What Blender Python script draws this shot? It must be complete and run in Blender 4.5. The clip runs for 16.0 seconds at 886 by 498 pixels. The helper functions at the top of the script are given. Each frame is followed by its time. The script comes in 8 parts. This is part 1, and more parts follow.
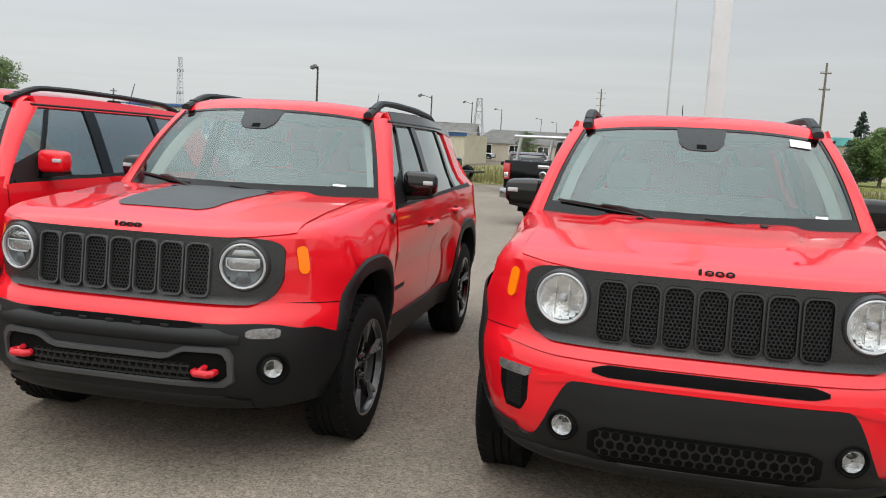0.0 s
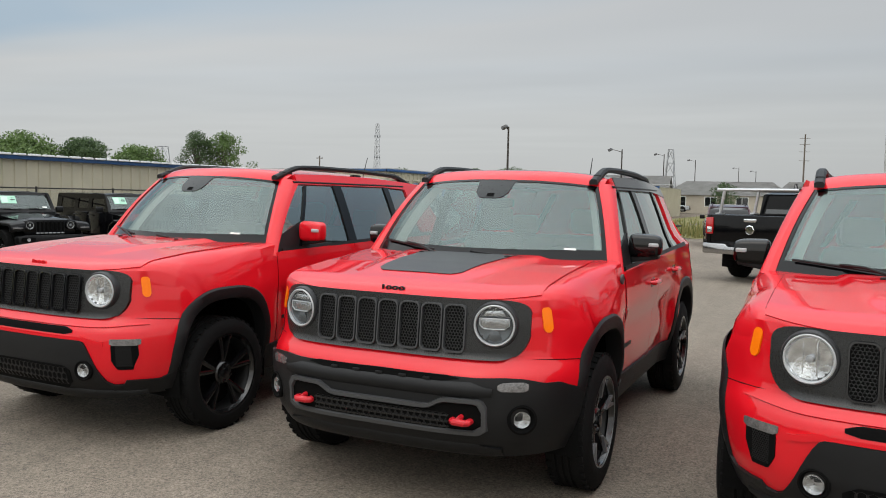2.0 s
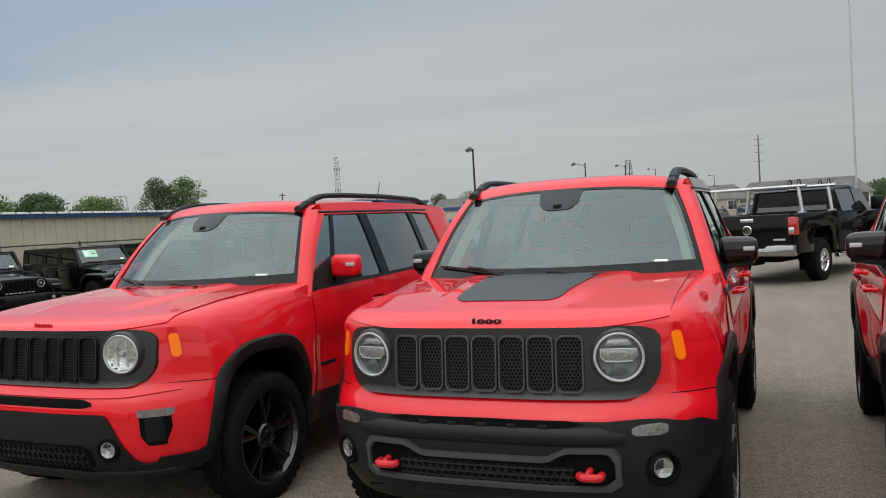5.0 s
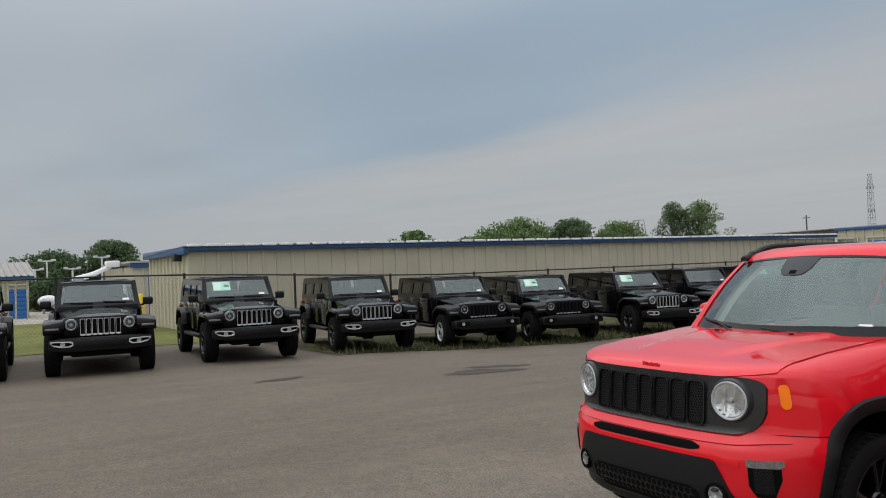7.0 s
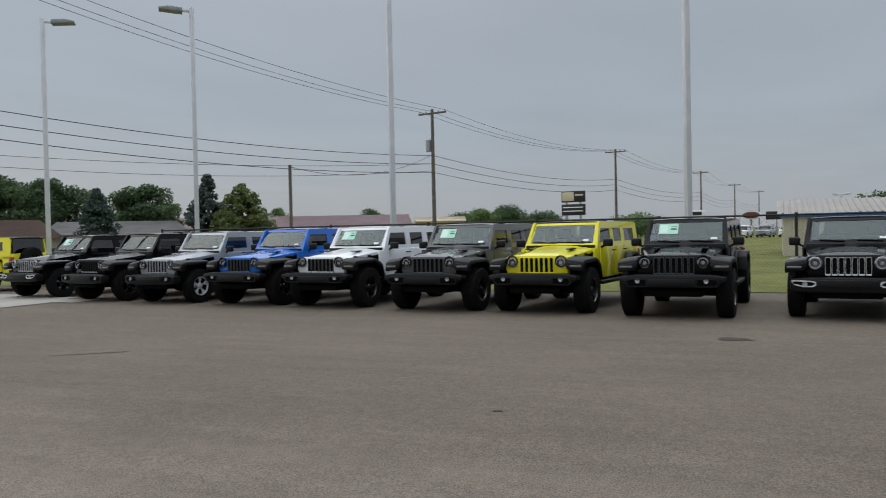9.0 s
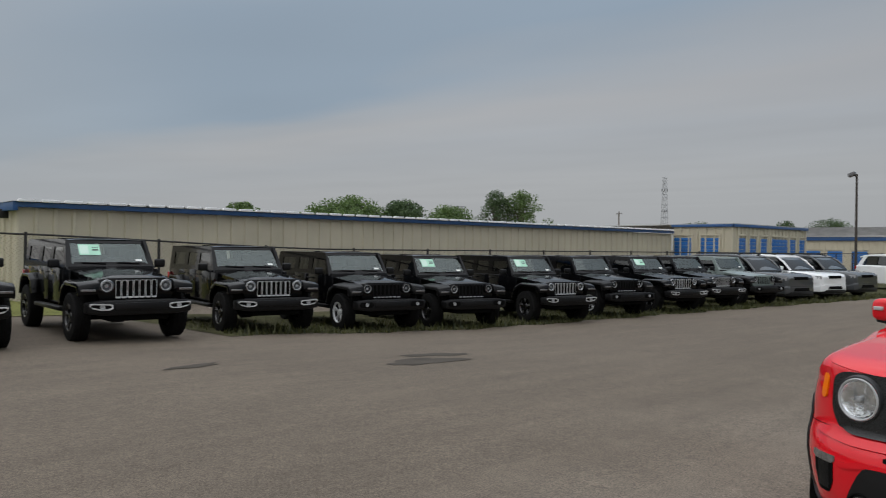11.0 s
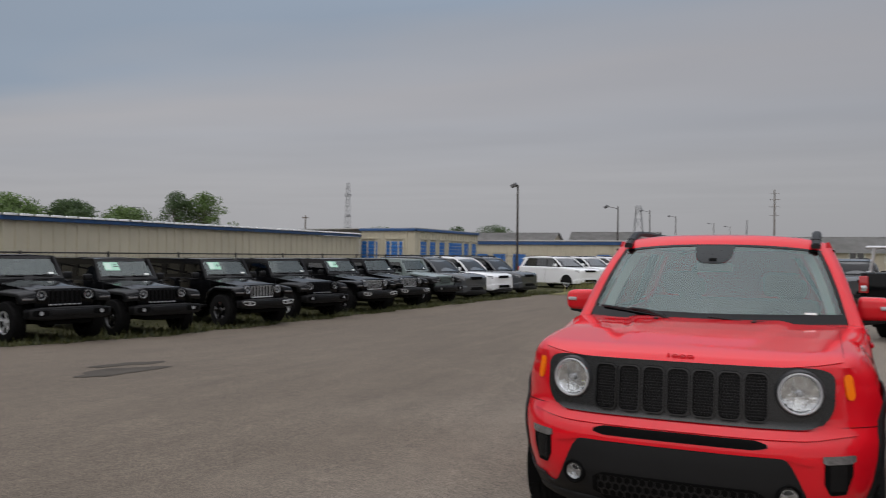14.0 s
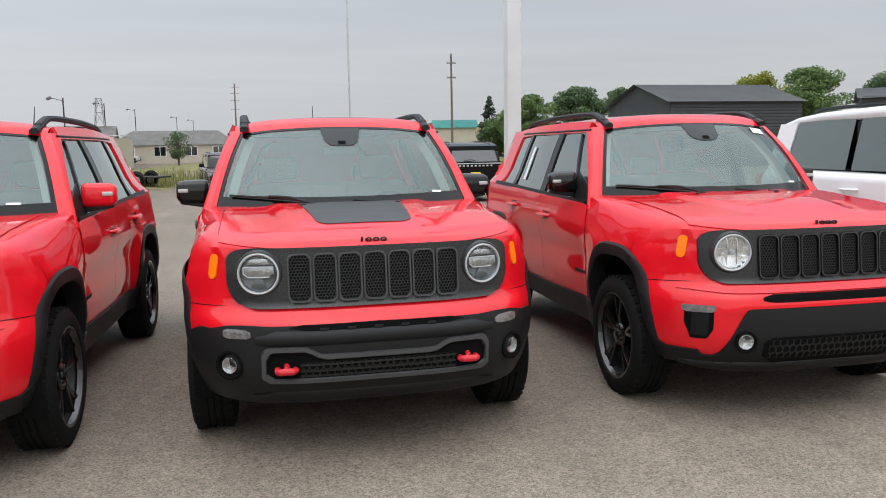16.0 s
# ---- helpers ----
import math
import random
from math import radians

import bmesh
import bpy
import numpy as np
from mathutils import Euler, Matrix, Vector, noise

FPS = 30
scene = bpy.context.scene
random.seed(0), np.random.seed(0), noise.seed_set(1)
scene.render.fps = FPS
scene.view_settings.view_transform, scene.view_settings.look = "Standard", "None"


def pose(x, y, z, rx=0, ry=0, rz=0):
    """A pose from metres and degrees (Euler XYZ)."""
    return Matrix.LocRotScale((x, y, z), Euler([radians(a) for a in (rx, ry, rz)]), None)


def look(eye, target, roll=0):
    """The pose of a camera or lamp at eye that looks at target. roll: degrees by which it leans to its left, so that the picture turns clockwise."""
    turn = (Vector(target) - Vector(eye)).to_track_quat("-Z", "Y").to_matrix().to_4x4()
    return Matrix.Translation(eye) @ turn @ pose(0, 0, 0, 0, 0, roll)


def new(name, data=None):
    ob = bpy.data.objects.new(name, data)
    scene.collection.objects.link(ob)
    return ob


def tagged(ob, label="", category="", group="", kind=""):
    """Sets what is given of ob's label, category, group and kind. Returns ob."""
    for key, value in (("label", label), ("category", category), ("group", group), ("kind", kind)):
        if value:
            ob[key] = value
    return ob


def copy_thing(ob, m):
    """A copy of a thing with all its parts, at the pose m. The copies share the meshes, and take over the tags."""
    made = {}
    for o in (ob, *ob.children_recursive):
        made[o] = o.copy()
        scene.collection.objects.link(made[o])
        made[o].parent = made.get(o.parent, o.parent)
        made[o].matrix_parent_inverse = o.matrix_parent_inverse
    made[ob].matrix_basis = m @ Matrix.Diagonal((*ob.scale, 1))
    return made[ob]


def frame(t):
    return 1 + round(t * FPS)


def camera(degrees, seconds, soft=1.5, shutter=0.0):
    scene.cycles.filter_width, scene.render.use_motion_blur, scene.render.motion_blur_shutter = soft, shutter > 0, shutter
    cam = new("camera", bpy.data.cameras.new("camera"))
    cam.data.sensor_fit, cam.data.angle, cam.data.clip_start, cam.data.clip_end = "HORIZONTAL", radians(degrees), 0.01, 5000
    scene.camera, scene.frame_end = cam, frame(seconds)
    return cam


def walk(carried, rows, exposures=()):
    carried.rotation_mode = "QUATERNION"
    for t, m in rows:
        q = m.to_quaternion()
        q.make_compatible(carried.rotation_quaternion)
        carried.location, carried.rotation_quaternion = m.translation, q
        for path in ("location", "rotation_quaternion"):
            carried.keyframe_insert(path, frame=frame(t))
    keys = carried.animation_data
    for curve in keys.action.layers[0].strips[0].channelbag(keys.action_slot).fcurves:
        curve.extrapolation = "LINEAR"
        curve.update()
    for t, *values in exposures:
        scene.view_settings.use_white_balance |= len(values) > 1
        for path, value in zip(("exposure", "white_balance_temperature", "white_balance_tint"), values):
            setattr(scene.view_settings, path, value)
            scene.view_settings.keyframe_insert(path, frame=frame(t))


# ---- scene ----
# ---- camera ----
cam = camera(57.34, 16.0, soft=1.0, shutter=0.05)
PATH = [
    (0.0, pose(2.091, -3.125, 1.450, 82.82, -3.04, 12.17)),
    (0.5, pose(2.100, -3.229, 1.479, 84.62, -3.00, 21.54)),
    (1.0, pose(2.046, -3.373, 1.474, 84.98, -1.06, 25.77)),
    (1.5, pose(2.023, -3.486, 1.474, 85.06, -1.23, 25.98)),
    (2.0, pose(1.953, -3.496, 1.505, 86.26, -1.28, 25.33)),
    (2.5, pose(1.831, -3.417, 1.496, 88.49, -0.14, 26.73)),
    (3.0, pose(1.687, -3.258, 1.494, 88.53, 3.65, 27.02)),
    (3.2, pose(1.627, -3.214, 1.489, 88.48, 4.49, 27.04)),
    (5.3, pose(1.161, -3.143, 1.471, 87.72, 2.60, 21.92)),
    (5.5, pose(1.164, -3.148, 1.488, 87.36, 2.19, 21.69)),
    (6.0, pose(0.988, -3.293, 1.555, 91.48, 1.07, 41.03)),
    (6.5, pose(0.881, -3.365, 1.635, 92.51, 2.38, 54.57)),
    (7.0, pose(0.830, -3.457, 1.626, 91.45, 2.26, 57.94)),
    (7.5, pose(0.654, -3.541, 1.609, 90.18, 2.47, 66.58)),
    (8.0, pose(0.181, -3.785, 1.610, 90.15, 2.29, 83.54)),
    (8.5, pose(-0.190, -4.154, 1.553, 89.48, 1.03, 97.31)),
    (9.0, pose(-0.525, -4.404, 1.524, 88.87, 1.19, 112.55)),
    (9.2, pose(-0.683, -4.477, 1.521, 88.80, 0.36, 117.76)),
    (11.3, pose(-1.912, -4.008, 1.589, 90.12, -0.34, 31.70)),
    (11.5, pose(-2.015, -4.020, 1.557, 90.19, -0.09, 26.62)),
    (12.0, pose(-2.176, -4.057, 1.562, 90.11, 0.05, 29.33)),
    (12.5, pose(-2.375, -4.356, 1.629, 90.93, -0.64, 68.90)),
    (12.8, pose(-2.408, -4.511, 1.641, 91.65, -0.58, 92.68)),
    (13.0, pose(-2.414, -4.548, 1.637, 91.63, -0.32, 94.40)),
    (13.2, pose(-2.411, -4.518, 1.629, 91.80, 0.10, 88.39)),
    (13.6, pose(-2.336, -4.282, 1.598, 90.37, 0.30, 60.21)),
    (14.0, pose(-2.007, -4.201, 1.537, 90.38, -0.61, 22.93)),
    (14.3, pose(-1.675, -4.199, 1.535, 88.46, -0.56, 3.82)),
    (14.5, pose(-1.483, -4.193, 1.506, 86.12, -0.47, -3.51)),
    (15.0, pose(-1.206, -4.106, 1.473, 83.38, 1.82, -12.62)),
    (15.5, pose(-0.944, -3.936, 1.484, 83.15, 1.39, -15.09)),
    (16.0, pose(-0.555, -3.844, 1.479, 82.85, 0.93, -13.16)),
]
EXPO = [(0.0, 0.37, 6450, 6), (1.0, 0.29, 6450, 6), (2.2, 0.07, 6450, 6), (3.2, -0.10, 6400, 6), (5.5, 0.0, 6400, 6), (6.0, 0.14, 6350, 6), (6.5, -0.26, 6300, 6), (7.6, -0.24, 6330, 9), (9.2, -0.38, 6100, 7),
        (11.2, -0.42, 6330, 8), (12.0, -0.35, 6380, 9), (12.5, -0.26, 6330, 11), (13.0, -0.54, 6280, 12), (13.6, -0.62, 6330, 13), (14.2, -0.31, 6400, 11), (14.6, -0.04, 6420, 8), (15.3, 0.27, 6300, 8), (16.0, 0.32, 6270, 8)]
walk(cam, PATH, EXPO)

# ---- sky and sun ----
SUN_EL, SUN_AZ = 45.0, 185.0
world = bpy.data.worlds.new("world")
scene.world = world
world.use_nodes = True
nt = world.node_tree
nt.nodes.clear()
w_out = nt.nodes.new("ShaderNodeOutputWorld")
w_bg = nt.nodes.new("ShaderNodeBackground")
w_sky = nt.nodes.new("ShaderNodeTexSky")
w_sky.sky_type = "NISHITA"
w_sky.sun_disc = False
w_sky.sun_elevation = radians(SUN_EL)
w_sky.sun_rotation = radians(SUN_AZ)
w_sky.dust_density = 3.0
w_co = nt.nodes.new("ShaderNodeTexCoord")
def wn(kind, **sets):
    node = nt.nodes.new(kind)
    for key, val in sets.items():
        node.inputs[key].default_value = val
    return node


def w_math(op, a, b=0.0, c=0.0):
    node = nt.nodes.new("ShaderNodeMath")
    node.operation = op
    for k, v in enumerate((a, b, c)):
        if isinstance(v, (int, float)):
            node.inputs[k].default_value = v
        else:
            nt.links.new(v, node.inputs[k])
    return node.outputs[0]


# cloud bands in a flat layer, drawn out along x
w_dir = nt.nodes.new("ShaderNodeSeparateXYZ")
nt.links.new(w_co.outputs["Generated"], w_dir.inputs[0])
w_low = w_math("MAXIMUM", w_dir.outputs[2], 0.05)
w_u, w_v = w_math("DIVIDE", w_dir.outputs[0], w_low), w_math("DIVIDE", w_dir.outputs[1], w_low)
w_flat = nt.nodes.new("ShaderNodeCombineXYZ")
nt.links.new(w_math("MULTIPLY", w_u, 0.22), w_flat.inputs[0])
nt.links.new(w_math("MULTIPLY", w_v, 0.42), w_flat.inputs[1])
w_n = wn("ShaderNodeTexNoise", Scale=1.0, Detail=3.0, Roughness=0.42)
nt.links.new(w_flat.outputs[0], w_n.inputs["Vector"])
w_band = w_math("MULTIPLY_ADD", w_n.outputs[0], 3.6, w_math("ADD", w_v, -1.8))
w_ramp = nt.nodes.new("ShaderNodeValToRGB")
GREY, BLUE, PINK = (8.0, 8.2, 8.6, 1), (5.85, 6.95, 8.2, 1), (8.35, 8.2, 8.25, 1)
stops = w_ramp.color_ramp.elements
stops[0].position, stops[0].color = 0.0, GREY
stops[1].position, stops[1].color = 1.0, PINK
for at, col in ((0.33, (7.3, 7.8, 8.4, 1)), (0.44, GREY), (0.545, GREY), (0.60, BLUE), (0.645, BLUE), (0.675, (7.4, 7.7, 8.15, 1)), (0.72, PINK), (0.80, (7.9, 7.95, 8.2, 1))):
    stops.new(at).color = col
nt.links.new(w_math("MULTIPLY_ADD", w_band, 0.05, 0.5), w_ramp.inputs[0])
# the cloud is thicker and duller towards the east
w_east = nt.nodes.new("ShaderNodeMapRange")
w_east.interpolation_type = "SMOOTHSTEP"
for k, v in ((1, -0.60), (2, 0.42), (3, 1.0), (4, 0.84)):
    w_east.inputs[k].default_value = v
nt.links.new(w_dir.outputs[0], w_east.inputs[0])
w_dull = nt.nodes.new("ShaderNodeMix")
w_dull.data_type, w_dull.blend_type = "RGBA", "MULTIPLY"
w_dull.inputs[0].default_value = 1.0
w_mot = wn("ShaderNodeTexNoise", Scale=1.6, Detail=2.0, Roughness=0.45)
nt.links.new(w_flat.outputs[0], w_mot.inputs["Vector"])
w_mv = nt.nodes.new("ShaderNodeMapRange")
for k, v in ((1, 0.3), (2, 0.7), (3, 0.955), (4, 1.045)):
    w_mv.inputs[k].default_value = v
nt.links.new(w_mot.outputs[0], w_mv.inputs[0])
w_mott = nt.nodes.new("ShaderNodeMix")
w_mott.data_type, w_mott.blend_type = "RGBA", "MULTIPLY"
w_mott.inputs[0].default_value = 1.0
# to the west the bands merge into an even blue-grey
w_west = nt.nodes.new("ShaderNodeMapRange")
w_west.interpolation_type = "SMOOTHSTEP"
for k, v in ((1, -0.99), (2, -0.84), (3, 0.75), (4, 0.0)):
    w_west.inputs[k].default_value = v
nt.links.new(w_dir.outputs[0], w_west.inputs[0])
w_even = nt.nodes.new("ShaderNodeMix")
w_even.data_type = "RGBA"
w_even.inputs[7].default_value = (7.2, 7.7, 8.3, 1)
nt.links.new(w_west.outputs[0], w_even.inputs[0])
nt.links.new(w_ramp.outputs[0], w_even.inputs[6])
nt.links.new(w_even.outputs[2], w_mott.inputs[6])
nt.links.new(w_mv.outputs[0], w_mott.inputs[7])
# haze closes the bands towards the horizon
w_hz = nt.nodes.new("ShaderNodeMapRange")
w_hz.interpolation_type = "SMOOTHSTEP"
for k, v in ((1, 0.0), (2, 0.14), (3, 0.85), (4, 0.0)):
    w_hz.inputs[k].default_value = v
nt.links.new(w_dir.outputs[2], w_hz.inputs[0])
w_haze = nt.nodes.new("ShaderNodeMix")
w_haze.data_type = "RGBA"
w_haze.inputs[7].default_value = (7.9, 7.95, 8.15, 1)
nt.links.new(w_hz.outputs[0], w_haze.inputs[0])
nt.links.new(w_mott.outputs[2], w_haze.inputs[6])
nt.links.new(w_haze.outputs[2], w_dull.inputs[6])
nt.links.new(w_east.outputs[0], w_dull.inputs[7])
w_mix = nt.nodes.new("ShaderNodeMix")
w_mix.data_type = "RGBA"
w_mix.inputs[0].default_value = 0.82
w_bg.inputs["Strength"].default_value = 0.074
nt.links.new(w_sky.outputs[0], w_mix.inputs[6])
nt.links.new(w_dull.outputs[2], w_mix.inputs[7])
# an overcast sky is brighter overhead than near the horizon
w_sep = nt.nodes.new("ShaderNodeSeparateXYZ")
nt.links.new(w_co.outputs["Generated"], w_sep.inputs[0])
w_up = nt.nodes.new("ShaderNodeMapRange")
w_up.interpolation_type = "SMOOTHSTEP"
w_up.inputs[1].default_value, w_up.inputs[2].default_value = 0.22, 1.0
w_up.inputs[3].default_value, w_up.inputs[4].default_value = 1.0, 3.6
nt.links.new(w_sep.outputs[2], w_up.inputs[0])
w_mul = nt.nodes.new("ShaderNodeMix")
w_mul.data_type, w_mul.blend_type = "RGBA", "MULTIPLY"
w_mul.inputs[0].default_value = 1.0
nt.links.new(w_mix.outputs[2], w_mul.inputs[6])
nt.links.new(w_up.outputs[0], w_mul.inputs[7])
nt.links.new(w_mul.outputs[2], w_bg.inputs["Color"])
nt.links.new(w_bg.outputs[0], w_out.inputs[0])

sun = new("sun", bpy.data.lights.new("sun", "SUN"))
sun.data.energy = 1.5
sun.data.angle = radians(165)
sun.data.color = (1.0, 0.93, 0.84)
s_az, s_el = radians(SUN_AZ), radians(SUN_EL)
sun.matrix_world = look((0, 0, 0), (-math.sin(s_az) * math.cos(s_el), -math.cos(s_az) * math.cos(s_el), -math.sin(s_el)))

# ---- materials ----
def mat(name, color, rough=0.5, metal=0.0, var=0.12, scale=6.0, fine=80.0, bump=0.0, bump_scale=0.0, coat=0.0, rough_var=0.1, obj=True, spec=0.5):
    m = bpy.data.materials.new(name)
    m.use_nodes = True
    n, l = m.node_tree.nodes, m.node_tree.links
    b = n["Principled BSDF"]
    b.inputs["Roughness"].default_value = rough
    b.inputs["Metallic"].default_value = metal
    b.inputs["Specular IOR Level"].default_value = spec
    b.inputs["Coat Weight"].default_value = coat
    b.inputs["Coat Roughness"].default_value = 0.03
    co = n.new("ShaderNodeTexCoord")
    src = co.outputs["Object"] if obj else co.outputs["Generated"]
    big = n.new("ShaderNodeTexNoise")
    big.inputs["Scale"].default_value = scale
    big.inputs["Detail"].default_value = 4
    small = n.new("ShaderNodeTexNoise")
    small.inputs["Scale"].default_value = fine
    small.inputs["Detail"].default_value = 3
    l.new(src, big.inputs["Vector"]), l.new(src, small.inputs["Vector"])
    add = n.new("ShaderNodeMath")
    add.operation = "MULTIPLY_ADD"
    l.new(small.outputs[0], add.inputs[0])
    add.inputs[1].default_value = 0.5
    l.new(big.outputs[0], add.inputs[2])
    ramp = n.new("ShaderNodeMapRange")
    ramp.inputs[1].default_value, ramp.inputs[2].default_value = 0.45, 1.05
    ramp.inputs[3].default_value, ramp.inputs[4].default_value = 1 - var, 1 + var
    l.new(add.outputs[0], ramp.inputs[0])
    mul = n.new("ShaderNodeMix")
    mul.data_type, mul.blend_type = "RGBA", "MULTIPLY"
    mul.inputs[0].default_value = 1.0
    mul.inputs[6].default_value = (*color, 1)
    l.new(ramp.outputs[0], mul.inputs[7])
    l.new(mul.outputs[2], b.inputs["Base Color"])
    if rough_var:
        rr = n.new("ShaderNodeMapRange")
        rr.inputs[1].default_value, rr.inputs[2].default_value = 0.3, 0.7
        rr.inputs[3].default_value, rr.inputs[4].default_value = max(rough - rough_var * rough, 0.01), min(rough + rough_var * rough, 1)
        l.new(small.outputs[0], rr.inputs[0])
        l.new(rr.outputs[0], b.inputs["Roughness"])
    if bump:
        bn = n.new("ShaderNodeBump")
        bn.inputs["Strength"].default_value = bump
        bn.inputs["Distance"].default_value = 0.01
        t = small
        if bump_scale:
            t = n.new("ShaderNodeTexNoise")
            t.inputs["Scale"].default_value = bump_scale
            t.inputs["Detail"].default_value = 3
            l.new(src, t.inputs["Vector"])
        l.new(t.outputs[0], bn.inputs["Height"])
        l.new(bn.outputs[0], b.inputs["Normal"])
    return m


def paint(name, color, metal=0.0, rough=0.4):
    return mat(name, color, rough=rough, metal=metal, var=0.025, scale=1.5, fine=400, coat=1.0, rough_var=0.05, spec=0.02)


def glass(name, tint, f0=0.05, gloss=(1.0, 1.0, 1.0), rise=5.0):
    """A clear pane: tinted see-through with mirror gloss that grows towards the rim."""
    m = bpy.data.materials.new(name)
    m.use_nodes = True
    n, l = m.node_tree.nodes, m.node_tree.links
    n.remove(n["Principled BSDF"])
    tr, gl, mx, lw = n.new("ShaderNodeBsdfTransparent"), n.new("ShaderNodeBsdfGlossy"), n.new("ShaderNodeMixShader"), n.new("ShaderNodeLayerWeight")
    tr.inputs[0].default_value = (*tint, 1)
    gl.inputs["Roughness"].default_value = 0.02
    gl.inputs["Color"].default_value = (*gloss, 1)
    lw.inputs["Blend"].default_value = 0.5
    p, q = n.new("ShaderNodeMath"), n.new("ShaderNodeMath")
    p.operation, q.operation = "POWER", "MULTIPLY_ADD"
    p.inputs[1].default_value = rise
    q.inputs[1].default_value, q.inputs[2].default_value = 1 - f0, f0
    l.new(lw.outputs["Facing"], p.inputs[0]), l.new(p.outputs[0], q.inputs[0]), l.new(q.outputs[0], mx.inputs[0])
    l.new(tr.outputs[0], mx.inputs[1]), l.new(gl.outputs[0], mx.inputs[2])
    l.new(mx.outputs[0], n["Material Output"].inputs[0])
    return m


M_RED = paint("red_paint", (0.66, 0.0065, 0.0155))
M_BLACKPAINT = mat("black_paint", (0.003, 0.003, 0.0035), rough=0.10, var=0.1, scale=1.5, fine=300, rough_var=0.1, spec=0.24)
M_PLASTIC = mat("black_plastic", (0.008, 0.0082, 0.0088), rough=0.48, spec=0.26, var=0.15, fine=300, bump=0.08, bump_scale=900)
M_FLAREBLACK = mat("black_flare_plastic", (0.0055, 0.0055, 0.006), rough=0.45, spec=0.25, var=0.15, fine=300)
M_PATCH = mat("dark_glass_print", (0.026, 0.029, 0.030), rough=0.3, spec=0.2, var=0.1)
M_TRIM = mat("grey_trim", (0.045, 0.046, 0.048), rough=0.45, var=0.1, fine=200)
M_GRILLE = mat("grille_plastic", (0.030, 0.031, 0.033), rough=0.4, spec=0.35, var=0.1, fine=200)
M_GLOSSBLACK = mat("gloss_black_trim", (0.006, 0.006, 0.007), rough=0.18, spec=0.6, var=0.1, fine=200)
M_MESH = mat("grille_mesh_plastic", (0.012, 0.012, 0.013), rough=0.35, spec=0.45, var=0.1, fine=200)
M_SLOTMESH = mat("slot_mesh_plastic", (0.010, 0.010, 0.011), rough=0.38, spec=0.4, var=0.1, fine=200)
M_MIRRORBLACK = mat("gloss_black_mirror", (0.0035, 0.0035, 0.004), rough=0.06, spec=0.3, var=0.05, coat=0.35)
M_PANEL = mat("grille_panel_plastic", (0.011, 0.0115, 0.012), rough=0.28, spec=0.5, var=0.1, fine=200)
# near-black for dark parts, and for shade painted into slots and intakes
M_DARK = mat("dark_parts_and_shade", (0.003, 0.003, 0.003), rough=0.9, spec=0.1, var=0.3)
M_DECAL = mat("hood_decal", (0.030, 0.032, 0.034), rough=0.5, var=0.08, fine=200)
M_TYRE = mat("tyre_rubber", (0.0065, 0.0065, 0.0065), rough=0.8, spec=0.12, var=0.25, scale=4, fine=120, bump=0.2)
M_RIMBLACK = mat("rim_black", (0.005, 0.005, 0.0055), rough=0.2, var=0.1, coat=0.5)
M_BARREL = mat("wheel_barrel", (0.007, 0.007, 0.0075), rough=0.45, metal=0.2, var=0.2)
M_RIMGREY = mat("rim_machined", (0.30, 0.30, 0.31), rough=0.3, metal=0.8, var=0.1)
M_ALLOY = mat("rim_silver", (0.55, 0.55, 0.56), rough=0.3, metal=0.85, var=0.1)
M_BRIGHT = mat("bright_trim", (0.72, 0.73, 0.74), rough=0.25, metal=0.45, var=0.05)
M_RIMSILVER = mat("silver_wheel", (0.58, 0.59, 0.60), rough=0.35, metal=0.25, var=0.1)
M_CHROME = mat("chrome", (0.80, 0.80, 0.82), rough=0.08, metal=1.0, var=0.03)
M_DULLCHROME = mat("dull_chrome", (0.42, 0.42, 0.43), rough=0.16, metal=1.0, var=0.1, scale=3)
M_AMBER = mat("amber_lens", (0.95, 0.20, 0.002), rough=0.3, var=0.05, coat=0.25, spec=0.15)
# body red darkened to paint the shade in the handle recess
M_CUPSHADE = paint("red_cup_shade", (0.16, 0.002, 0.005))
M_REDHOOK = mat("red_tow_hook", (0.55, 0.012, 0.022), rough=0.4, var=0.08)
M_LAMPWHITE = mat("lamp_reflector", (0.68, 0.69, 0.70), rough=0.16, metal=0.85, var=0.4, scale=25, fine=90, bump=0.35, bump_scale=28)
M_LAMPRING = mat("lamp_ring", (0.45, 0.46, 0.47), rough=0.35, metal=0.2, var=0.05)
M_LAMPGREY = mat("lamp_grey", (0.36, 0.37, 0.38), rough=0.25, metal=0.3, var=0.2, scale=40)
M_LAMPFOG = mat("fog_reflector", (0.40, 0.41, 0.42), rough=0.18, metal=0.8, var=0.4, scale=60, fine=120, bump=0.3, bump_scale=60)
M_LINING = mat("pale_lining", (0.42, 0.41, 0.39), rough=0.9, var=0.1)
M_LAMPDEEP = mat("deep_lamp_bowl", (0.03, 0.032, 0.035), rough=0.2, metal=0.5, var=0.4, scale=30)
M_LAMPDARK = mat("lamp_dark", (0.12, 0.13, 0.14), rough=0.2, metal=0.6, var=0.3, scale=30)
M_WSHIELD = glass("windshield_glass", (0.56, 0.66, 0.64), 0.12, (0.86, 1.0, 0.97))
M_FLATGLASS = glass("flat_windshield_glass", (0.40, 0.47, 0.47), 0.10, (0.9, 1.0, 0.98))
M_WINDOWCLEAR = glass("clear_side_glass", (0.52, 0.61, 0.59), 0.21, (0.92, 1.0, 0.97), 3.0)
M_WINDOW = glass("window_glass", (0.16, 0.18, 0.18), 0.085)
M_WINDOWTINT = glass("tinted_rear_glass", (0.22, 0.25, 0.24), 0.18, (0.95, 1.0, 0.98), 3.0)
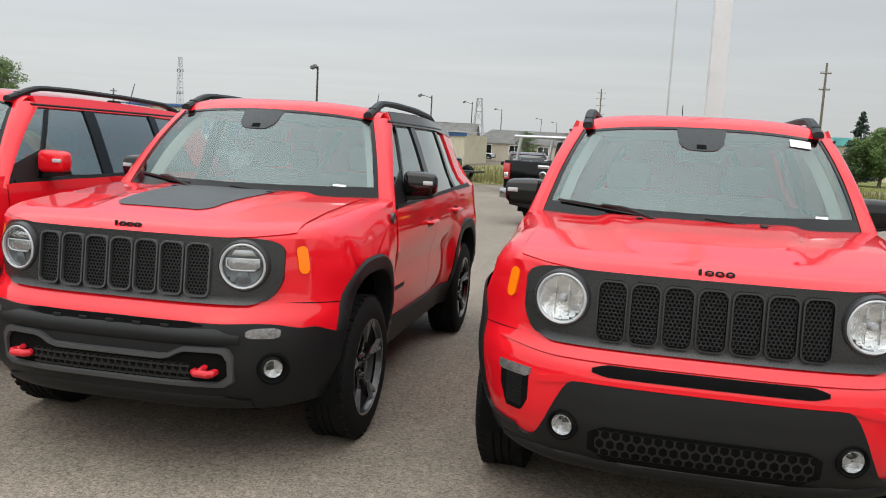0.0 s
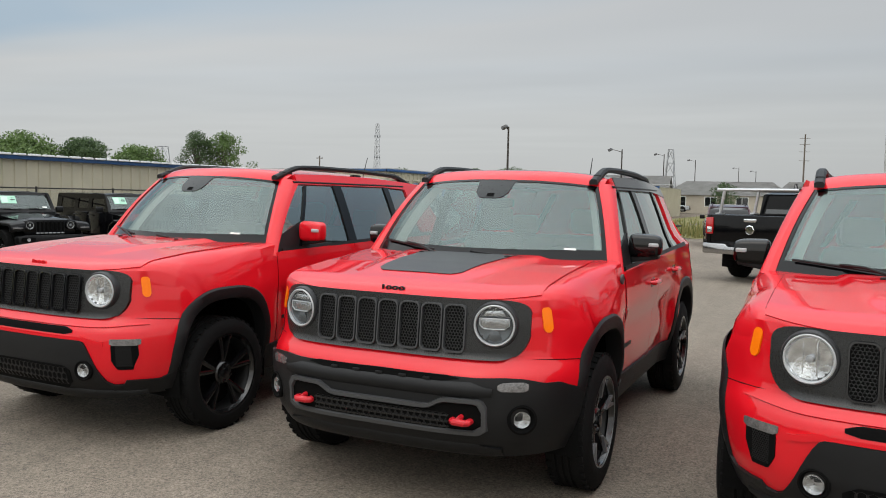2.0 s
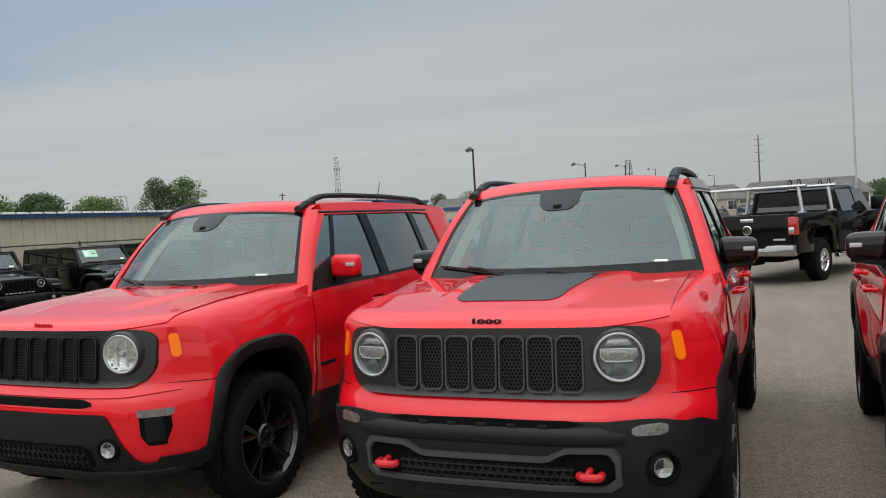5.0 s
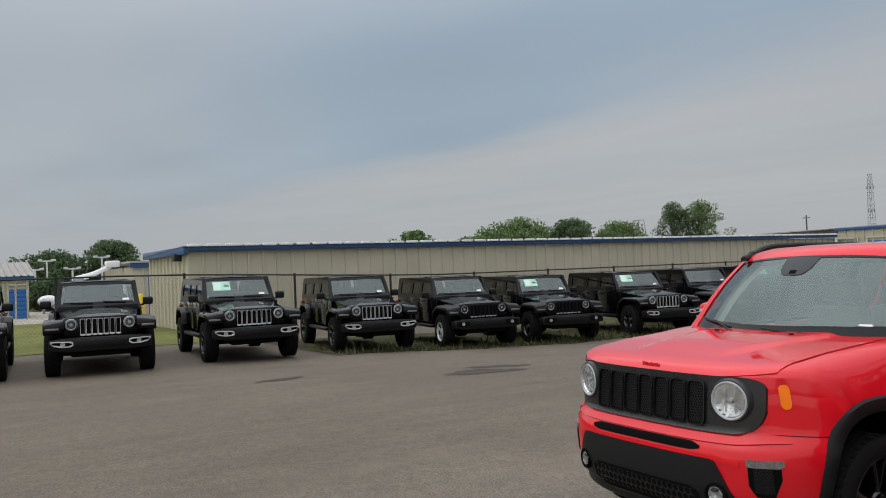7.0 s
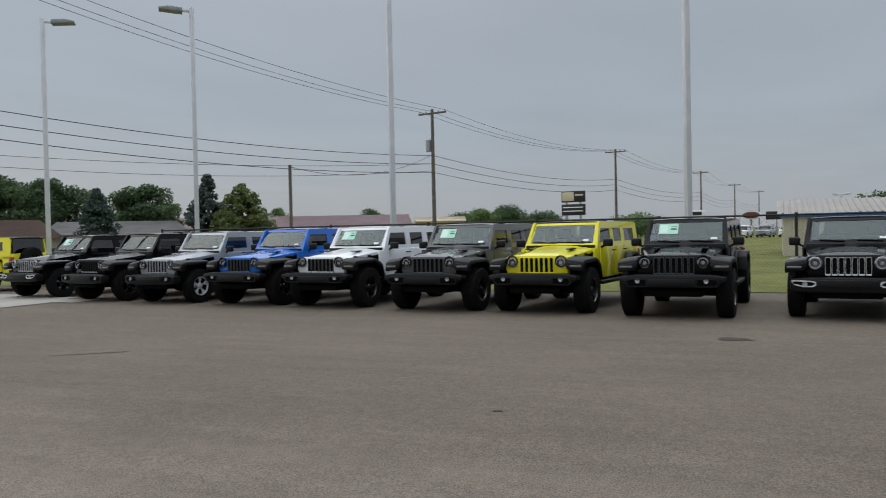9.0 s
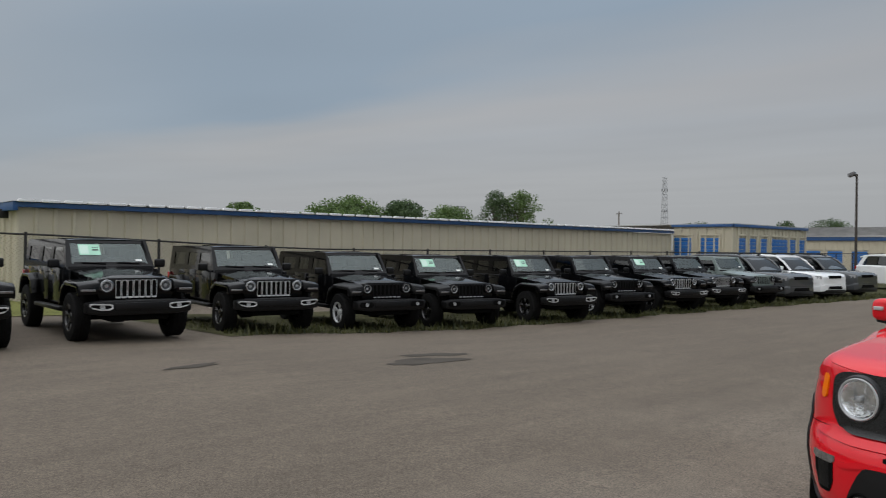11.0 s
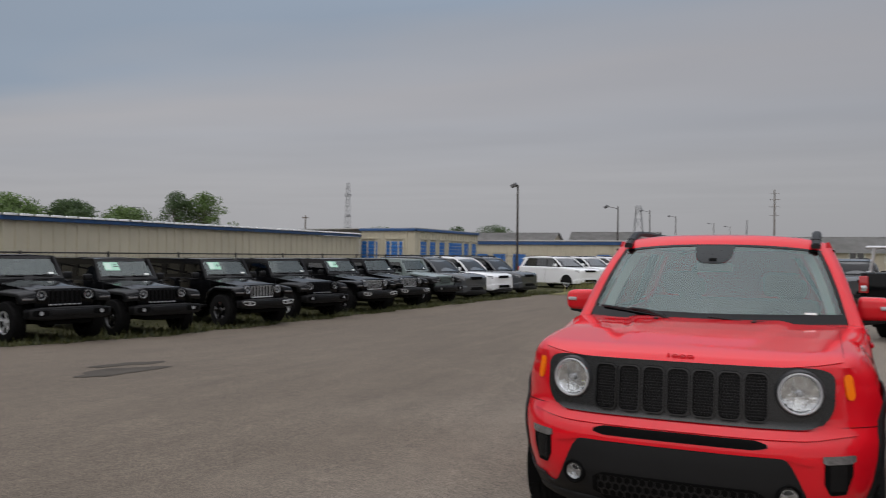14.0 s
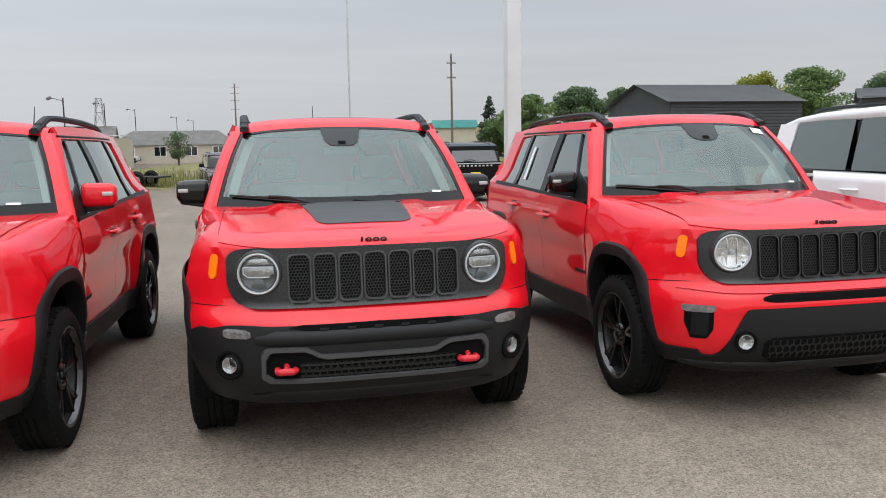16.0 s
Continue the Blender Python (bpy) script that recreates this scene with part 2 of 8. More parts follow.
M_SUVGLASS = glass("suv_side_glass", (0.10, 0.12, 0.115), 0.16, (0.9, 1.0, 0.97), 2.2)
M_LENS = glass("lamp_glass", (0.96, 0.97, 0.975), 0.03)
M_INTERIOR = mat("cabin_fabric", (0.035, 0.035, 0.036), rough=0.8, var=0.2)
M_CABINGREY = mat("cabin_grey", (0.10, 0.10, 0.10), rough=0.8, var=0.2)
M_PAPER = mat("window_label", (0.75, 0.78, 0.76), rough=0.6, var=0.05)
M_PAPERPALE = mat("pale_green_label", (0.62, 0.80, 0.70), rough=0.6, var=0.05)
M_PAPERGREEN = mat("green_label", (0.42, 0.72, 0.56), rough=0.6, var=0.05)
M_INK = mat("label_ink", (0.05, 0.06, 0.06), rough=0.7)
M_REDLENS = mat("red_tail_lens", (0.40, 0.01, 0.012), rough=0.2, var=0.05, coat=1.0)
M_YPLATE = mat("yellow_plate", (0.80, 0.55, 0.02), rough=0.5, var=0.05)
M_LAMPCLEAR = mat("clear_lamp_cover", (0.16, 0.155, 0.155), rough=0.16, metal=0.35, var=0.5, scale=38, fine=110, bump=0.4, bump_scale=70, coat=1.0)
M_YELLOW = paint("yellow_paint", (0.72, 0.66, 0.02))
M_GREY = paint("grey_paint", (0.085, 0.088, 0.092))
M_WHITE = paint("white_paint", (0.78, 0.79, 0.80))
M_BLUE = paint("blue_paint", (0.015, 0.13, 0.52))
M_SILVER = paint("silver_paint", (0.36, 0.38, 0.40), metal=0.4)
M_MAROON = paint("maroon_paint", (0.045, 0.012, 0.018), metal=0.3)
M_SAGE = paint("sage_grey_paint", (0.20, 0.24, 0.23))
M_SLATE = paint("slate_grey_paint", (0.07, 0.075, 0.08), metal=0.3)
M_POLEWHITE = mat("white_pole_paint", (0.63, 0.64, 0.65), rough=0.5, var=0.1, scale=2)
M_WOODPOLE = mat("weathered_pole_wood", (0.13, 0.11, 0.09), rough=0.9, var=0.25, scale=3, bump=0.3)
M_PALEPOLE = mat("pale_grey_pole_paint", (0.40, 0.41, 0.40), rough=0.7, var=0.1)
M_DARKPOLE = mat("dark_pole_wood", (0.045, 0.038, 0.032), rough=0.9, var=0.25, scale=3)
M_FLOODGREY = mat("floodlight_housing", (0.11, 0.11, 0.115), rough=0.5, var=0.15)
M_STEEL = mat("galvanised_steel", (0.30, 0.31, 0.32), rough=0.5, metal=0.6, var=0.15)
M_FENCE = mat("black_fence_wire", (0.012, 0.012, 0.012), rough=0.6, var=0.2)
M_TANWALL = mat("tan_metal_wall", (0.47, 0.435, 0.335), rough=0.55, var=0.10, scale=0.8, fine=30)
M_BLUETRIM = mat("blue_metal_trim", (0.025, 0.085, 0.23), rough=0.45, var=0.12, scale=2)
M_BLUEDOOR = mat("blue_roller_door", (0.02, 0.13, 0.40), rough=0.5, var=0.12, scale=1)
M_ROOFWHITE = mat("pale_metal_roof", (0.36, 0.36, 0.35), rough=0.5, var=0.12, scale=1)
M_ROOFTAN = mat("tan_metal_roof", (0.27, 0.25, 0.225), rough=0.6, var=0.12, scale=1)
M_ROOFCAP = mat("white_roof_cap", (0.80, 0.81, 0.82), rough=0.45, var=0.08)
M_BARN = mat("dark_barn_siding", (0.035, 0.038, 0.042), rough=0.7, var=0.2, scale=1)
M_BARNROOF = mat("grey_barn_roof", (0.12, 0.125, 0.13), rough=0.6, var=0.15, scale=0.6)
M_SHINGLE = mat("grey_shingle_roof", (0.25, 0.245, 0.235), rough=0.9, var=0.2, scale=1)
M_BROWNROOF = mat("brown_shingle_roof", (0.11, 0.065, 0.05), rough=0.9, var=0.2, scale=1)
M_MAUVEROOF = mat("mauve_metal_roof", (0.36, 0.25, 0.26), rough=0.6, var=0.12, scale=1)
M_SIDING = mat("beige_siding", (0.42, 0.38, 0.31), rough=0.8, var=0.1, scale=1)
M_BRICKRED = mat("dark_red_gable", (0.14, 0.045, 0.04), rough=0.9, var=0.2, scale=1)
M_CREAM = mat("cream_siding", (0.55, 0.48, 0.34), rough=0.8, var=0.1, scale=1)
M_TEAL = mat("teal_roof", (0.06, 0.30, 0.27), rough=0.6, var=0.1)
M_BARK = mat("tree_bark", (0.09, 0.07, 0.055), rough=0.95, var=0.3, bump=0.4)
M_CONCRETE = mat("pale_concrete", (0.315, 0.295, 0.26), rough=0.9, var=0.12, scale=0.5, fine=30, bump=0.1)
M_STAIN = mat("oil_stain", (0.062, 0.053, 0.043), rough=0.9, spec=0.2, var=0.3, scale=1.5)


def leaf_mat(name, dark, light):
    m = bpy.data.materials.new(name)
    m.use_nodes = True
    n, l = m.node_tree.nodes, m.node_tree.links
    b = n["Principled BSDF"]
    b.inputs["Roughness"].default_value = 0.6
    g = n.new("ShaderNodeNewGeometry")
    r = n.new("ShaderNodeValToRGB")
    r.color_ramp.elements[0].color = (*dark, 1)
    r.color_ramp.elements[1].color = (*light, 1)
    l.new(g.outputs["Random Per Island"], r.inputs[0])
    l.new(r.outputs[0], b.inputs["Base Color"])
    tr, mx = n.new("ShaderNodeBsdfTranslucent"), n.new("ShaderNodeMixShader")
    mx.inputs[0].default_value = 0.4
    l.new(r.outputs[0], tr.inputs[0]), l.new(b.outputs[0], mx.inputs[1]), l.new(tr.outputs[0], mx.inputs[2])
    l.new(mx.outputs[0], n["Material Output"].inputs[0])
    return m


M_LEAF = leaf_mat("green_leaves", (0.075, 0.125, 0.035), (0.16, 0.24, 0.075))
M_LEAFDARK = leaf_mat("dark_green_leaves", (0.045, 0.080, 0.032), (0.105, 0.16, 0.062))
M_PINE = leaf_mat("pine_needles", (0.085, 0.115, 0.035), (0.17, 0.21, 0.07))
M_LEAFYELLOW = leaf_mat("yellow_green_leaves", (0.12, 0.15, 0.015), (0.30, 0.30, 0.03))
M_NEEDLE = leaf_mat("spruce_needles", (0.035, 0.060, 0.045), (0.085, 0.12, 0.095))
M_DRYBLADE = leaf_mat("dry_grass_blades", (0.09, 0.11, 0.03), (0.30, 0.26, 0.10))
M_BLADE = leaf_mat("grass_blades", (0.025, 0.035, 0.010), (0.12, 0.12, 0.04))


def ground_mat(name, stops, scale, fine, speck=0.0, bump=0.2, streak=0.15, paler=None, sheen=0.06):
    """Open ground: large patches, small grain and pale specks."""
    m = bpy.data.materials.new(name)
    m.use_nodes = True
    n, l = m.node_tree.nodes, m.node_tree.links
    b = n["Principled BSDF"]
    b.inputs["Roughness"].default_value = 0.9
    b.inputs["Specular IOR Level"].default_value = sheen
    co = n.new("ShaderNodeTexCoord")
    a, c, d = n.new("ShaderNodeTexNoise"), n.new("ShaderNodeTexNoise"), n.new("ShaderNodeTexNoise")
    a.inputs["Scale"].default_value, a.inputs["Detail"].default_value = scale, 6
    c.inputs["Scale"].default_value, c.inputs["Detail"].default_value = fine, 2
    d.inputs["Scale"].default_value, d.inputs["Detail"].default_value = scale * 9, 4
    for t in (a, c, d):
        l.new(co.outputs["Object"], t.inputs["Vector"])
    add = n.new("ShaderNodeMath")
    add.operation = "MULTIPLY_ADD"
    add.inputs[1].default_value = 0.35
    l.new(d.outputs[0], add.inputs[0]), l.new(a.outputs[0], add.inputs[2])
    r = n.new("ShaderNodeValToRGB")
    r.color_ramp.elements[0].position, r.color_ramp.elements[1].position = 0.45, 0.95
    r.color_ramp.elements[0].color, r.color_ramp.elements[1].color = (*stops[0], 1), (*stops[1], 1)
    l.new(add.outputs[0], r.inputs[0])
    v = n.new("ShaderNodeMapRange")
    v.inputs[1].default_value, v.inputs[2].default_value, v.inputs[3].default_value, v.inputs[4].default_value = 0.3, 0.75, 1 - speck, 1 + speck
    g2 = n.new("ShaderNodeTexNoise")
    g2.inputs["Scale"].default_value, g2.inputs["Detail"].default_value = fine * 2.7, 1
    l.new(co.outputs["Object"], g2.inputs["Vector"])
    ad2 = n.new("ShaderNodeMath")
    ad2.operation = "ADD"
    l.new(c.outputs[0], ad2.inputs[0]), l.new(g2.outputs[0], ad2.inputs[1])
    v.inputs[1].default_value, v.inputs[2].default_value = 0.72, 1.28
    l.new(ad2.outputs[0], v.inputs[0])
    mx = n.new("ShaderNodeMix")
    mx.data_type, mx.blend_type = "RGBA", "MULTIPLY"
    mx.inputs[0].default_value = 1.0
    # long worn streaks and hand-sized blotches
    sm, sn, hn, sv = n.new("ShaderNodeMapping"), n.new("ShaderNodeTexNoise"), n.new("ShaderNodeTexNoise"), n.new("ShaderNodeMapRange")
    sm.inputs["Scale"].default_value, sm.inputs["Rotation"].default_value = (3.2, 0.45, 1.0), (0, 0, 0.12)
    sn.inputs["Scale"].default_value, sn.inputs["Detail"].default_value, sn.inputs["Roughness"].default_value = 0.8, 5, 0.65
    hn.inputs["Scale"].default_value, hn.inputs["Detail"].default_value, hn.inputs["Roughness"].default_value = 9.0, 4, 0.75
    l.new(co.outputs["Object"], sm.inputs[0]), l.new(sm.outputs[0], sn.inputs[0]), l.new(co.outputs["Object"], hn.inputs[0])
    sa, sb = n.new("ShaderNodeMath"), n.new("ShaderNodeMath")
    sa.operation, sb.operation = "ADD", "MULTIPLY"
    l.new(sn.outputs[0], sa.inputs[0]), l.new(hn.outputs[0], sa.inputs[1])
    sv.inputs[1].default_value, sv.inputs[2].default_value, sv.inputs[3].default_value, sv.inputs[4].default_value = 0.7, 1.3, 1 - streak, 1 + streak
    l.new(sa.outputs[0], sv.inputs[0]), l.new(sv.outputs[0], sb.inputs[0]), l.new(v.outputs[0], sb.inputs[1])
    l.new(r.outputs[0], mx.inputs[6]), l.new(sb.outputs[0], mx.inputs[7])
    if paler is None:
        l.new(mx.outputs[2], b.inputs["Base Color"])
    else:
        # tint runs from browner and darker in the west to paler in the east, with a ragged join
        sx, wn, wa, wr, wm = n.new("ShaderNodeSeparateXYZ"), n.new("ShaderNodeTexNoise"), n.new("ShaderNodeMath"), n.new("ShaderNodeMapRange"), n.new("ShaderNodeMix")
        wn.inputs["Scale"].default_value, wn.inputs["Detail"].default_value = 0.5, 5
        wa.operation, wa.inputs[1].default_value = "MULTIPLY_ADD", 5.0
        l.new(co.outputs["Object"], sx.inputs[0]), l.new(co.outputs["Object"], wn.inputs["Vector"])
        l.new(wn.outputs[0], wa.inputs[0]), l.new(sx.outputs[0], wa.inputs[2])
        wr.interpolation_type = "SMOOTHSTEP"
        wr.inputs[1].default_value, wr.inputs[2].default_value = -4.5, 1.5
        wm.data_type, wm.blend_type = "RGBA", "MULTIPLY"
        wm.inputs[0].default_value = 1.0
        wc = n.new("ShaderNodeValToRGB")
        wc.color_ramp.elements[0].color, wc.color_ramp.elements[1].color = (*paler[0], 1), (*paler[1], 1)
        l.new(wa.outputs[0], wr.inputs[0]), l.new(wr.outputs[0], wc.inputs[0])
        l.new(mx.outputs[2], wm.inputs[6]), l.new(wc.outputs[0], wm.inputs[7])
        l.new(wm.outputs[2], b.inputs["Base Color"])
    bn = n.new("ShaderNodeBump")
    bn.inputs["Strength"].default_value, bn.inputs["Distance"].default_value = bump, 0.01
    l.new(c.outputs[0], bn.inputs["Height"]), l.new(bn.outputs[0], b.inputs["Normal"])
    return m


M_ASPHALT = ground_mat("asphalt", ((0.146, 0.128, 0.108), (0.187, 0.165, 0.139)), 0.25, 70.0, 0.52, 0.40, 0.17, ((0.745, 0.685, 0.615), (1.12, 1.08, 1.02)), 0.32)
M_GRASS = ground_mat("mown_grass", ((0.105, 0.115, 0.036), (0.19, 0.19, 0.065)), 0.35, 25.0, 0.3, 0.6)
M_WEEDS = ground_mat("dry_weeds", ((0.10, 0.105, 0.04), (0.24, 0.215, 0.11)), 0.8, 25.0, 0.4, 0.6)
# weedy soil, darkened in colour for the shade under the parked cars
M_SOIL = ground_mat("shaded_weedy_soil", ((0.035, 0.036, 0.016), (0.105, 0.098, 0.050)), 0.9, 25.0, 0.45, 0.7)
M_GRAVEL = ground_mat("pale_gravel", ((0.30, 0.27, 0.23), (0.42, 0.39, 0.34)), 0.6, 25.0, 0.35, 0.6)

M_GREYSIDING = mat("grey_siding", (0.30, 0.30, 0.29), rough=0.7, var=0.15, scale=0.6, fine=20)
# ---- mesh helpers ----
def finish(name, bm, material, parent=None, label="", m=None, smooth=35):
    bmesh.ops.recalc_face_normals(bm, faces=bm.faces)
    if smooth:
        lim = radians(smooth)
        for e in bm.edges:
            if len(e.link_faces) == 2 and e.calc_face_angle(0) > lim:
                e.smooth = False
        for f in bm.faces:
            f.smooth = True
    me = bpy.data.meshes.new(name)
    bm.to_mesh(me)
    bm.free()
    me.materials.append(material)
    ob = new(name, me)
    if parent is not None:
        ob.parent = parent
    if m is not None:
        ob.matrix_basis = m
    if label:
        tagged(ob, label)
    return ob


def part(name, bm, material, parent, label="", m=None, smooth=35):
    return finish(name, bm, material, parent, label, m, smooth)


def empty(name, m, label, category, group=""):
    ob = new(name)
    ob.empty_display_size = 0.2
    ob.matrix_basis = m
    return tagged(ob, label, category, group)


def box(x0, x1, y0, y1, z0, z1, bev=0.0, bm=None, seg=2, m=None):
    """A bevelled box, alone or added to bm."""
    b = bmesh.new()
    bmesh.ops.create_cube(b, size=1.0)
    for v in b.verts:
        v.co = Vector((x0 + (v.co.x + 0.5) * (x1 - x0), y0 + (v.co.y + 0.5) * (y1 - y0), z0 + (v.co.z + 0.5) * (z1 - z0)))
    if bev:
        bmesh.ops.bevel(b, geom=b.edges[:], offset=bev, segments=seg, profile=0.5, affect="EDGES")
    if m is not None:
        b.transform(m)
    return join(bm, b)


def join(bm, b):
    if bm is None:
        return b
    vs = [bm.verts.new(v.co) for v in b.verts]
    b.verts.index_update()
    for f in b.faces:
        try:
            bm.faces.new([vs[v.index] for v in f.verts])
        except ValueError:
            pass
    b.free()
    return bm


def grid_faces(bm, rows, flip=False):
    for a, b in zip(rows, rows[1:]):
        for i in range(len(a) - 1):
            q = [a[i], a[i + 1], b[i + 1], b[i]]
            q = q[::-1] if flip else q
            try:
                bm.faces.new(q)
            except ValueError:
                pass


def slab(surf, u0, u1, nu, lo, hi, nv, off=0.0, th=0.01, centre=(0, 2.1, 0.8), bm=None, keep=None):
    """A sheet of thickness th over the surface surf(u, v), v running from lo(u) to hi(u), off outside it."""
    bm = bm or bmesh.new()
    lo_f = lo if callable(lo) else (lambda u, k=lo: k)
    hi_f = hi if callable(hi) else (lambda u, k=hi: k)
    c = Vector(centre)
    outer, inner = [], []
    e = 1e-3
    for i in range(nu + 1):
        u = u0 + (u1 - u0) * i / nu
        a, b = lo_f(u), hi_f(u)
        ro, ri = [], []
        for j in range(nv + 1):
            v = a + (b - a) * j / nv
            p = Vector(surf(u, v))
            du = Vector(surf(u + e, v)) - Vector(surf(u - e, v))
            dv = Vector(surf(u, v + e)) - Vector(surf(u, v - e))
            n = du.cross(dv)
            n = n.normalized() if n.length > 1e-12 else (p - c).normalized()
            if n.dot(p - c) < 0:
                n = -n
            ro.append(bm.verts.new(p + n * off))
            ri.append(bm.verts.new(p + n * (off - th)))
        outer.append(ro), inner.append(ri)
    if keep is None:
        grid_faces(bm, outer), grid_faces(bm, inner, True)
        grid_faces(bm, [[r[0] for r in outer], [r[0] for r in inner]])
        grid_faces(bm, [[r[-1] for r in outer], [r[-1] for r in inner]], True)
        grid_faces(bm, [outer[0], inner[0]], True)
        grid_faces(bm, [outer[-1], inner[-1]])
    else:
        for i in range(nu):
            for j in range(nv):
                q = [outer[i][j], outer[i + 1][j], outer[i + 1][j + 1], outer[i][j + 1]]
                cc = sum((v.co for v in q), Vector()) / 4
                if keep(cc):
                    bm.faces.new(q)
        for r in inner:
            for v in r:
                bm.verts.remove(v)
        for v in [v for v in bm.verts if not v.link_faces]:
            bm.verts.remove(v)
    return bm


def lathe(profile, n=32, axis="x", bm=None, m=None, closed=False, cap=True):
    """A turned body: profile rows of (radius, place along the axis)."""
    b = bmesh.new()
    rings = []
    for r, a in profile:
        ring = []
        for k in range(n):
            t = 2 * math.pi * k / n
            c, s = r * math.cos(t), r * math.sin(t)
            ring.append(b.verts.new({"x": (a, c, s), "y": (c, a, s), "z": (c, s, a)}[axis]))
        rings.append(ring)
    pairs = list(zip(rings, rings[1:])) + ([(rings[-1], rings[0])] if closed else [])
    for p, q in pairs:
        for k in range(n):
            b.faces.new([p[k], p[(k + 1) % n], q[(k + 1) % n], q[k]])
    if not closed and cap:
        for ring in (rings[0], rings[-1]):
            if profile[0][0] > 1e-4:
                b.faces.new(ring)
    if m is not None:
        b.transform(m)
    return join(bm, b)


def tube(points, radius, n=8, bm=None, cap=True):
    """A round bar along points; radius a number or one per point."""
    b = bmesh.new()
    pts = [Vector(p) for p in points]
    rad = radius if isinstance(radius, (list, tuple)) else [radius] * len(pts)
    rings = []
    for i, p in enumerate(pts):
        d = (pts[min(i + 1, len(pts) - 1)] - pts[max(i - 1, 0)]).normalized()
        up = Vector((0, 0, 1)) if abs(d.z) < 0.9 else Vector((1, 0, 0))
        a = d.cross(up).normalized()
        c = d.cross(a)
        rings.append([b.verts.new(p + rad[i] * (a * math.cos(2 * math.pi * k / n) + c * math.sin(2 * math.pi * k / n))) for k in range(n)])
    for p, q in zip(rings, rings[1:]):
        for k in range(n):
            b.faces.new([p[k], p[(k + 1) % n], q[(k + 1) % n], q[k]])
    if cap:
        b.faces.new(rings[0]), b.faces.new(rings[-1])
    return join(bm, b)


def lerp_curve(xs, ys):
    return lambda x: float(np.interp(x, xs, ys))


def smooth01(t):
    t = min(max(t, 0.0), 1.0)
    return t * t * (3 - 2 * t)


def prism(poly, a, b, axis="y", bm=None, bev=0.0):
    """A polygon of 2D points drawn out from a to b along an axis."""
    c = bmesh.new()
    put = {"x": lambda p, k: (k, p[0], p[1]), "y": lambda p, k: (p[0], k, p[1]), "z": lambda p, k: (p[0], p[1], k)}[axis]
    r0 = [c.verts.new(put(p, a)) for p in poly]
    r1 = [c.verts.new(put(p, b)) for p in poly]
    c.faces.new(r0), c.faces.new(r1[::-1])
    for i in range(len(poly)):
        j = (i + 1) % len(poly)
        c.faces.new([r0[i], r1[i], r1[j], r0[j]])
    if bev:
        bmesh.ops.recalc_face_normals(c, faces=c.faces)
        bmesh.ops.bevel(c, geom=c.edges[:], offset=bev, segments=2, profile=0.5, affect="EDGES")
    return join(bm, c)
# ---- compact red suv: nose towards -y, nose at about y = -0.05, rear at 4.17 ----
HALF, CORNER = 0.908, 0.55
FRONT_Y, REAR_Y, HUB = 0.757, 3.345, 0.35
nose_y = lerp_curve([0.2, 0.28, 0.36, 0.45, 0.55, 0.62, 0.66, 0.70, 0.74, 1.0, 1.1], [0.10, 0.03, -0.03, -0.05, -0.05, -0.045, -0.035, 0.0, 0.03, 0.055, 0.06])
side_in = lerp_curve([0.2, 0.32, 0.45, 0.58, 0.75, 0.9, 1.0, 1.10, 1.2], [0.07, 0.045, 0.02, 0.0, 0.0, 0.0, 0.008, 0.022, 0.04])
hood_z = lerp_curve([-0.1, 0.05, 0.2, 0.6, 1.1, 1.3], [1.035, 1.052, 1.075, 1.118, 1.150, 1.16])


def half_w(y, z):
    """Half the width of the lower body at y, z."""
    yf = nose_y(z) + CORNER
    w = HALF - side_in(z)
    w -= 0.042 * smooth01((y - 1.225) / 0.15) * smooth01((3.00 - y) / 0.25) * smooth01((0.90 - z) / 0.20)
    hips = smooth01((y - 0.20) / 0.28) * smooth01((1.32 - y) / 0.30) + smooth01((y - 2.72) / 0.35) * smooth01((4.02 - y) / 0.32)
    w += 0.024 * hips * smooth01((z - 0.30) / 0.2) * smooth01((1.00 - z) / 0.18)
    if y < yf:
        w *= max(1 - min((yf - y) / CORNER, 1) ** 2, 0) ** (1 / 3.5)
    if y > 3.75:
        w *= max(1 - min((y - 3.75) / 0.43, 1) ** 2.6, 0) ** (1 / 3.2)
    return w


def front(x, z):
    """The nose at x, z."""
    w = HALF - side_in(z)
    k = max(1 - min(abs(x) / w, 1) ** 3.5, 0) ** 0.5
    return (x, nose_y(z) + CORNER - CORNER * k, z)


def flank(side):
    return lambda y, z: (side * half_w(y, z), y, z)


def shoulder_z(y):
    """Where the flank begins to roll over into the fender."""
    return 0.885 + 0.175 * smooth01((y - 0.70) / 0.60)


def top_z(x, y):
    """The upper skin of hood and fenders."""
    h, z0 = hood_z(y), shoulder_z(y)
    t = min(max((HALF - side_in(z0) - abs(x)) / (0.158 - 0.105 * smooth01((y - 0.70) / 0.60)), 0.0), 1.0)
    z = z0 + (h - z0) * math.sqrt(1 - (1 - t) ** 2)
    yf = front(x, 0.885)[1]
    q = min(max((y - yf) / 0.15, 0.0), 1.0)
    z -= 0.045 * (1 - math.sqrt(1 - (1 - q) ** 2))
    ridge = smooth01((0.30 + 0.18 * y - abs(x)) / 0.07) * smooth01((y - 0.18) / 0.3)
    return z - 0.012 * (abs(x) / 0.7) ** 2 + 0.016 * ridge


def skin(x, y):
    return (x, y, top_z(x, y))


def arch_r(y, z, hub_y):
    """Squared-off distance from a wheel's hub, for the arches."""
    return ((abs(y - hub_y)) ** 3 + (abs(z - HUB) / (1.22 if z > HUB else 1.0)) ** 3) ** (1 / 3)


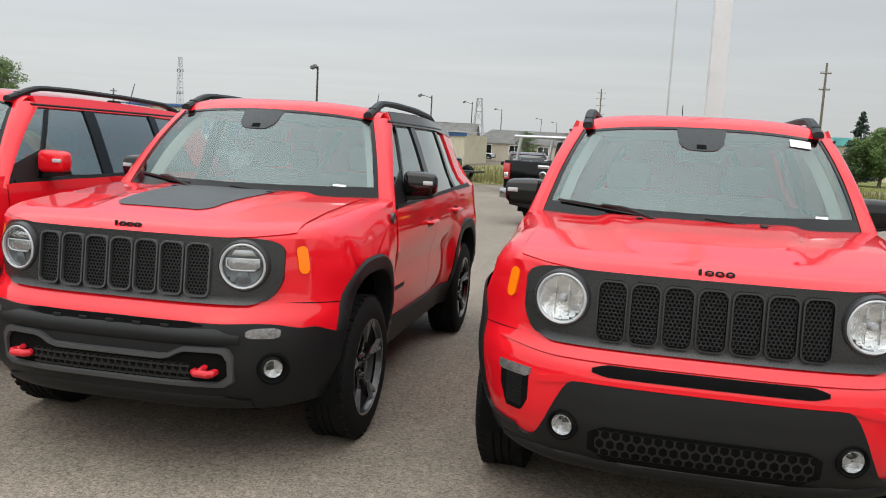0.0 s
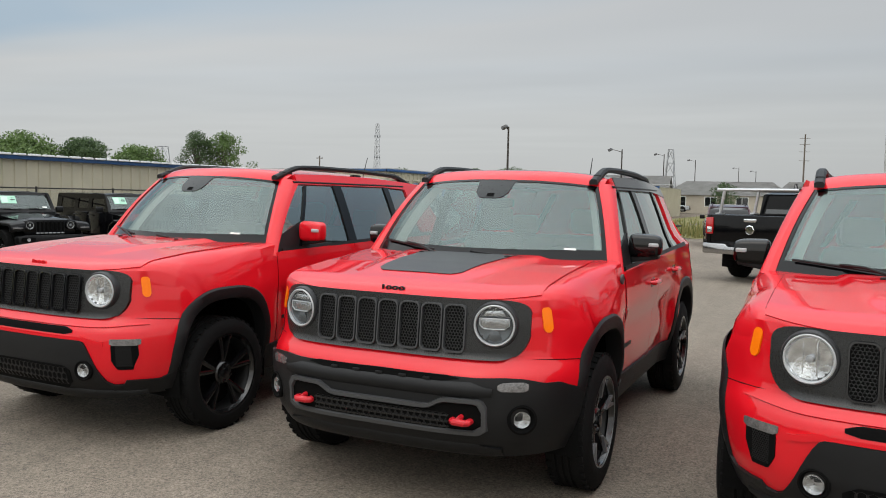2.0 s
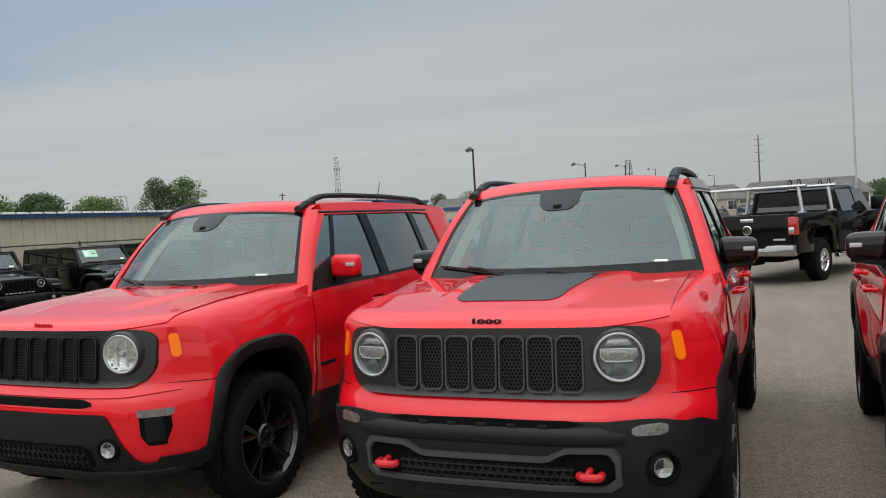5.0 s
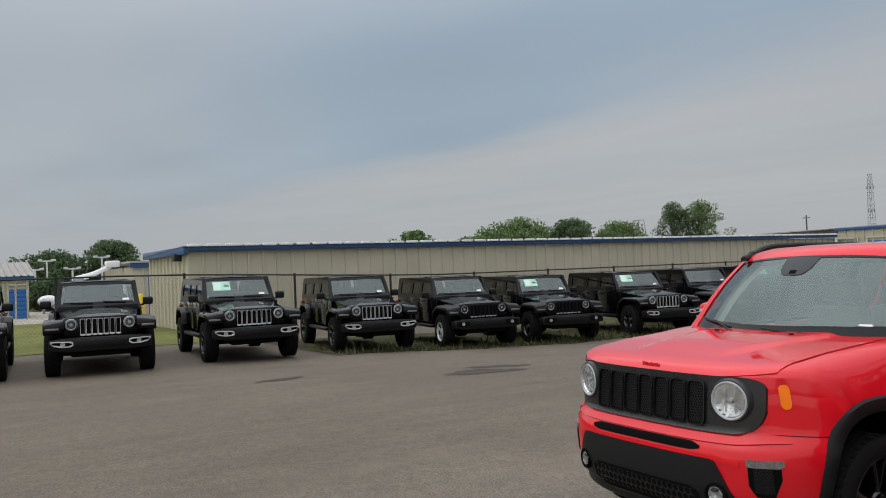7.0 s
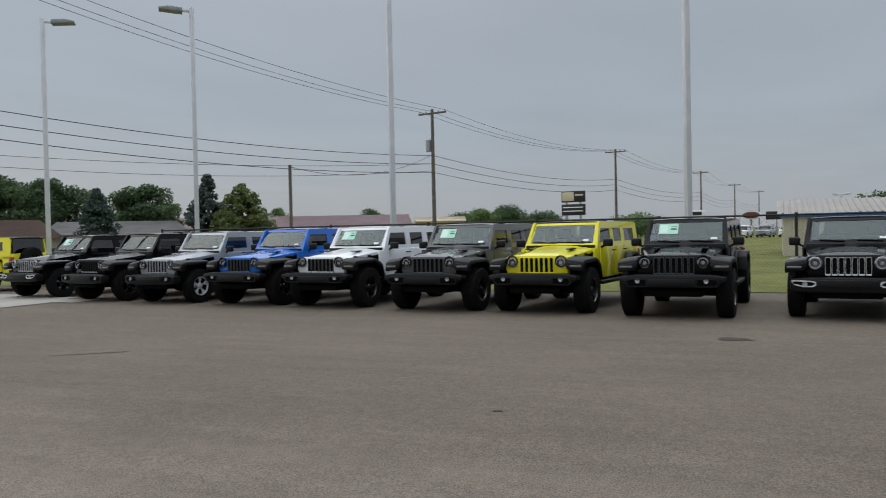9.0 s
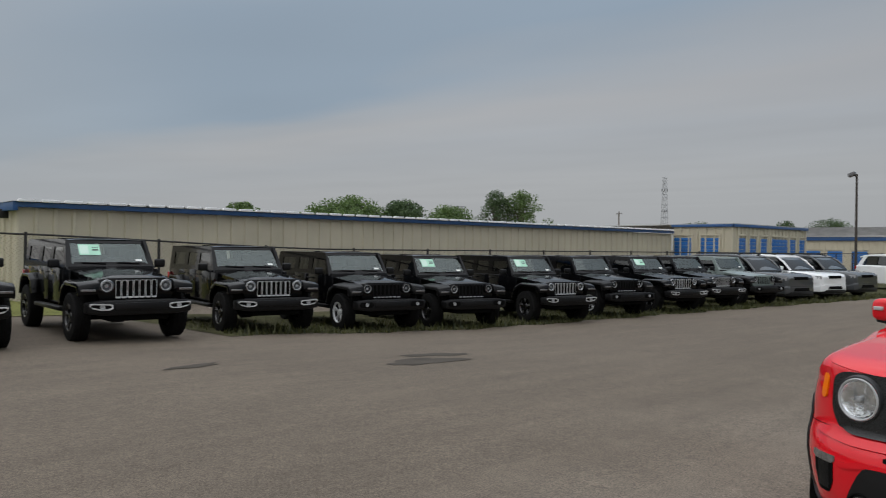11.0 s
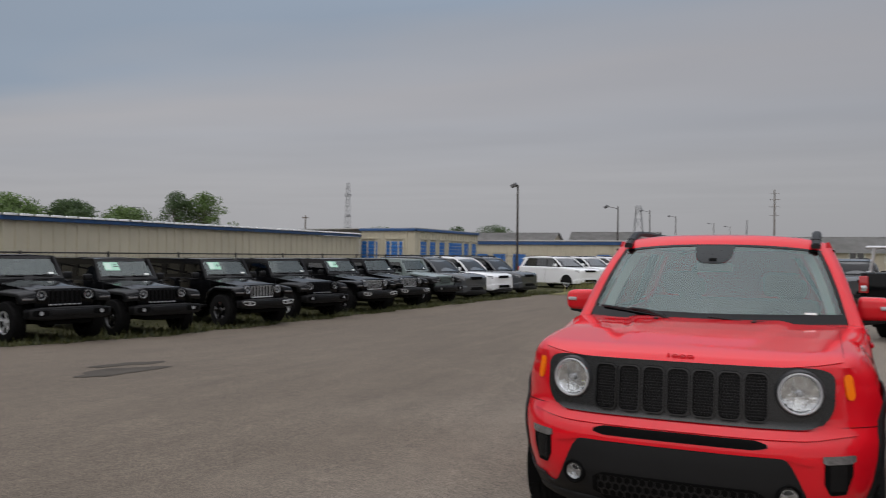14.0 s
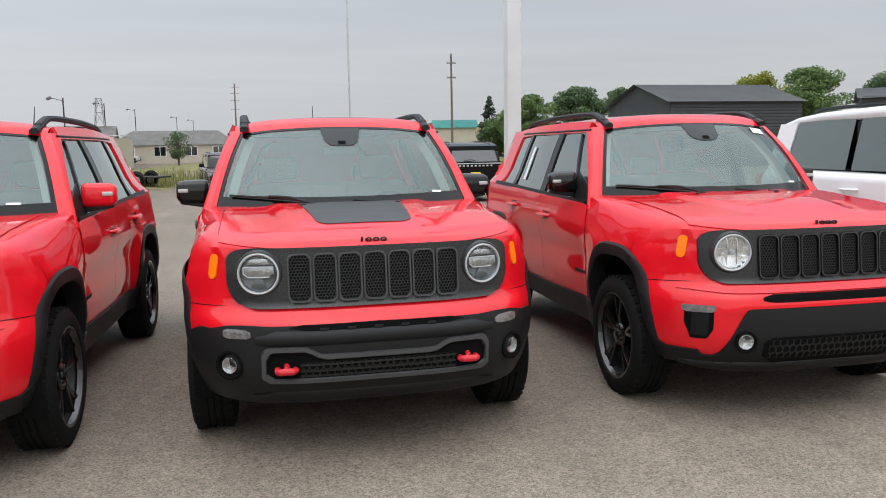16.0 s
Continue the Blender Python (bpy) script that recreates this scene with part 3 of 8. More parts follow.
belt = lerp_curve([1.0, 1.3, 3.2, 4.1], [1.075, 1.085, 1.135, 1.15])
roof_z = lerp_curve([1.45, 1.75, 2.2, 2.8, 3.4, 3.95, 4.1], [1.645, 1.690, 1.698, 1.691, 1.672, 1.640, 1.612])


def green(side):
    """The side of the cabin above the belt."""
    def f(y, z):
        b = belt(y)
        taper = 0.075 * smooth01((y - 2.5) / 1.6)
        return (side * (half_w(y, 1.08) - 0.012 - (0.34 + taper) * (z - b) - 0.22 * max(z - b - 0.25, 0) ** 2 - taper * smooth01((z - b) / 0.10)), y, z)
    return f


def shield(x, v):
    """The windshield: v from 0 at the cowl to 1 at the roof."""
    y0 = 0.985 + 0.30 * (abs(x) / 0.8) ** 2
    y1 = 1.475 + 0.16 * (abs(x) / 0.62) ** 2
    z0, z1 = 1.135 - 0.02 * (x / 0.8) ** 2, 1.620 - 0.035 * (abs(x) / 0.62) ** 2.5
    return (x, y0 + (y1 - y0) * v, z0 + (z1 - z0) * v + 0.035 * math.sin(math.pi * v))


def shield_half(v):
    return 0.795 - 0.145 * v - 0.02 * v * v


def wheel(parent, x, y, side, kind, r=0.366, w=0.235, rim_r=None, spokes=5, rim_m=None, face_m=None, n=40):
    """A wheel under a car: tyre and rim."""
    hub = new("wheel")
    hub.parent = parent
    hub.matrix_basis = Matrix.Translation((x, y, r - (0.05 if kind in ("trail", "lat") else 0.0))) @ Matrix.Diagonal((side, 1, 1, 1))
    rr = rim_r or (0.243 if kind == "trail" else 0.264)
    h = w / 2
    prof = [(rr - 0.012, -h + 0.02), (rr + 0.005, -h), (rr + 0.04, -h - 0.004), (r - 0.03, -h + 0.006), (r - 0.008, -h + 0.025), (r, -h + 0.05)]
    for k in range(3):
        a = -h + 0.065 + k * (w - 0.13) / 3
        b = a + (w - 0.13) / 3
        prof += [(r, a), (r - 0.009, a + 0.004), (r - 0.009, a + 0.012), (r, a + 0.016), (r, b - 0.002)]
    prof += [(r, h - 0.05), (r - 0.008, h - 0.025), (r - 0.03, h - 0.006), (rr + 0.04, h + 0.004), (rr + 0.005, h), (rr - 0.012, h - 0.02)]
    b = lathe(prof, n, "x", closed=True)
    # shoulder blocks
    for k in range(n):
        t = 2 * math.pi * k / n
        for s in (-1, 1):
            c = box(s * (h - 0.035) - 0.014, s * (h - 0.035) + 0.014, -0.016, 0.016, r - 0.012, r + 0.002)
            c.transform(Matrix.Rotation(t, 4, "X"))
            join(b, c)
    part("tyre", b, M_TYRE, hub)
    rim_m, face_m = rim_m or M_RIMBLACK, face_m
    o = h - 0.012
    part("barrel", lathe([(rr - 0.016, -h + 0.03), (rr - 0.021, o - 0.03), (rr - 0.012, o - 0.02), (rr - 0.03, o - 0.05), (rr - 0.035, -h + 0.05)], n, "x", closed=True), M_BARREL, hub)
    b = lathe([(rr - 0.020, o - 0.03), (rr + 0.002, o), (rr + 0.002, o + 0.008), (rr - 0.012, o + 0.006), (rr - 0.024, o - 0.02)], n, "x", closed=True)
    lathe([(0.075, -0.02), (0.075, o - 0.035), (0.065, o - 0.025), (0.032, o - 0.022), (0.032, o - 0.008), (0.004, o - 0.004)], 24, "x", b)
    ns = spokes
    for k in range(ns):
        for s in (-1, 1):
            t = 2 * math.pi * (k + s * {"trail": 0.13, "lat": 0.055}.get(kind, 0.10)) / ns
            wid = {"trail": 0.020, "lat": 0.0165, "alloy": 0.017}.get(kind, 0.02)
            sp = bmesh.new()
            rows = []
            for q, (rad, dep, ww) in enumerate([(0.05, o - 0.035, wid * 0.9), (0.12, o - 0.022, wid), (rr - 0.05, o - 0.018, wid * 1.25), (rr - 0.008, o - 0.006, wid * 1.5)]):
                lean = s * {"trail": 0.05, "lat": 0.085}.get(kind, 0.075) * (q / 3.0) ** 1.2
                rows.append([sp.verts.new((dep - 0.03, lean - ww, rad)), sp.verts.new((dep - 0.004, lean - ww * 0.8, rad)), sp.verts.new((dep, lean - ww * 0.4, rad)), sp.verts.new((dep, lean + ww * 0.4, rad)), sp.verts.new((dep - 0.004, lean + ww * 0.8, rad)), sp.verts.new((dep - 0.03, lean + ww, rad))])
            grid_faces(sp, rows)
            sp.faces.new(rows[-1]), sp.faces.new(rows[0])
            sp.transform(Matrix.Rotation(t, 4, "X"))
            join(b, sp)
        nut = lathe([(0.011, o - 0.03), (0.011, o - 0.014), (0.004, o - 0.012)], 6, "x")
        nut.transform(Matrix.Rotation(2 * math.pi * (k + 0.5) / ns, 4, "X") @ Matrix.Translation((0, 0, 0.052)))
        join(b, nut)
    rim = part("rim", b, rim_m, hub)
    part("brake_disc", lathe([(rr - 0.02, -0.03), (rr - 0.02, -0.02), (0.01, -0.02), (0.01, -0.03)], 24, "x", closed=True), M_DARK, hub)
    if face_m:
        for k in range(ns):
            b = bmesh.new()
            for s in (-1, 1):
                t = 2 * math.pi * (k + s * 0.13) / ns
                c = bmesh.new()
                vs = [c.verts.new(p) for p in ((o - 0.006, s * 0.016, 0.125), (o - 0.006, s * 0.026, 0.130), (o + 0.006, s * 0.074, rr - 0.014), (o + 0.006, s * 0.056, rr - 0.016), (o - 0.003, s * 0.026, 0.17))]
                top = bmesh.ops.extrude_face_region(c, geom=[c.faces.new(vs)])
                bmesh.ops.translate(c, vec=(-0.02, 0, 0), verts=[v for v in top["geom"] if isinstance(v, bmesh.types.BMVert)])
                c.transform(Matrix.Rotation(t, 4, "X"))
                join(b, c)
            part("spoke_facet", b, face_m, rim, "machined grey wheel facet", smooth=0)
    if face_m and kind == "trail":
        part("rim_lip", lathe([(rr + 0.003, o + 0.002), (rr + 0.003, o + 0.010), (rr - 0.004, o + 0.010), (rr - 0.004, o + 0.002)], n, "x", closed=True), face_m, rim, "machined bright rim lip")
    return hub


def honeycomb(surf, x0, x1, z0, z1, nx, off=0.0, bar=0.22):
    """An open mesh of six-sided cells."""
    bm = bmesh.new()
    cw = (x1 - x0) / nx
    ch = cw * 0.86
    nz = max(int((z1 - z0) / ch), 1)
    ch = (z1 - z0) / nz
    for j in range(nz):
        for i in range(nx + 1):
            cx = x0 + (i + (0.5 if j % 2 else 0.0)) * cw
            cz = z0 + (j + 0.5) * ch
            if cx > x1 + 0.001:
                continue
            ring = []
            for rad, dep in ((0.56, 0.0), (0.56 - bar, 0.0), (0.50 - bar, -0.02)):
                row = []
                for k in range(6):
                    t = math.pi / 6 + k * math.pi / 3
                    px = min(max(cx + rad * cw * math.cos(t) * 1.04, x0), x1)
                    pz = min(max(cz + rad * ch * math.sin(t) * 1.2, z0), z1)
                    p = surf(px, pz)
                    row.append(bm.verts.new((p[0], p[1] - off - dep, p[2])))
                ring.append(row)
            for a, b in zip(ring, ring[1:]):
                for k in range(6):
                    bm.faces.new([a[k], a[(k + 1) % 6], b[(k + 1) % 6], b[k]])
    return bm


def rounded(x0, x1, z0, z1, r, n=5):
    """The outline of a rectangle with round corners, in x and z."""
    out = []
    for cx, cz, a in ((x1 - r, z1 - r, 0), (x0 + r, z1 - r, 90), (x0 + r, z0 + r, 180), (x1 - r, z0 + r, 270)):
        for k in range(n + 1):
            t = radians(a + 90 * k / n)
            out.append((cx + r * math.cos(t), cz + r * math.sin(t)))
    return out


def frame_ring(surf, outline, width, off, depth, bm=None):
    """A raised rim that follows an outline on the nose."""
    bm = bm or bmesh.new()
    cx = sum(p[0] for p in outline) / len(outline)
    cz = sum(p[1] for p in outline) / len(outline)
    rows = []
    for k, o in ((0.0, 0.0), (0.15, off), (0.8, off), (1.0, off - depth)):
        row = []
        for x, z in outline:
            px, pz = x, z
            sx, sz = math.copysign(1, x - cx), math.copysign(1, z - cz)
            px -= sx * min(width * k, abs(x - cx))
            pz -= sz * min(width * k, abs(z - cz))
            p = surf(px, pz)
            row.append(bm.verts.new((p[0], p[1] - o, p[2])))
        row.append(row[0])
        rows.append(row)
    grid_faces(bm, rows)
    return bm


def fill(surf, outline, off, bm=None):
    """A flat sheet inside an outline on the nose."""
    bm = bm or bmesh.new()
    vs = []
    for x, z in outline:
        p = surf(x, z)
        vs.append(bm.verts.new((p[0], p[1] - off, p[2])))
    bm.faces.new(vs)
    return bm


def lens_disc(r, depth, n=28):
    """A domed round lens that looks towards -y."""
    return lathe([(r * math.cos(t), -depth * math.sin(t)) for t in [k * math.pi / 2 / 6 for k in range(7)]][:-1] + [(0.002, -depth)], n, "y", cap=False)


def badge(parent, surf, x0, z0, w, h, material, label):
    """An upright bar and three raised rings where a maker's mark stands."""
    bm = bmesh.new()
    y = surf(x0, z0)[1]
    box(x0 - w * 0.40, x0 - w * 0.32, y - 0.005, y + 0.008, z0 - h * 0.45, z0 + h * 0.5, 0.003, bm)
    for k in range(3):
        at = Matrix.Translation((x0 - w * 0.14 + k * w * 0.245, y, z0 - h * 0.08)) @ Matrix.Diagonal((1.0, 1, 0.68, 1))
        lathe([(0.0165, 0.008), (0.0165, -0.005), (0.0085, -0.005), (0.0085, 0.008)], 14, "y", bm, at, closed=True)
    return part("badge", bm, material, parent, label)


def compact_suv(m, trail, mirror_m, badge_m, label, roof_m, grille_ring_m, papers=False):
    car = empty("compact_suv", m, label, "car", "red cars in the front row")
    red = M_RED
    # lower body: flanks, nose, fenders
    def solid(c):
        for hy in (FRONT_Y, REAR_Y):
            if arch_r(c.y, c.z, hy) < 0.402 and abs(c.x) > 0.6:
                return False
        return True
    for s in (-1, 1):
        b = slab(flank(s), 0.13, 4.1, 110, 0.30, lambda y: top_z(half_w(y, shoulder_z(y)), y) - 0.002 if y < 1.31 else belt(y), 26, keep=solid)
        part("side_panel", b, red, car)
    zmax = lambda x: top_z(x, front(x, 1.0)[1]) - 0.002
    b = slab(lambda u, v: front(u, v), -0.80, 0.80, 60, 0.30, zmax, 26, th=0.012, keep=lambda c: True)
    part("nose_panel", b, red, car)
    b = bmesh.new()
    rows = []
    for i in range(41):
        y = -0.02 + 1.33 * i / 40
        rows.append([])
        for j in range(49):
            x = -1 + 2 * j / 48
            x = math.copysign(abs(x) ** 0.8, x)
            w = half_w(max(y, front(0, 1)[1] + 0.002), shoulder_z(y))
            px = x * w
            yy = max(y, front(px, 0.885)[1])
            zt = top_z(px, yy) - 0.0012
            dy = min(abs(yy - FRONT_Y), 0.409)
            sk = min(max(zt - HUB - 1.22 * (0.41 ** 3 - dy ** 3) ** (1 / 3), 0.02), 0.10)
            if j == 0:
                rows[-1].append(b.verts.new((-half_w(yy, zt - sk) + 0.005, yy, zt - sk) if yy > 0.14 else (px, yy + 0.03, zt - 0.03)))
            rows[-1].append(b.verts.new((px, yy, zt)))
            if j == 48:
                rows[-1].append(b.verts.new((half_w(yy, zt - sk) - 0.005, yy, zt - sk) if yy > 0.14 else (px, yy + 0.03, zt - 0.03)))
    grid_faces(b, rows)
    part("fender", b, red, car)
    b = slab(lambda u, v: skin(u * (0.735 - 0.01 * v), front(u * 0.735, 1.0)[1] - 0.012 * (1 - u ** 4) + v * (1.07 + 0.06 * u * u - front(u * 0.735, 1.0)[1])), -1, 1, 48, 0.0, 1.0, 44, off=0.0045, th=0.008)
    part("hood", b, red, car)
    for s in (-1, 1):
        b = bmesh.new()
        tube([(s * (0.738 - 0.01 * k / 12), front(0.735, 1.0)[1] + 0.05 + k / 12 * 0.93, top_z(0.738, front(0.735, 1.0)[1] + 0.05 + k / 12 * 0.93) - 0.0005) for k in range(13)], 0.0011, 5, b)
        part("shut_line", b, M_DARK, car)
        b = tube([(p[0] + s * 0.001, p[1], p[2]) for p in [flank(s)(0.16 + 0.028 * k, 0.735 - 0.016 * k / 9) for k in range(10)]], 0.0022, 5)
        part("shut_line", b, M_DARK, car)
    if trail:
        b = slab(lambda u, v: skin(u * (0.245 + 0.055 * v - 0.045 * max(1 - v / 0.10, 0) ** 2), 0.32 + 0.68 * v), -1, 1, 20, 0.0, 1.0, 24, off=0.0085, th=0.003)
        part("hood_decal", b, M_DECAL, car, "matte black hood decal")
    for s in (-1, 1):
        b = lathe([(0.016, 0), (0.016, 0.008), (0.006, 0.012)], 12, "z")
        part("washer_jet", b, M_PLASTIC, car, m=Matrix.Translation((s * 0.28, 0.93, top_z(0.28, 0.93) + 0.004)))
    # grille panel with its seven slots and round lamps
    gx = lambda u: 0.696 * math.sin(u * math.pi / 2)
    ge = lambda u: math.sqrt(max(1 - (max(abs(gx(u)) - 0.550, 0) / 0.147) ** 2.4, 0))
    b = slab(lambda u, v: front(gx(u), v), -1, 1, 64, lambda u: 0.874 - 0.155 * ge(u), lambda u: 0.874 + (min(1.014, zmax(gx(u)) - 0.001) - 0.874) * ge(u) ** 0.35, 14, off=0.016, th=0.024, keep=lambda c: math.hypot(abs(c[0]) - 0.552, c[2] - 0.896) > 0.088)
    rim = bmesh.ops.extrude_edge_only(b, edges=[e for e in b.edges if e.is_boundary])
    bmesh.ops.translate(b, vec=(0, 0.022, 0), verts=[v for v in rim["geom"] if isinstance(v, bmesh.types.BMVert)])
    part("grille_panel", b, M_PANEL, car, "dark grey grille panel")
    for k in range(7):
        ring_b, void_b = bmesh.new(), bmesh.new()
        cx = (k - 3) * 0.1205
        o = rounded(cx - 0.0575, cx + 0.0575, 0.754, 0.988, 0.028)
        frame_ring(front, o, 0.0095, 0.034, 0.024, ring_b)
        # closed sheet behind the mesh, the slot's inner shade as near-black colour
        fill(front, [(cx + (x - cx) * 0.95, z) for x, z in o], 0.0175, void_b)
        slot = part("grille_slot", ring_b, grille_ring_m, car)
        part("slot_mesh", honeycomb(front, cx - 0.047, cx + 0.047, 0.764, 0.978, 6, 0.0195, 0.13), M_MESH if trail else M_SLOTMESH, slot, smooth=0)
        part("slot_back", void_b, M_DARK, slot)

    for s in (-1, 1):
        hx, hz = s * 0.552, 0.896
        hy = front(0.555, 0.89)[1] - 0.026
        turn = Matrix.Translation((hx, hy, hz)) @ Matrix.Rotation(s * radians(12), 4, "Z") @ Matrix.Diagonal((0.94, 1, 0.94, 1))
        lamp = part("headlight", lathe([(0.124, 0.07), (0.121, 0.006), (0.115, -0.010), (0.110, -0.012), (0.106, -0.002), (0.104, 0.04)], 36, "y", closed=True), M_GRILLE, car, "round headlight", turn)
        part("bowl", lathe([(0.107, -0.010), (0.102, -0.015), (0.097, -0.013), (0.092, 0.004)], 36, "y", cap=False), M_LAMPRING, lamp, "pale ring round the lamp")
        part("reflector", lathe([(0.096, -0.006), (0.088, 0.004), (0.05, 0.012), (0.02, 0.014), (0.003, 0.014)], 36, "y", cap=False), M_LAMPWHITE if not trail else M_LAMPDARK, lamp)
        if trail:
            part("projector", prism([(-0.076, 0.034), (-0.076, 0.0), (-0.056, -0.018), (0.056, -0.018), (0.076, 0.0), (0.076, 0.034)], -0.002, 0.03, "y", bev=0.004), M_LAMPFOG, lamp)
            part("projector_rim", tube([(-0.076, -0.003, 0.034), (-0.076, -0.003, 0.0), (-0.056, -0.003, -0.018), (0.0, -0.003, -0.021), (0.056, -0.003, -0.018), (0.076, -0.003, 0.0), (0.076, -0.003, 0.034), (-0.076, -0.003, 0.034)], 0.0032, 6), M_LAMPRING, lamp)
            part("lower_reflector", prism([(-0.018, -0.026), (0.018, -0.026), (0.042, -0.074), (0.0, -0.086), (-0.042, -0.074)], 0.002, 0.03, "y", bev=0.003), M_LAMPDARK, lamp)
            part("upper_reflector", prism([(-0.060, 0.046), (0.060, 0.046), (0.040, 0.074), (-0.040, 0.074)], 0.003, 0.03, "y", bev=0.003), M_LAMPFOG, lamp)
        else:
            part("bulb_shield", lathe([(0.004, -0.010), (0.015, -0.007), (0.017, 0.000), (0.017, 0.016)], 18, "y"), M_LAMPGREY, lamp)
            bb = box(-0.030, -0.027, 0.000, 0.016, -0.070, 0.070, 0.001)
            box(0.027, 0.030, 0.000, 0.016, -0.070, 0.070, 0.001, bb)
            part("reflector_rib", bb, M_LAMPWHITE, lamp)
        part("lens", lens_disc(0.105, 0.024), M_LENS, lamp).visible_shadow = False
        # amber corner marker
        my = 0.222
        b = slab(flank(s), my - 0.013, my + 0.023, 8, lambda y: 0.860 + 0.020 * (abs(y - my - 0.005) / 0.018) ** 3, lambda y: 0.982 - 0.016 * (abs(y - my - 0.005) / 0.018) ** 3, 6, off=0.008, th=0.012)
        part("marker_lamp", b, M_AMBER, car, "amber corner marker lamp")
    badge(car, lambda x, z: (x, 0.062, z), 0.0, 1.042, 0.150, 0.026, badge_m, "raised maker's badge")
    # bumpers
    if trail:
        up_c = lerp_curve([0, 0.50, 0.62, 0.70, 0.79], [0.656, 0.650, 0.656, 0.652, 0.628])
        up = lambda x: up_c(abs(x))
        b = slab(lambda u, v: front(u, v), -0.79, 0.79, 60, lambda x: 0.262 + 0.012 * (abs(x) / 0.79) ** 4, up, 14, off=0.016, th=0.03)
        part("bumper", b, M_PLASTIC, car, "textured black plastic bumper")
        b = slab(lambda u, v: (front(u, v)[0], front(u, v)[1] - 0.016 * max(math.sin(math.pi * min(max((v - 0.566) / 0.055, 0), 1)), 0) ** 0.6, v), -0.575, 0.575, 48, lambda x: 0.566 + 0.012 * smooth01((abs(x) - 0.45) / 0.12), lambda x: 0.621 - 0.016 * smooth01((abs(x) - 0.45) / 0.12), 8, off=0.017, th=0.02)
        part("bumper_band", b, M_PLASTIC, car)
        b = slab(lambda u, v: (front(u, v)[0], front(u, v)[1] - 0.014 * max(math.sin(math.pi * min(max((v - 0.272) / 0.06, 0), 1)), 0) ** 0.6, v), -0.60, 0.60, 48, 0.272, lambda x: 0.332 - 0.02 * smooth01((abs(x) - 0.45) / 0.15), 8, off=0.017, th=0.02)
        part("chin", b, M_PLASTIC, car)
        for s in (-1, 1):
            b = slab(flank(s), 0.125, 0.37, 20, lambda y: 0.275, lambda y: 0.630 - 0.35 * max(y - 0.22, 0), 10, off=0.016, th=0.03)
            part("bumper_corner", b, M_PLASTIC, car)
            fx, fz = s * 0.705, 0.462
            p = front(abs(fx), fz)
            turn = Matrix.Translation((fx, p[1] - 0.026, fz)) @ Matrix.Rotation(s * radians(30), 4, "Z")
            lamp = part("fog_lamp", lathe([(0.072, 0.03), (0.072, -0.004), (0.062, -0.008), (0.044, 0.010), (0.040, 0.03)], 28, "y", closed=True), M_DARK, car, "", turn)
            part("reflector", lathe([(0.040, -0.002), (0.030, 0.003), (0.003, 0.005)], 24, "y", cap=False), M_LAMPFOG, lamp)
            part("lens", lens_disc(0.039, 0.010, 24), M_LENS, lamp).visible_shadow = False
            b = slab(lambda u, v: front(u, v), s * 0.655 - 0.062, s * 0.655 + 0.062, 12, lambda x: 0.594 + 0.55 * max(abs(abs(x) - 0.655) - 0.045, 0), lambda x: 0.636 - 0.10 * max(0.655 - abs(x), 0) - 0.55 * max(abs(abs(x) - 0.655) - 0.045, 0), 4, off=0.021, th=0.02)
            part("turn_lamp", b, M_LAMPCLEAR, car)
            # tow hook
            hy = front(0.44, 0.455)[1] - 0.022
            b = tube([(s * 0.482, hy + 0.03, 0.447), (s * 0.482, hy - 0.020, 0.447), (s * 0.472, hy - 0.032, 0.447), (s * 0.412, hy - 0.032, 0.447), (s * 0.402, hy - 0.020, 0.447), (s * 0.402, hy + 0.03, 0.447)], 0.0165, 10)
            tube([(s * 0.440, hy - 0.028, 0.447), (s * 0.440, hy - 0.026, 0.462), (s * 0.440, hy + 0.01, 0.467)], 0.0140, 10, b)
            part("tow_hook", b, M_REDHOOK, car, "red tow hook")
        arch = lambda x, z: front(x, z - (0.04 * smooth01((0.36 - abs(x)) / 0.1) if z > 0.45 else 0.0))
        part("bumper_trim", frame_ring(arch, [(-0.56 + 1.12 * k / 30, 0.375) for k in range(1, 30)] + [(0.56, 0.40), (0.56, 0.520), (0.54, 0.552)] + [(0.52 - 1.04 * k / 30, 0.558) for k in range(31)] + [(-0.54, 0.552), (-0.56, 0.520), (-0.56, 0.40)], 0.028, 0.038, 0.014), M_TRIM, car, "grey bumper trim hoop")
        # no hole in the bumper: a near-black sheet paints the opening's shade
        part("lower_opening_shade", slab(lambda u, v: front(u, v), -0.53, 0.53, 30, 0.405, lambda x: 0.528 - 0.04 * smooth01((0.36 - abs(x)) / 0.1), 4, off=0.019, th=0.004), M_DARK, car)
        part("lower_mesh", honeycomb(front, -0.37, 0.37, 0.402, 0.484, 22, 0.022, 0.13), M_SLOTMESH, car, smooth=0)
        for z in (0.418, 0.443, 0.468):
            part("lower_louvre", slab(lambda u, v: front(u, v), -0.375, 0.375, 30, z - 0.004, z + 0.004, 1, off=0.026, th=0.008), M_PANEL, car)
        # intake drawn as a near-black sheet, its depth shade put into colour
        part("upper_intake", slab(lambda u, v: front(u, v), -0.42, 0.42, 28, lambda x: 0.624 + 0.014 * smooth01((abs(x) - 0.32) / 0.10), lambda x: 0.654 - 0.012 * smooth01((abs(x) - 0.36) / 0.06), 2, off=0.020, th=0.006), M_DARK, car)
        for k in range(5):
            b = bmesh.new()
            xx = -0.26 + 0.13 * k
            p = front(xx, 0.62)
            box(xx - 0.02, xx + 0.02, p[1] - 0.0225, p[1] - 0.01, 0.628, 0.642, 0.002, b)
            part("intake_slat", b, M_PLASTIC, car)
    else:
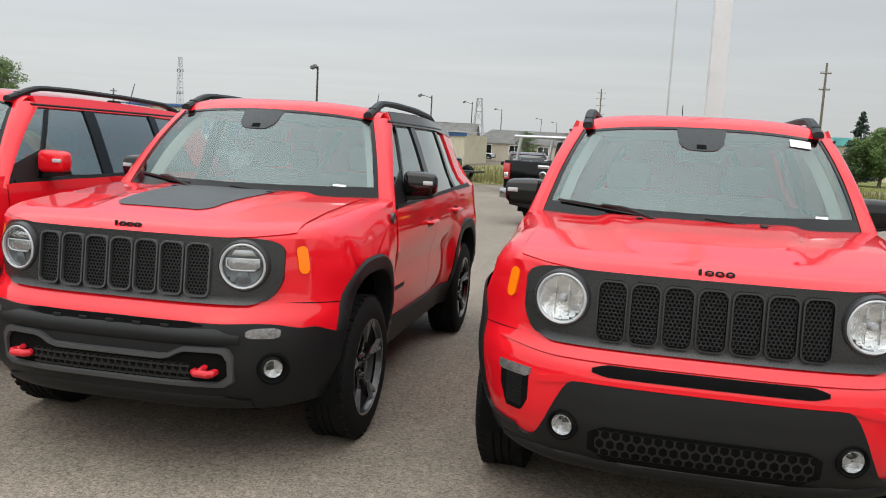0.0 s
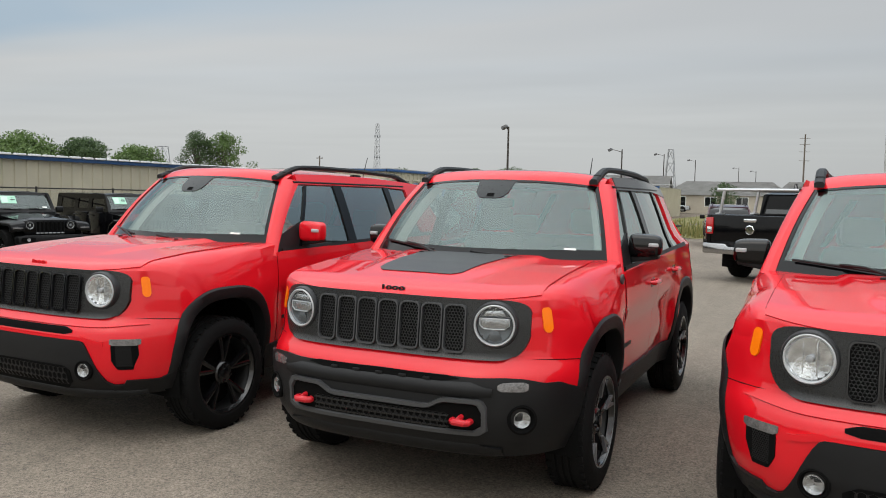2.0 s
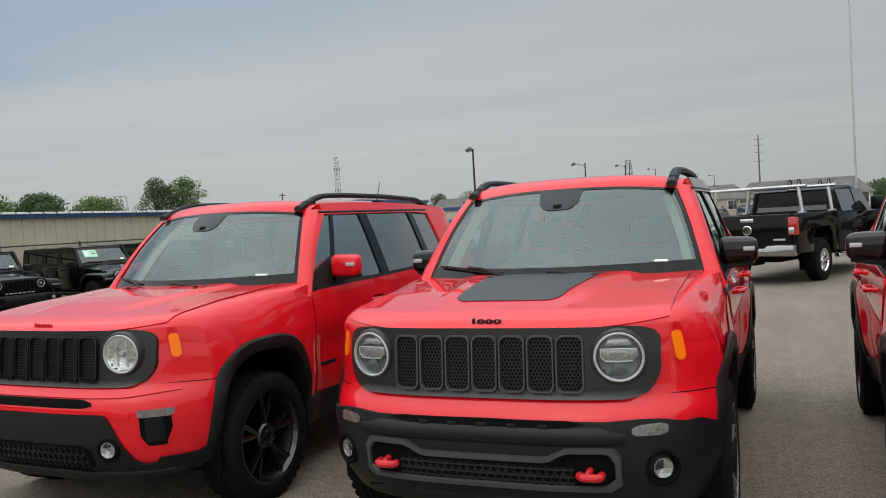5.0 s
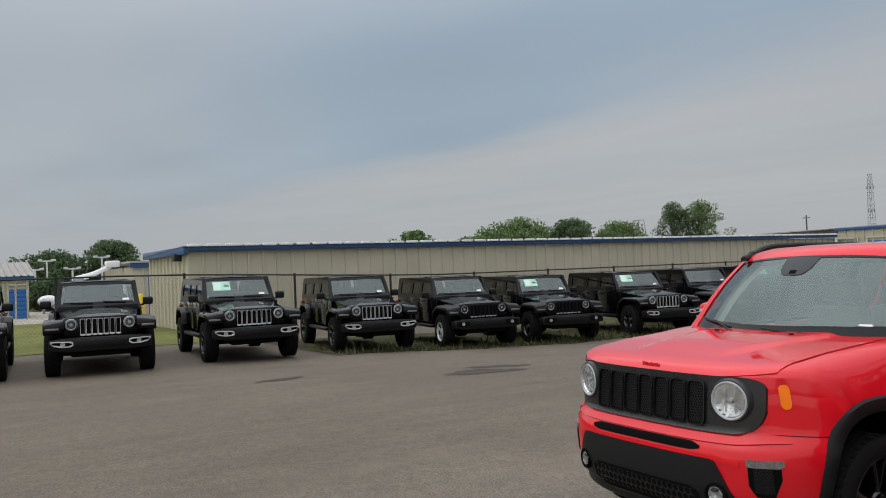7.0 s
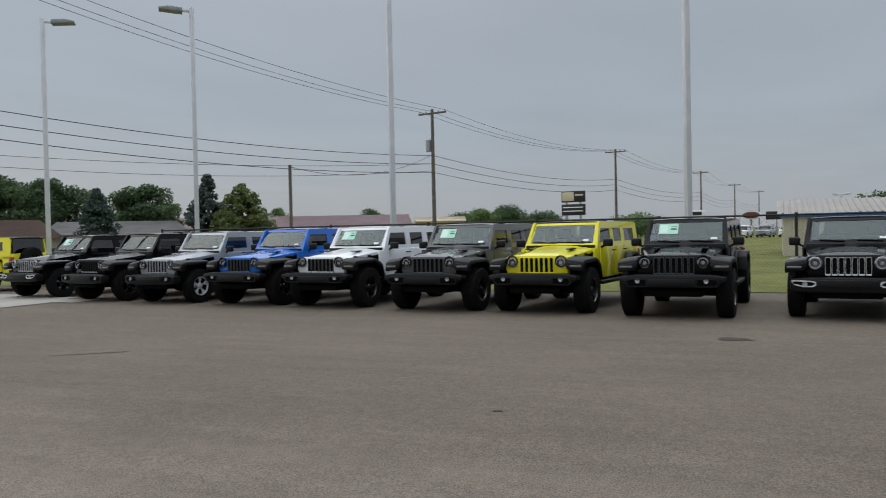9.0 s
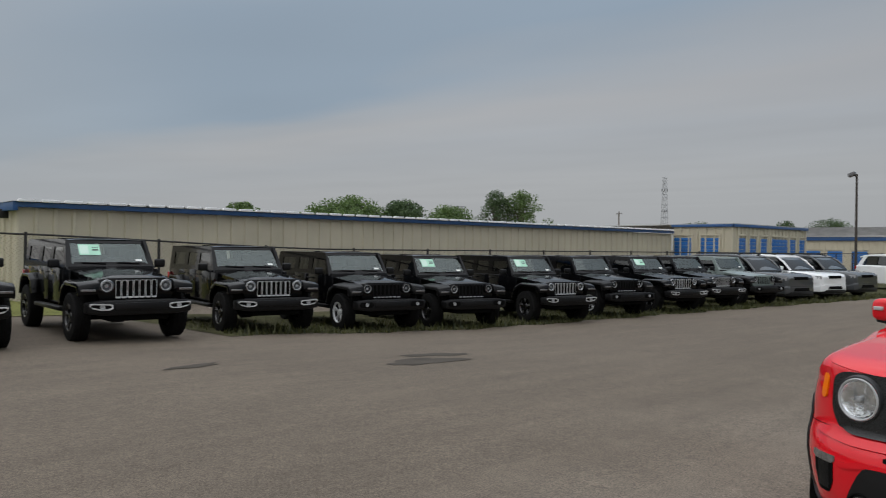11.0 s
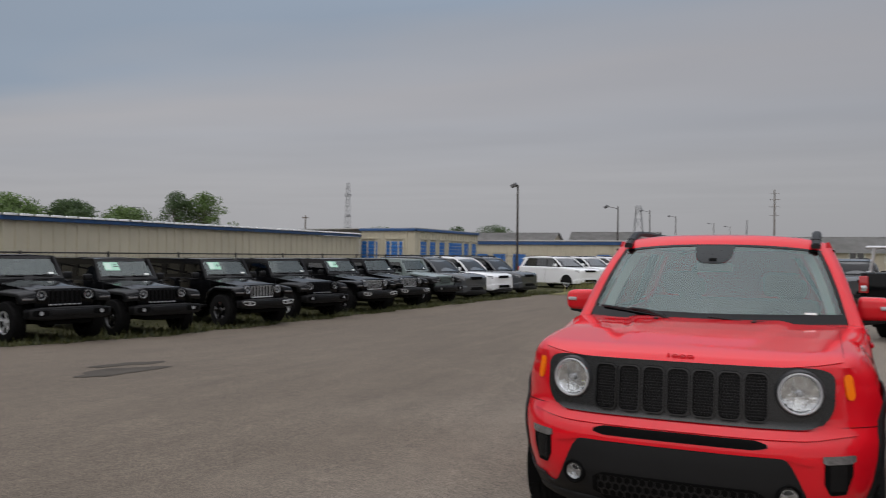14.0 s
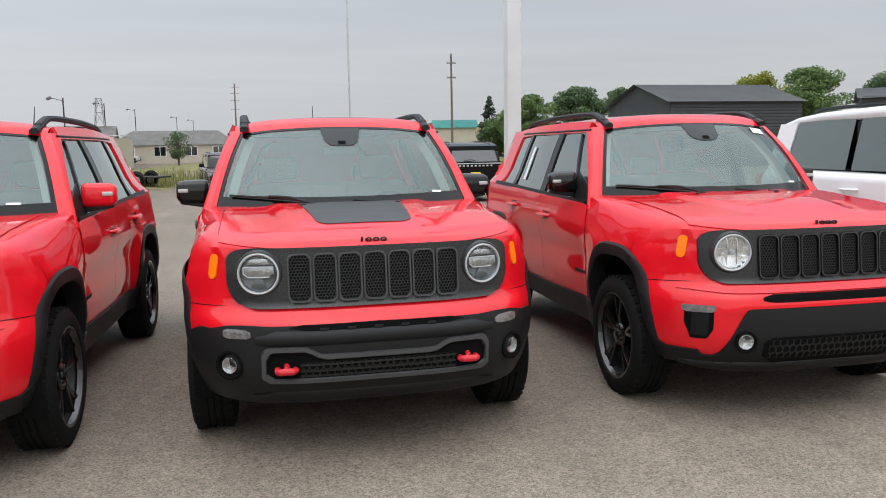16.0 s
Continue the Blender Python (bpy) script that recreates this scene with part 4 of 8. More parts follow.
        # lower black bumper insert, widening downwards
        b = slab(lambda u, v: front(u, v), -0.68, 0.68, 68, lambda x: 0.245 + 0.05 * (abs(x) / 0.66) ** 4, lambda x: 0.600 - 0.265 * smooth01((abs(x) - 0.48) / 0.17), 18, off=0.012, th=0.03)
        part("bumper", b, M_PLASTIC, car, "black plastic lower bumper")
        b = slab(lambda u, v: (front(u, v)[0], front(u, v)[1] - 0.022 * max(math.sin(math.pi * min(max((v - 0.236) / 0.06, 0), 1)), 0) ** 0.6, v), -0.76, 0.76, 56, lambda x: 0.236 + 0.04 * (abs(x) / 0.76) ** 4, lambda x: 0.296 + 0.035 * (abs(x) / 0.76) ** 4, 8, off=0.013, th=0.02)
        part("chin", b, M_PLASTIC, car)
        for s in (-1, 1):
            b = slab(lambda u, v: front(u, v), s * 0.64, s * 0.80, 14, 0.275, lambda x: 0.336 + 0.026 * smooth01((abs(x) - 0.655) / 0.12), 4, off=0.0115, th=0.03)
            part("bumper_corner", b, M_PLASTIC, car)
            b = slab(flank(s), 0.125, 0.37, 18, lambda y: 0.285 + 0.08 * max(y - 0.3, 0), lambda y: 0.365 + 0.55 * max(y - 0.28, 0), 6, off=0.012, th=0.03)
            part("bumper_corner", b, M_PLASTIC, car)
            fx, fz = s * 0.512, 0.425
            p = front(abs(fx), fz)
            turn = Matrix.Translation((fx, p[1] - 0.020, fz)) @ Matrix.Rotation(s * radians(14), 4, "Z")
            lamp = part("fog_lamp", lathe([(0.060, 0.03), (0.060, -0.004), (0.054, -0.007), (0.044, 0.006), (0.040, 0.03)], 28, "y", closed=True), M_DARK, car, "", turn)
            part("reflector", lathe([(0.040, -0.002), (0.030, 0.003), (0.003, 0.005)], 24, "y", cap=False), M_LAMPFOG, lamp)
            part("lens", lens_disc(0.039, 0.010, 24), M_LENS, lamp).visible_shadow = False
            # side pocket with a clear lamp above a dark mesh
            # pocket is a flat sheet, coloured near-black for the shade inside it
            b = slab(lambda u, v: front(u, v), s * 0.660, s * 0.780, 16, lambda x: 0.432 + 2.2 * max(0.685 - abs(x), 0) + 3.0 * max(abs(x) - 0.750, 0), 0.606, 8, off=0.004, th=0.01)
            part("air_pocket", b, M_DARK, car)
            b = honeycomb(front, min(s * 0.685, s * 0.755), max(s * 0.685, s * 0.755), 0.450, 0.576, 7, 0.006)
            part("pocket_mesh", b, M_PLASTIC, car, smooth=0)
            b = slab(lambda u, v: front(u, v), s * 0.652, s * 0.790, 16, lambda x: 0.578 + 0.6 * max(0.668 - abs(x), 0) + 0.6 * max(abs(x) - 0.775, 0), lambda x: 0.616 - 0.35 * max(0.660 - abs(x), 0) - 0.35 * max(abs(x) - 0.782, 0), 5, off=0.006, th=0.014)
            part("turn_lamp", b, M_LAMPCLEAR, car)
        # lower opening: near-black sheet on the bumper in place of shaded depth
        part("lower_opening_shade", slab(lambda u, v: front(u, v), -0.41, 0.41, 30, lambda x: 0.300 + 0.05 * smooth01((abs(x) - 0.33) / 0.08), lambda x: 0.448 - 0.03 * smooth01((abs(x) - 0.36) / 0.05), 4, off=0.015, th=0.004), M_DARK, car)
        part("lower_mesh", honeycomb(front, -0.385, 0.385, 0.318, 0.436, 20, 0.019, 0.12), M_SLOTMESH, car, smooth=0)
        # upper intake is a surface strip with its shade painted near-black
        part("upper_intake", slab(lambda u, v: front(u, v), -0.415, 0.415, 28, lambda x: 0.630 + 0.012 * smooth01((abs(x) - 0.36) / 0.055), lambda x: 0.672 - 0.014 * smooth01((abs(x) - 0.36) / 0.055), 3, off=0.004, th=0.008), M_DARK, car)
        b = slab(lambda u, v: front(u, v), -0.80, 0.80, 50, lambda x: 0.676 + 0.018 * smooth01((abs(x) - 0.55) / 0.25), lambda x: 0.714 - 0.014 * smooth01((abs(x) - 0.55) / 0.25), 5, off=0.010, th=0.02)
        part("bumper_lip", b, red, car)
        b = slab(lambda u, v: front(u, v), -0.62, 0.62, 50, lambda x: 0.602 - 0.030 * smooth01((abs(x) - 0.44) / 0.18), lambda x: 0.628 - 0.03 * smooth01((abs(x) - 0.45) / 0.17), 5, off=0.008, th=0.02)
        part("bumper_bar", b, red, car)
    # wheel arches, sills, doors
    for s in (-1, 1):
        for hy in (FRONT_Y, REAR_Y):
            b = bmesh.new()
            rows = []
            for k in range(33):
                t = math.pi * (-0.04 + 1.08 * k / 32)
                c, sn = math.cos(t), math.sin(t)
                q = (abs(c) ** 3 + abs(sn) ** 3) ** (-1 / 3)
                row = []
                for rr, o in ((0.370, -0.085), (0.378, 0.006), (0.390, 0.013), (0.432, 0.012), (0.442, 0.002)):
                    y, z = hy + rr * q * c, HUB + rr * q * sn * (1.22 if sn > 0 else 1.0)
                    row.append(b.verts.new((s * (half_w(min(max(y, 0.2), 4.1), max(z, 0.3)) + o), y, z)))
                rows.append(row)
            grid_faces(b, rows)
            part("arch_flare", b, M_PLASTIC, car, "black plastic wheel arch flare")
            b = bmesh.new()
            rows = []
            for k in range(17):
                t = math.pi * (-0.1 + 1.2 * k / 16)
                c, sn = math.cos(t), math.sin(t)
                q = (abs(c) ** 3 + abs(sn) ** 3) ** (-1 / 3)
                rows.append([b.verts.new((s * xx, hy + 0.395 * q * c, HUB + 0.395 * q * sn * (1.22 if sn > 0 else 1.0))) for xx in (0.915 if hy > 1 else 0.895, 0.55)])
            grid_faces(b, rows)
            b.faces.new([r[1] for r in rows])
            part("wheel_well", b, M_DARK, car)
        b = slab(flank(s), 1.14, 2.96, 30, 0.27, lambda y: 0.435 + 0.015 * math.sin(y * 2), 6, off=0.016, th=0.03)
        part("sill", b, M_PLASTIC, car, "black plastic sill cladding")
        b = slab(flank(s), 3.80, 4.08, 12, 0.32, 0.56, 6, off=0.014, th=0.03)
        part("rear_bumper_corner", b, M_PLASTIC, car)
        rear_edge = lambda y: 0.46 + 0.9 * max(y - 2.88, 0) ** 0.9
        d = part("front_door", slab(flank(s), 1.282, 2.257, 26, 0.45, lambda y: belt(y) - 0.004, 14, off=0.006, th=0.012), red, car)
        # flat sheet on the door, the recess's shade painted in darker red
        part("handle_cup_shade", slab(flank(s), 2.015, 2.150, 6, 0.925, 0.985, 3, off=0.0075, th=0.004), M_CUPSHADE, d)
        part("door_handle", _handle(s, 2.10, 0.955), red, d)
        d = part("rear_door", slab(flank(s), 2.262, 3.06, 24, rear_edge, lambda y: belt(y) - 0.004, 14, off=0.006, th=0.012), red, car)
        # same painted recess shade behind the rear handle
        part("handle_cup_shade", slab(flank(s), 2.845, 2.980, 6, 0.955, 1.015, 3, off=0.0075, th=0.004), M_CUPSHADE, d)
        part("door_handle", _handle(s, 2.93, 0.985), red, d)
        for yy in (1.280, 2.260):
            b = bmesh.new()
            tube([(s * (half_w(yy, z) + 0.002), yy, z) for z in [0.45 + 0.06 * k for k in range(11)]], 0.0014, 5, b)
            part("shut_line", b, M_DARK, car)
        b = slab(flank(s), 1.36, 1.60 if trail else 1.54, 10, 0.602, 0.625, 2, off=0.010, th=0.006)
        part("door_badge", b, M_PLASTIC, car)
        if trail:
            p = flank(s)(1.16, 1.0)
            bb = lathe([(0.030, 0.0), (0.030, 0.012), (0.024, 0.014), (0.022, 0.010), (0.003, 0.010)], 20, "x")
            part("round_badge", bb, M_TRIM, car, "small round fender badge", Matrix.Translation((flank(s)(1.2, 1.045)[0] - s * 0.002, 1.20, 1.045)) @ Matrix.Diagonal((s, 1, 1, 1)))
        # cabin side: pillars and panes
        g = green(s)
        top_edge = lambda y: min(roof_z(y) - 0.07 - 0.015, 1.600)
        b = slab(g, 1.745, 4.03, 60, lambda y: top_edge(y) - 0.03, lambda y: roof_z(y) - 0.045, 5, off=0.004, th=0.04)
        part("roof_edge", b, red, car)
        if trail:
            b = slab(g, 1.775, 4.03, 50, lambda y: top_edge(y) - 0.032, lambda y: roof_z(y) - 0.043, 5, off=0.007, th=0.04)
            part("roof_side", b, roof_m, car)
        def pillar(y0, y1, lean0, lean1, material, name, off=0.0, z_hi=None):
            b = slab(lambda u, v: g(y0 + (y1 - y0) * u + (lean0 + (lean1 - lean0) * u) * (v - 1.1) / 0.42, v), 0, 1, 4, lambda u: belt(y0), z_hi or 1.578, 6, off=off, th=0.035)
            part(name, b, material, car)
        pillar(2.22, 2.33, -0.02, -0.02, M_BLACKPAINT, "pillar")
        pillar(3.03, 3.12, -0.03, -0.03, M_BLACKPAINT, "pillar")
        pillar(3.48, 4.05, -0.05, -0.03, red, "rear_pillar", 0.004)
        pillar(1.56, 1.59, 0.24, 0.24, M_BLACKPAINT, "pillar", 0.0, 1.56)
        b = slab(lambda u, v: g(1.30 + 0.27 * u + 0.24 * (v - 1.1) / 0.42, v), 0, 1, 6, lambda u: belt(1.3) - 0.005, lambda u: belt(1.3) + 0.10 + 0.12 * u, 4, off=-0.004, th=0.006)
        part("mirror_sail", b, M_PLASTIC, car, "black mirror sail panel")
        b = slab(g, 1.36, 3.6, 30, lambda y: belt(y) - 0.01, lambda y: belt(y) + 0.018, 1, off=0.008, th=0.02)
        part("belt_trim", b, M_PLASTIC, car)
        for y0, y1, ln0, ln1 in ((1.30, 2.24, 0, -0.02), (2.32, 3.05, -0.02, -0.03), (3.10, 3.50, -0.03, -0.05)):
            hi = (lambda u, y0=y0, y1=y1: min(1.583, belt(1.22) + max((y0 + (y1 - y0) * u - 1.33), 0) * 1.40 + 0.03)) if y0 < 2 else 1.583
            b = slab(lambda u, v, y0=y0, y1=y1, ln0=ln0, ln1=ln1: g(y0 + (y1 - y0) * u + (ln0 + (ln1 - ln0) * u) * (v - 1.1) / 0.42, v), 0, 1, 14, lambda u: belt(y0), hi, 6, off=-0.010, th=0.004, keep=lambda c: True)
            part("side_window", b, M_WINDOWCLEAR if y0 < 2 else M_WINDOWTINT, car, "" if y0 < 2 else "tinted side window").visible_shadow = False
        part("window_seal", tube([Vector(g(y, 1.586)) + Vector((s * 0.004, 0, 0)) for y in [1.70 + 0.09 * k for k in range(20)]], 0.008, 6), M_PLASTIC, car)
        # windshield pillar
        b = bmesh.new()
        rows, lining = [], []
        for k in range(17):
            v = -0.12 + 1.14 * k / 16
            p = Vector(shield(s * (shield_half(v) - 0.006), v)) + Vector((0, -0.004, 0.006))
            o = Vector(g(p.y + 0.050 + 0.085 * max(v, 0.0), p.z - 0.004))
            o.x += s * 0.006
            mid = p.lerp(o, 0.5) + Vector((s * 0.012, -0.020, 0.010))
            ring = [p + Vector((-s * 0.004, 0.03, -0.02)), p, p.lerp(mid, 0.5) + Vector((s * 0.003, -0.008, 0.004)), mid, mid.lerp(o, 0.5) + Vector((s * 0.006, -0.006, 0.003)), o, o + Vector((-s * 0.03, 0.03, 0))]
            rows.append([b.verts.new(c) for c in ring])
            lining.append((p + Vector((-s * 0.045, 0.055, -0.03)), p + Vector((-s * 0.095, 0.10, -0.045))))
        grid_faces(b, rows)
        part("windshield_pillar", b, red, car)
        b = bmesh.new()
        grid_faces(b, [[b.verts.new(c) for c in r] for r in lining[2:]])
        part("pillar_lining", b, M_LINING, car, "pale pillar lining")
        # mirror
        my, mz = 1.66, 1.222
        mb = bmesh.new()
        bmesh.ops.create_uvsphere(mb, u_segments=20, v_segments=12, radius=1)
        for v in mb.verts:
            q = v.co
            e = lambda c, p: math.copysign(abs(c) ** p, c)
            v.co = Vector((0.102 * e(q.x, 0.42), 0.070 * e(q.y, 0.5) * (1 if q.y < 0 else 0.55) - 0.02 * abs(q.x), 0.074 * e(q.z, 0.42) * (1 - 0.12 * q.x * s)))
        mir = part("mirror", mb, mirror_m, car, "", Matrix.Translation((s * 0.940, my, mz)))
        part("mirror_stalk", prism([(-0.16, -0.12), (0.08, -0.08), (0.08, -0.055), (-0.10, -0.05)], -0.045, 0.035, "y", bev=0.006), M_PLASTIC, mir, m=Matrix.Diagonal((s, 1, 1, 1)))
        b = box(0.026, 0.086, -0.086, -0.055, -0.004, 0.020, 0.005)
        part("turn_repeater", b, M_LAMPRING, mir, m=Matrix.Diagonal((s, 1, 1, 1)))
        # roof rails
        xr = lambda y: s * 0.600 * (1 - 0.13 * smooth01((y - 2.5) / 1.6))
        pts = [(xr(y), y, roof_z(y) - 0.058 + 0.064 * smooth01((y - 1.57) / 0.36) * smooth01((3.78 - y) / 0.4) ** 0.8) for y in [1.60 + 0.09 * k for k in range(25)]]
        b = bmesh.new()
        rows = []
        for p in pts:
            rows.append([b.verts.new((p[0] + dx, p[1], p[2] + dz)) for dx, dz in ((-0.026, -0.012), (-0.028, 0.010), (-0.014, 0.022), (0.016, 0.022), (0.028, 0.008), (0.026, -0.012), (-0.026, -0.012))])
        grid_faces(b, rows)
        b.faces.new(rows[0][:-1]), b.faces.new(rows[-1][:-1])
        for yy in (1.74, 2.70, 3.58):
            box(xr(yy) - 0.024, xr(yy) + 0.024, yy - 0.06, yy + 0.05, roof_z(yy) - 0.075, roof_z(yy) - 0.022, 0.008, b)
        part("roof_rail", b, M_PLASTIC, car, "black roof rail")
    # windshield, roof, tail
    half = shield_half
    b = slab(lambda u, v: shield(u * half(v), v), -1, 1, 24, 0.0, 1.0, 12, off=0.0, th=0.005, centre=(0, 2.2, 0.9), keep=lambda c: True)
    part("windshield", b, M_WSHIELD, car, "clear windshield").visible_shadow = False
    b = bmesh.new()
    for s in (-1, 1):
        slab(lambda u, v: shield(s * (half(v) - 0.028 * u), v), 0, 1, 1, 0.0, 1.0, 12, off=0.003, th=0.002, centre=(0, 2.2, 0.9), bm=b)
    slab(lambda u, v: shield(u * half(v), v), -1, 1, 24, 0.0, lambda u: 0.10 + 0.05 * u * u, 2, off=0.0035, th=0.002, centre=(0, 2.2, 0.9), bm=b)
    slab(lambda u, v: shield(u * half(v), v), -1, 1, 24, 0.965, 1.0, 1, off=0.003, th=0.002, centre=(0, 2.2, 0.9), bm=b)
    part("windshield_band", b, M_BLACKPAINT, car, "black windshield border")
    b = slab(lambda u, v: shield(u * (0.128 - 0.08 * (1 - v)), v), -1, 1, 14, lambda u: 0.69 + 0.09 * abs(u) ** 5, 0.975, 6, off=0.0035, th=0.002, centre=(0, 2.2, 0.9))
    part("sensor_patch", b, M_PATCH, car, "dark sensor patch")
    b = slab(lambda u, v: shield(0.024 * u, 0.735 + 0.024 * v), -1, 1, 2, -1.0, 1.0, 2, off=0.0065, th=0.002, centre=(0, 2.2, 0.9))
    part("camera_window", b, M_DARK, car)
    b = slab(lambda u, v: shield(0.575 + 0.032 * u, 0.125 + 0.02 * v), -1, 1, 2, 0.0, 1.0, 1, off=0.006, th=0.001, centre=(0, 2.2, 0.9))
    part("window_label", b, M_PAPER, car, "small white label")
    b = slab(lambda u, v: (u * (1 - 0.13 * smooth01((v - 2.5) / 1.6)), v, roof_z(v) - 0.065 * (abs(u) / 0.66) ** 3), -0.665, 0.665, 28, lambda u: 1.635 + 0.13 * (abs(u) / 0.62) ** 2, lambda u: 4.09 - 0.12 * abs(u / 0.665) ** 4, 42, off=0.004, th=0.03)
    part("roof", b, roof_m, car)
    def header(u, v):
        p, q = Vector(shield(u, 1.0)), Vector((u, 1.66 + 0.13 * (abs(u) / 0.62) ** 2, 0))
        q.z = roof_z(q.y) - 0.065 * (abs(u) / 0.66) ** 3 + 0.006
        k = p.lerp(q, v)
        k.z += 0.030 * max(math.sin(math.pi * v), 0) ** 0.8 * (1 - v * 0.4)
        return k
    b = slab(header, -0.655, 0.655, 28, 0.0, 1.0, 8, off=0.003, th=0.02)
    part("roof_header", b, red, car)
    b = slab(lambda u, v: (u * (0.85 - 0.30 * max(v - 1.1, 0) / 0.5), 4.13 - 0.13 * max(v - 1.1, 0) - 0.16 * abs(u) ** 4, v), -1, 1, 20, 0.34, 1.605, 18, off=0.0, th=0.03)
    part("tailgate", b, red, car)
    part("rear_window", slab(lambda u, v: (u * (0.75 - 0.30 * max(v - 1.1, 0) / 0.5), 4.13 - 0.13 * max(v - 1.1, 0) - 0.16 * abs(u) ** 4, v), -0.9, 0.9, 12, 1.15, 1.54, 4, off=0.006, th=0.004), M_BLACKPAINT, car)
    if papers:
        b = slab(lambda u, v: shield(0.50 + 0.055 * u, 0.885 + 0.05 * v), -1, 1, 2, -1.0, 1.0, 1, off=0.006, th=0.001, centre=(0, 2.2, 0.9))
        part("window_label", b, M_PAPER, car, "white paper label")
        b = slab(lambda u, v: green(-1)(2.82 + 0.03 * u - 0.1 * (v - 1.2), v), -1, 1, 2, 1.20, 1.47, 2, off=0.002, th=0.001)
        part("window_label", b, M_PAPER, car, "tall white paper label")
    # wipers and cowl
    part("cowl", slab(lambda u, v: (u, 1.0 + 0.28 * (abs(u) / 0.8) ** 2 - 0.05 + 0.10 * v, 1.125 + 0.02 * v - 0.03 * (u / 0.8) ** 2), -0.70, 0.70, 20, -0.1, 1.0, 3, th=0.02, centre=(0, 1.1, 0.5)), M_PLASTIC, car)
    for x0, x1, v1 in ((-0.70, -0.24, 0.050), (0.02, 0.52, -0.035)):
        b = bmesh.new()
        blade = [Vector(shield(x0 + (x1 - x0) * k / 12, 0.085 - 0.085 * k / 12 + v1)) + Vector((0, -0.016, 0.014)) for k in range(13)]
        tube(blade, 0.007, 6, b)
        tube([blade[12] + Vector((0.04, -0.06, -0.02)), blade[9] + Vector((0, -0.035, 0.015)), blade[6] + Vector((0, -0.008, 0.010))], 0.008, 6, b)
        part("wiper", b, M_PLASTIC, car, "black wiper")
    # cabin
    b = box(-0.72, 0.72, 1.18, 1.62, 0.80, 1.05, 0.08)
    part("dashboard", b, M_INTERIOR, car)
    bwheel = lathe([(0.175, -0.014), (0.19, 0.0), (0.175, 0.014), (0.16, 0.0)], 28, "y", closed=True)
    box(-0.16, 0.16, -0.01, 0.01, -0.03, 0.03, 0.008, bwheel)
    part("steering_wheel", bwheel, M_INTERIOR, car, m=Matrix.Translation((0.36, 1.70, 1.02)) @ Matrix.Rotation(radians(-22), 4, "X"))
    for x in (-0.36, 0.36):
        b = box(x - 0.25, x + 0.25, 1.85, 2.35, 0.55, 0.75, 0.06)
        box(x - 0.24, x + 0.24, 2.24, 2.40, 0.70, 1.24, 0.07, b, m=None)
        box(x - 0.13, x + 0.13, 2.33, 2.44, 1.25, 1.43, 0.045, b)
        part("front_seat", b, M_CABINGREY, car)
    b = box(-0.62, 0.62, 3.05, 3.22, 0.70, 1.20, 0.07)
    for x in (-0.4, 0.4):
        box(x - 0.12, x + 0.12, 3.10, 3.20, 1.20, 1.36, 0.04, b)
    part("rear_seat", b, M_CABINGREY, car)
    b = box(-0.78, 0.78, 1.15, 3.95, 0.50, 0.54)
    for s in (-1, 1):
        box(s * 0.80 - 0.01, s * 0.80 + 0.01, 1.2, 3.9, 0.5, 1.07, 0, b)
    part("headliner", box(-0.60, 0.60, 1.78, 3.9, 1.600, 1.615), M_LINING, car)
    part("cabin_lining", b, M_INTERIOR, car)
    # mirror inside, floor pan, wheels
    part("rear_view_mirror", box(-0.11, 0.11, 1.46, 1.49, 1.44, 1.50, 0.012), M_INTERIOR, car)
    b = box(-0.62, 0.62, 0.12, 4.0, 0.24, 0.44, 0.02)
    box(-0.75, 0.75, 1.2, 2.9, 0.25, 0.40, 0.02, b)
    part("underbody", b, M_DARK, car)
    part("aerial", tube([(0.0, 3.70, 1.64), (0.0, 3.80, 1.88)], [0.006, 0.003], 6), M_PLASTIC, car)
    for s in (-1, 1):
        for y in (FRONT_Y, REAR_Y):
            wheel(car, s * 0.812, y, s, "trail" if trail else "lat", rim_m=M_RIMBLACK, face_m=M_RIMGREY if trail else None)
    return car


def _handle(s, y, z):
    b = bmesh.new()
    p = flank(s)(y, z)
    tube([(p[0] + s * 0.004, y - 0.10, z), (p[0] + s * 0.034, y - 0.085, z), (p[0] + s * 0.038, y, z), (p[0] + s * 0.034, y + 0.085, z), (p[0] + s * 0.004, y + 0.10, z)], [0.012, 0.016, 0.017, 0.016, 0.012], 8, b)
    return b
# ---- tall boxy off-road suv: nose towards -y, headlamps at y = 0 ----
OFF_CACHE = {}
CABIN_PARTS = {"windshield_post", "post", "door_top", "roof_side", "side_window", "roof", "roof_seam", "rear_window", "windshield", "windshield_frame", "windshield_band", "wiper", "window_label", "tub_side", "door", "tailgate", "mirror"}


def cab_shape(b):
    """Draws the cabin in and lowers its roof."""
    for v in b.verts:
        v.co.x *= 0.965
        if v.co.z > 1.165:
            v.co.z = 1.165 + (v.co.z - 1.165) * 0.91


def ring_slab(outline, surf_y, width, th):
    """A raised rim round an outline in x and z."""
    return frame_ring(lambda x, z: (x, surf_y, z), outline, width, th, th * 0.6)


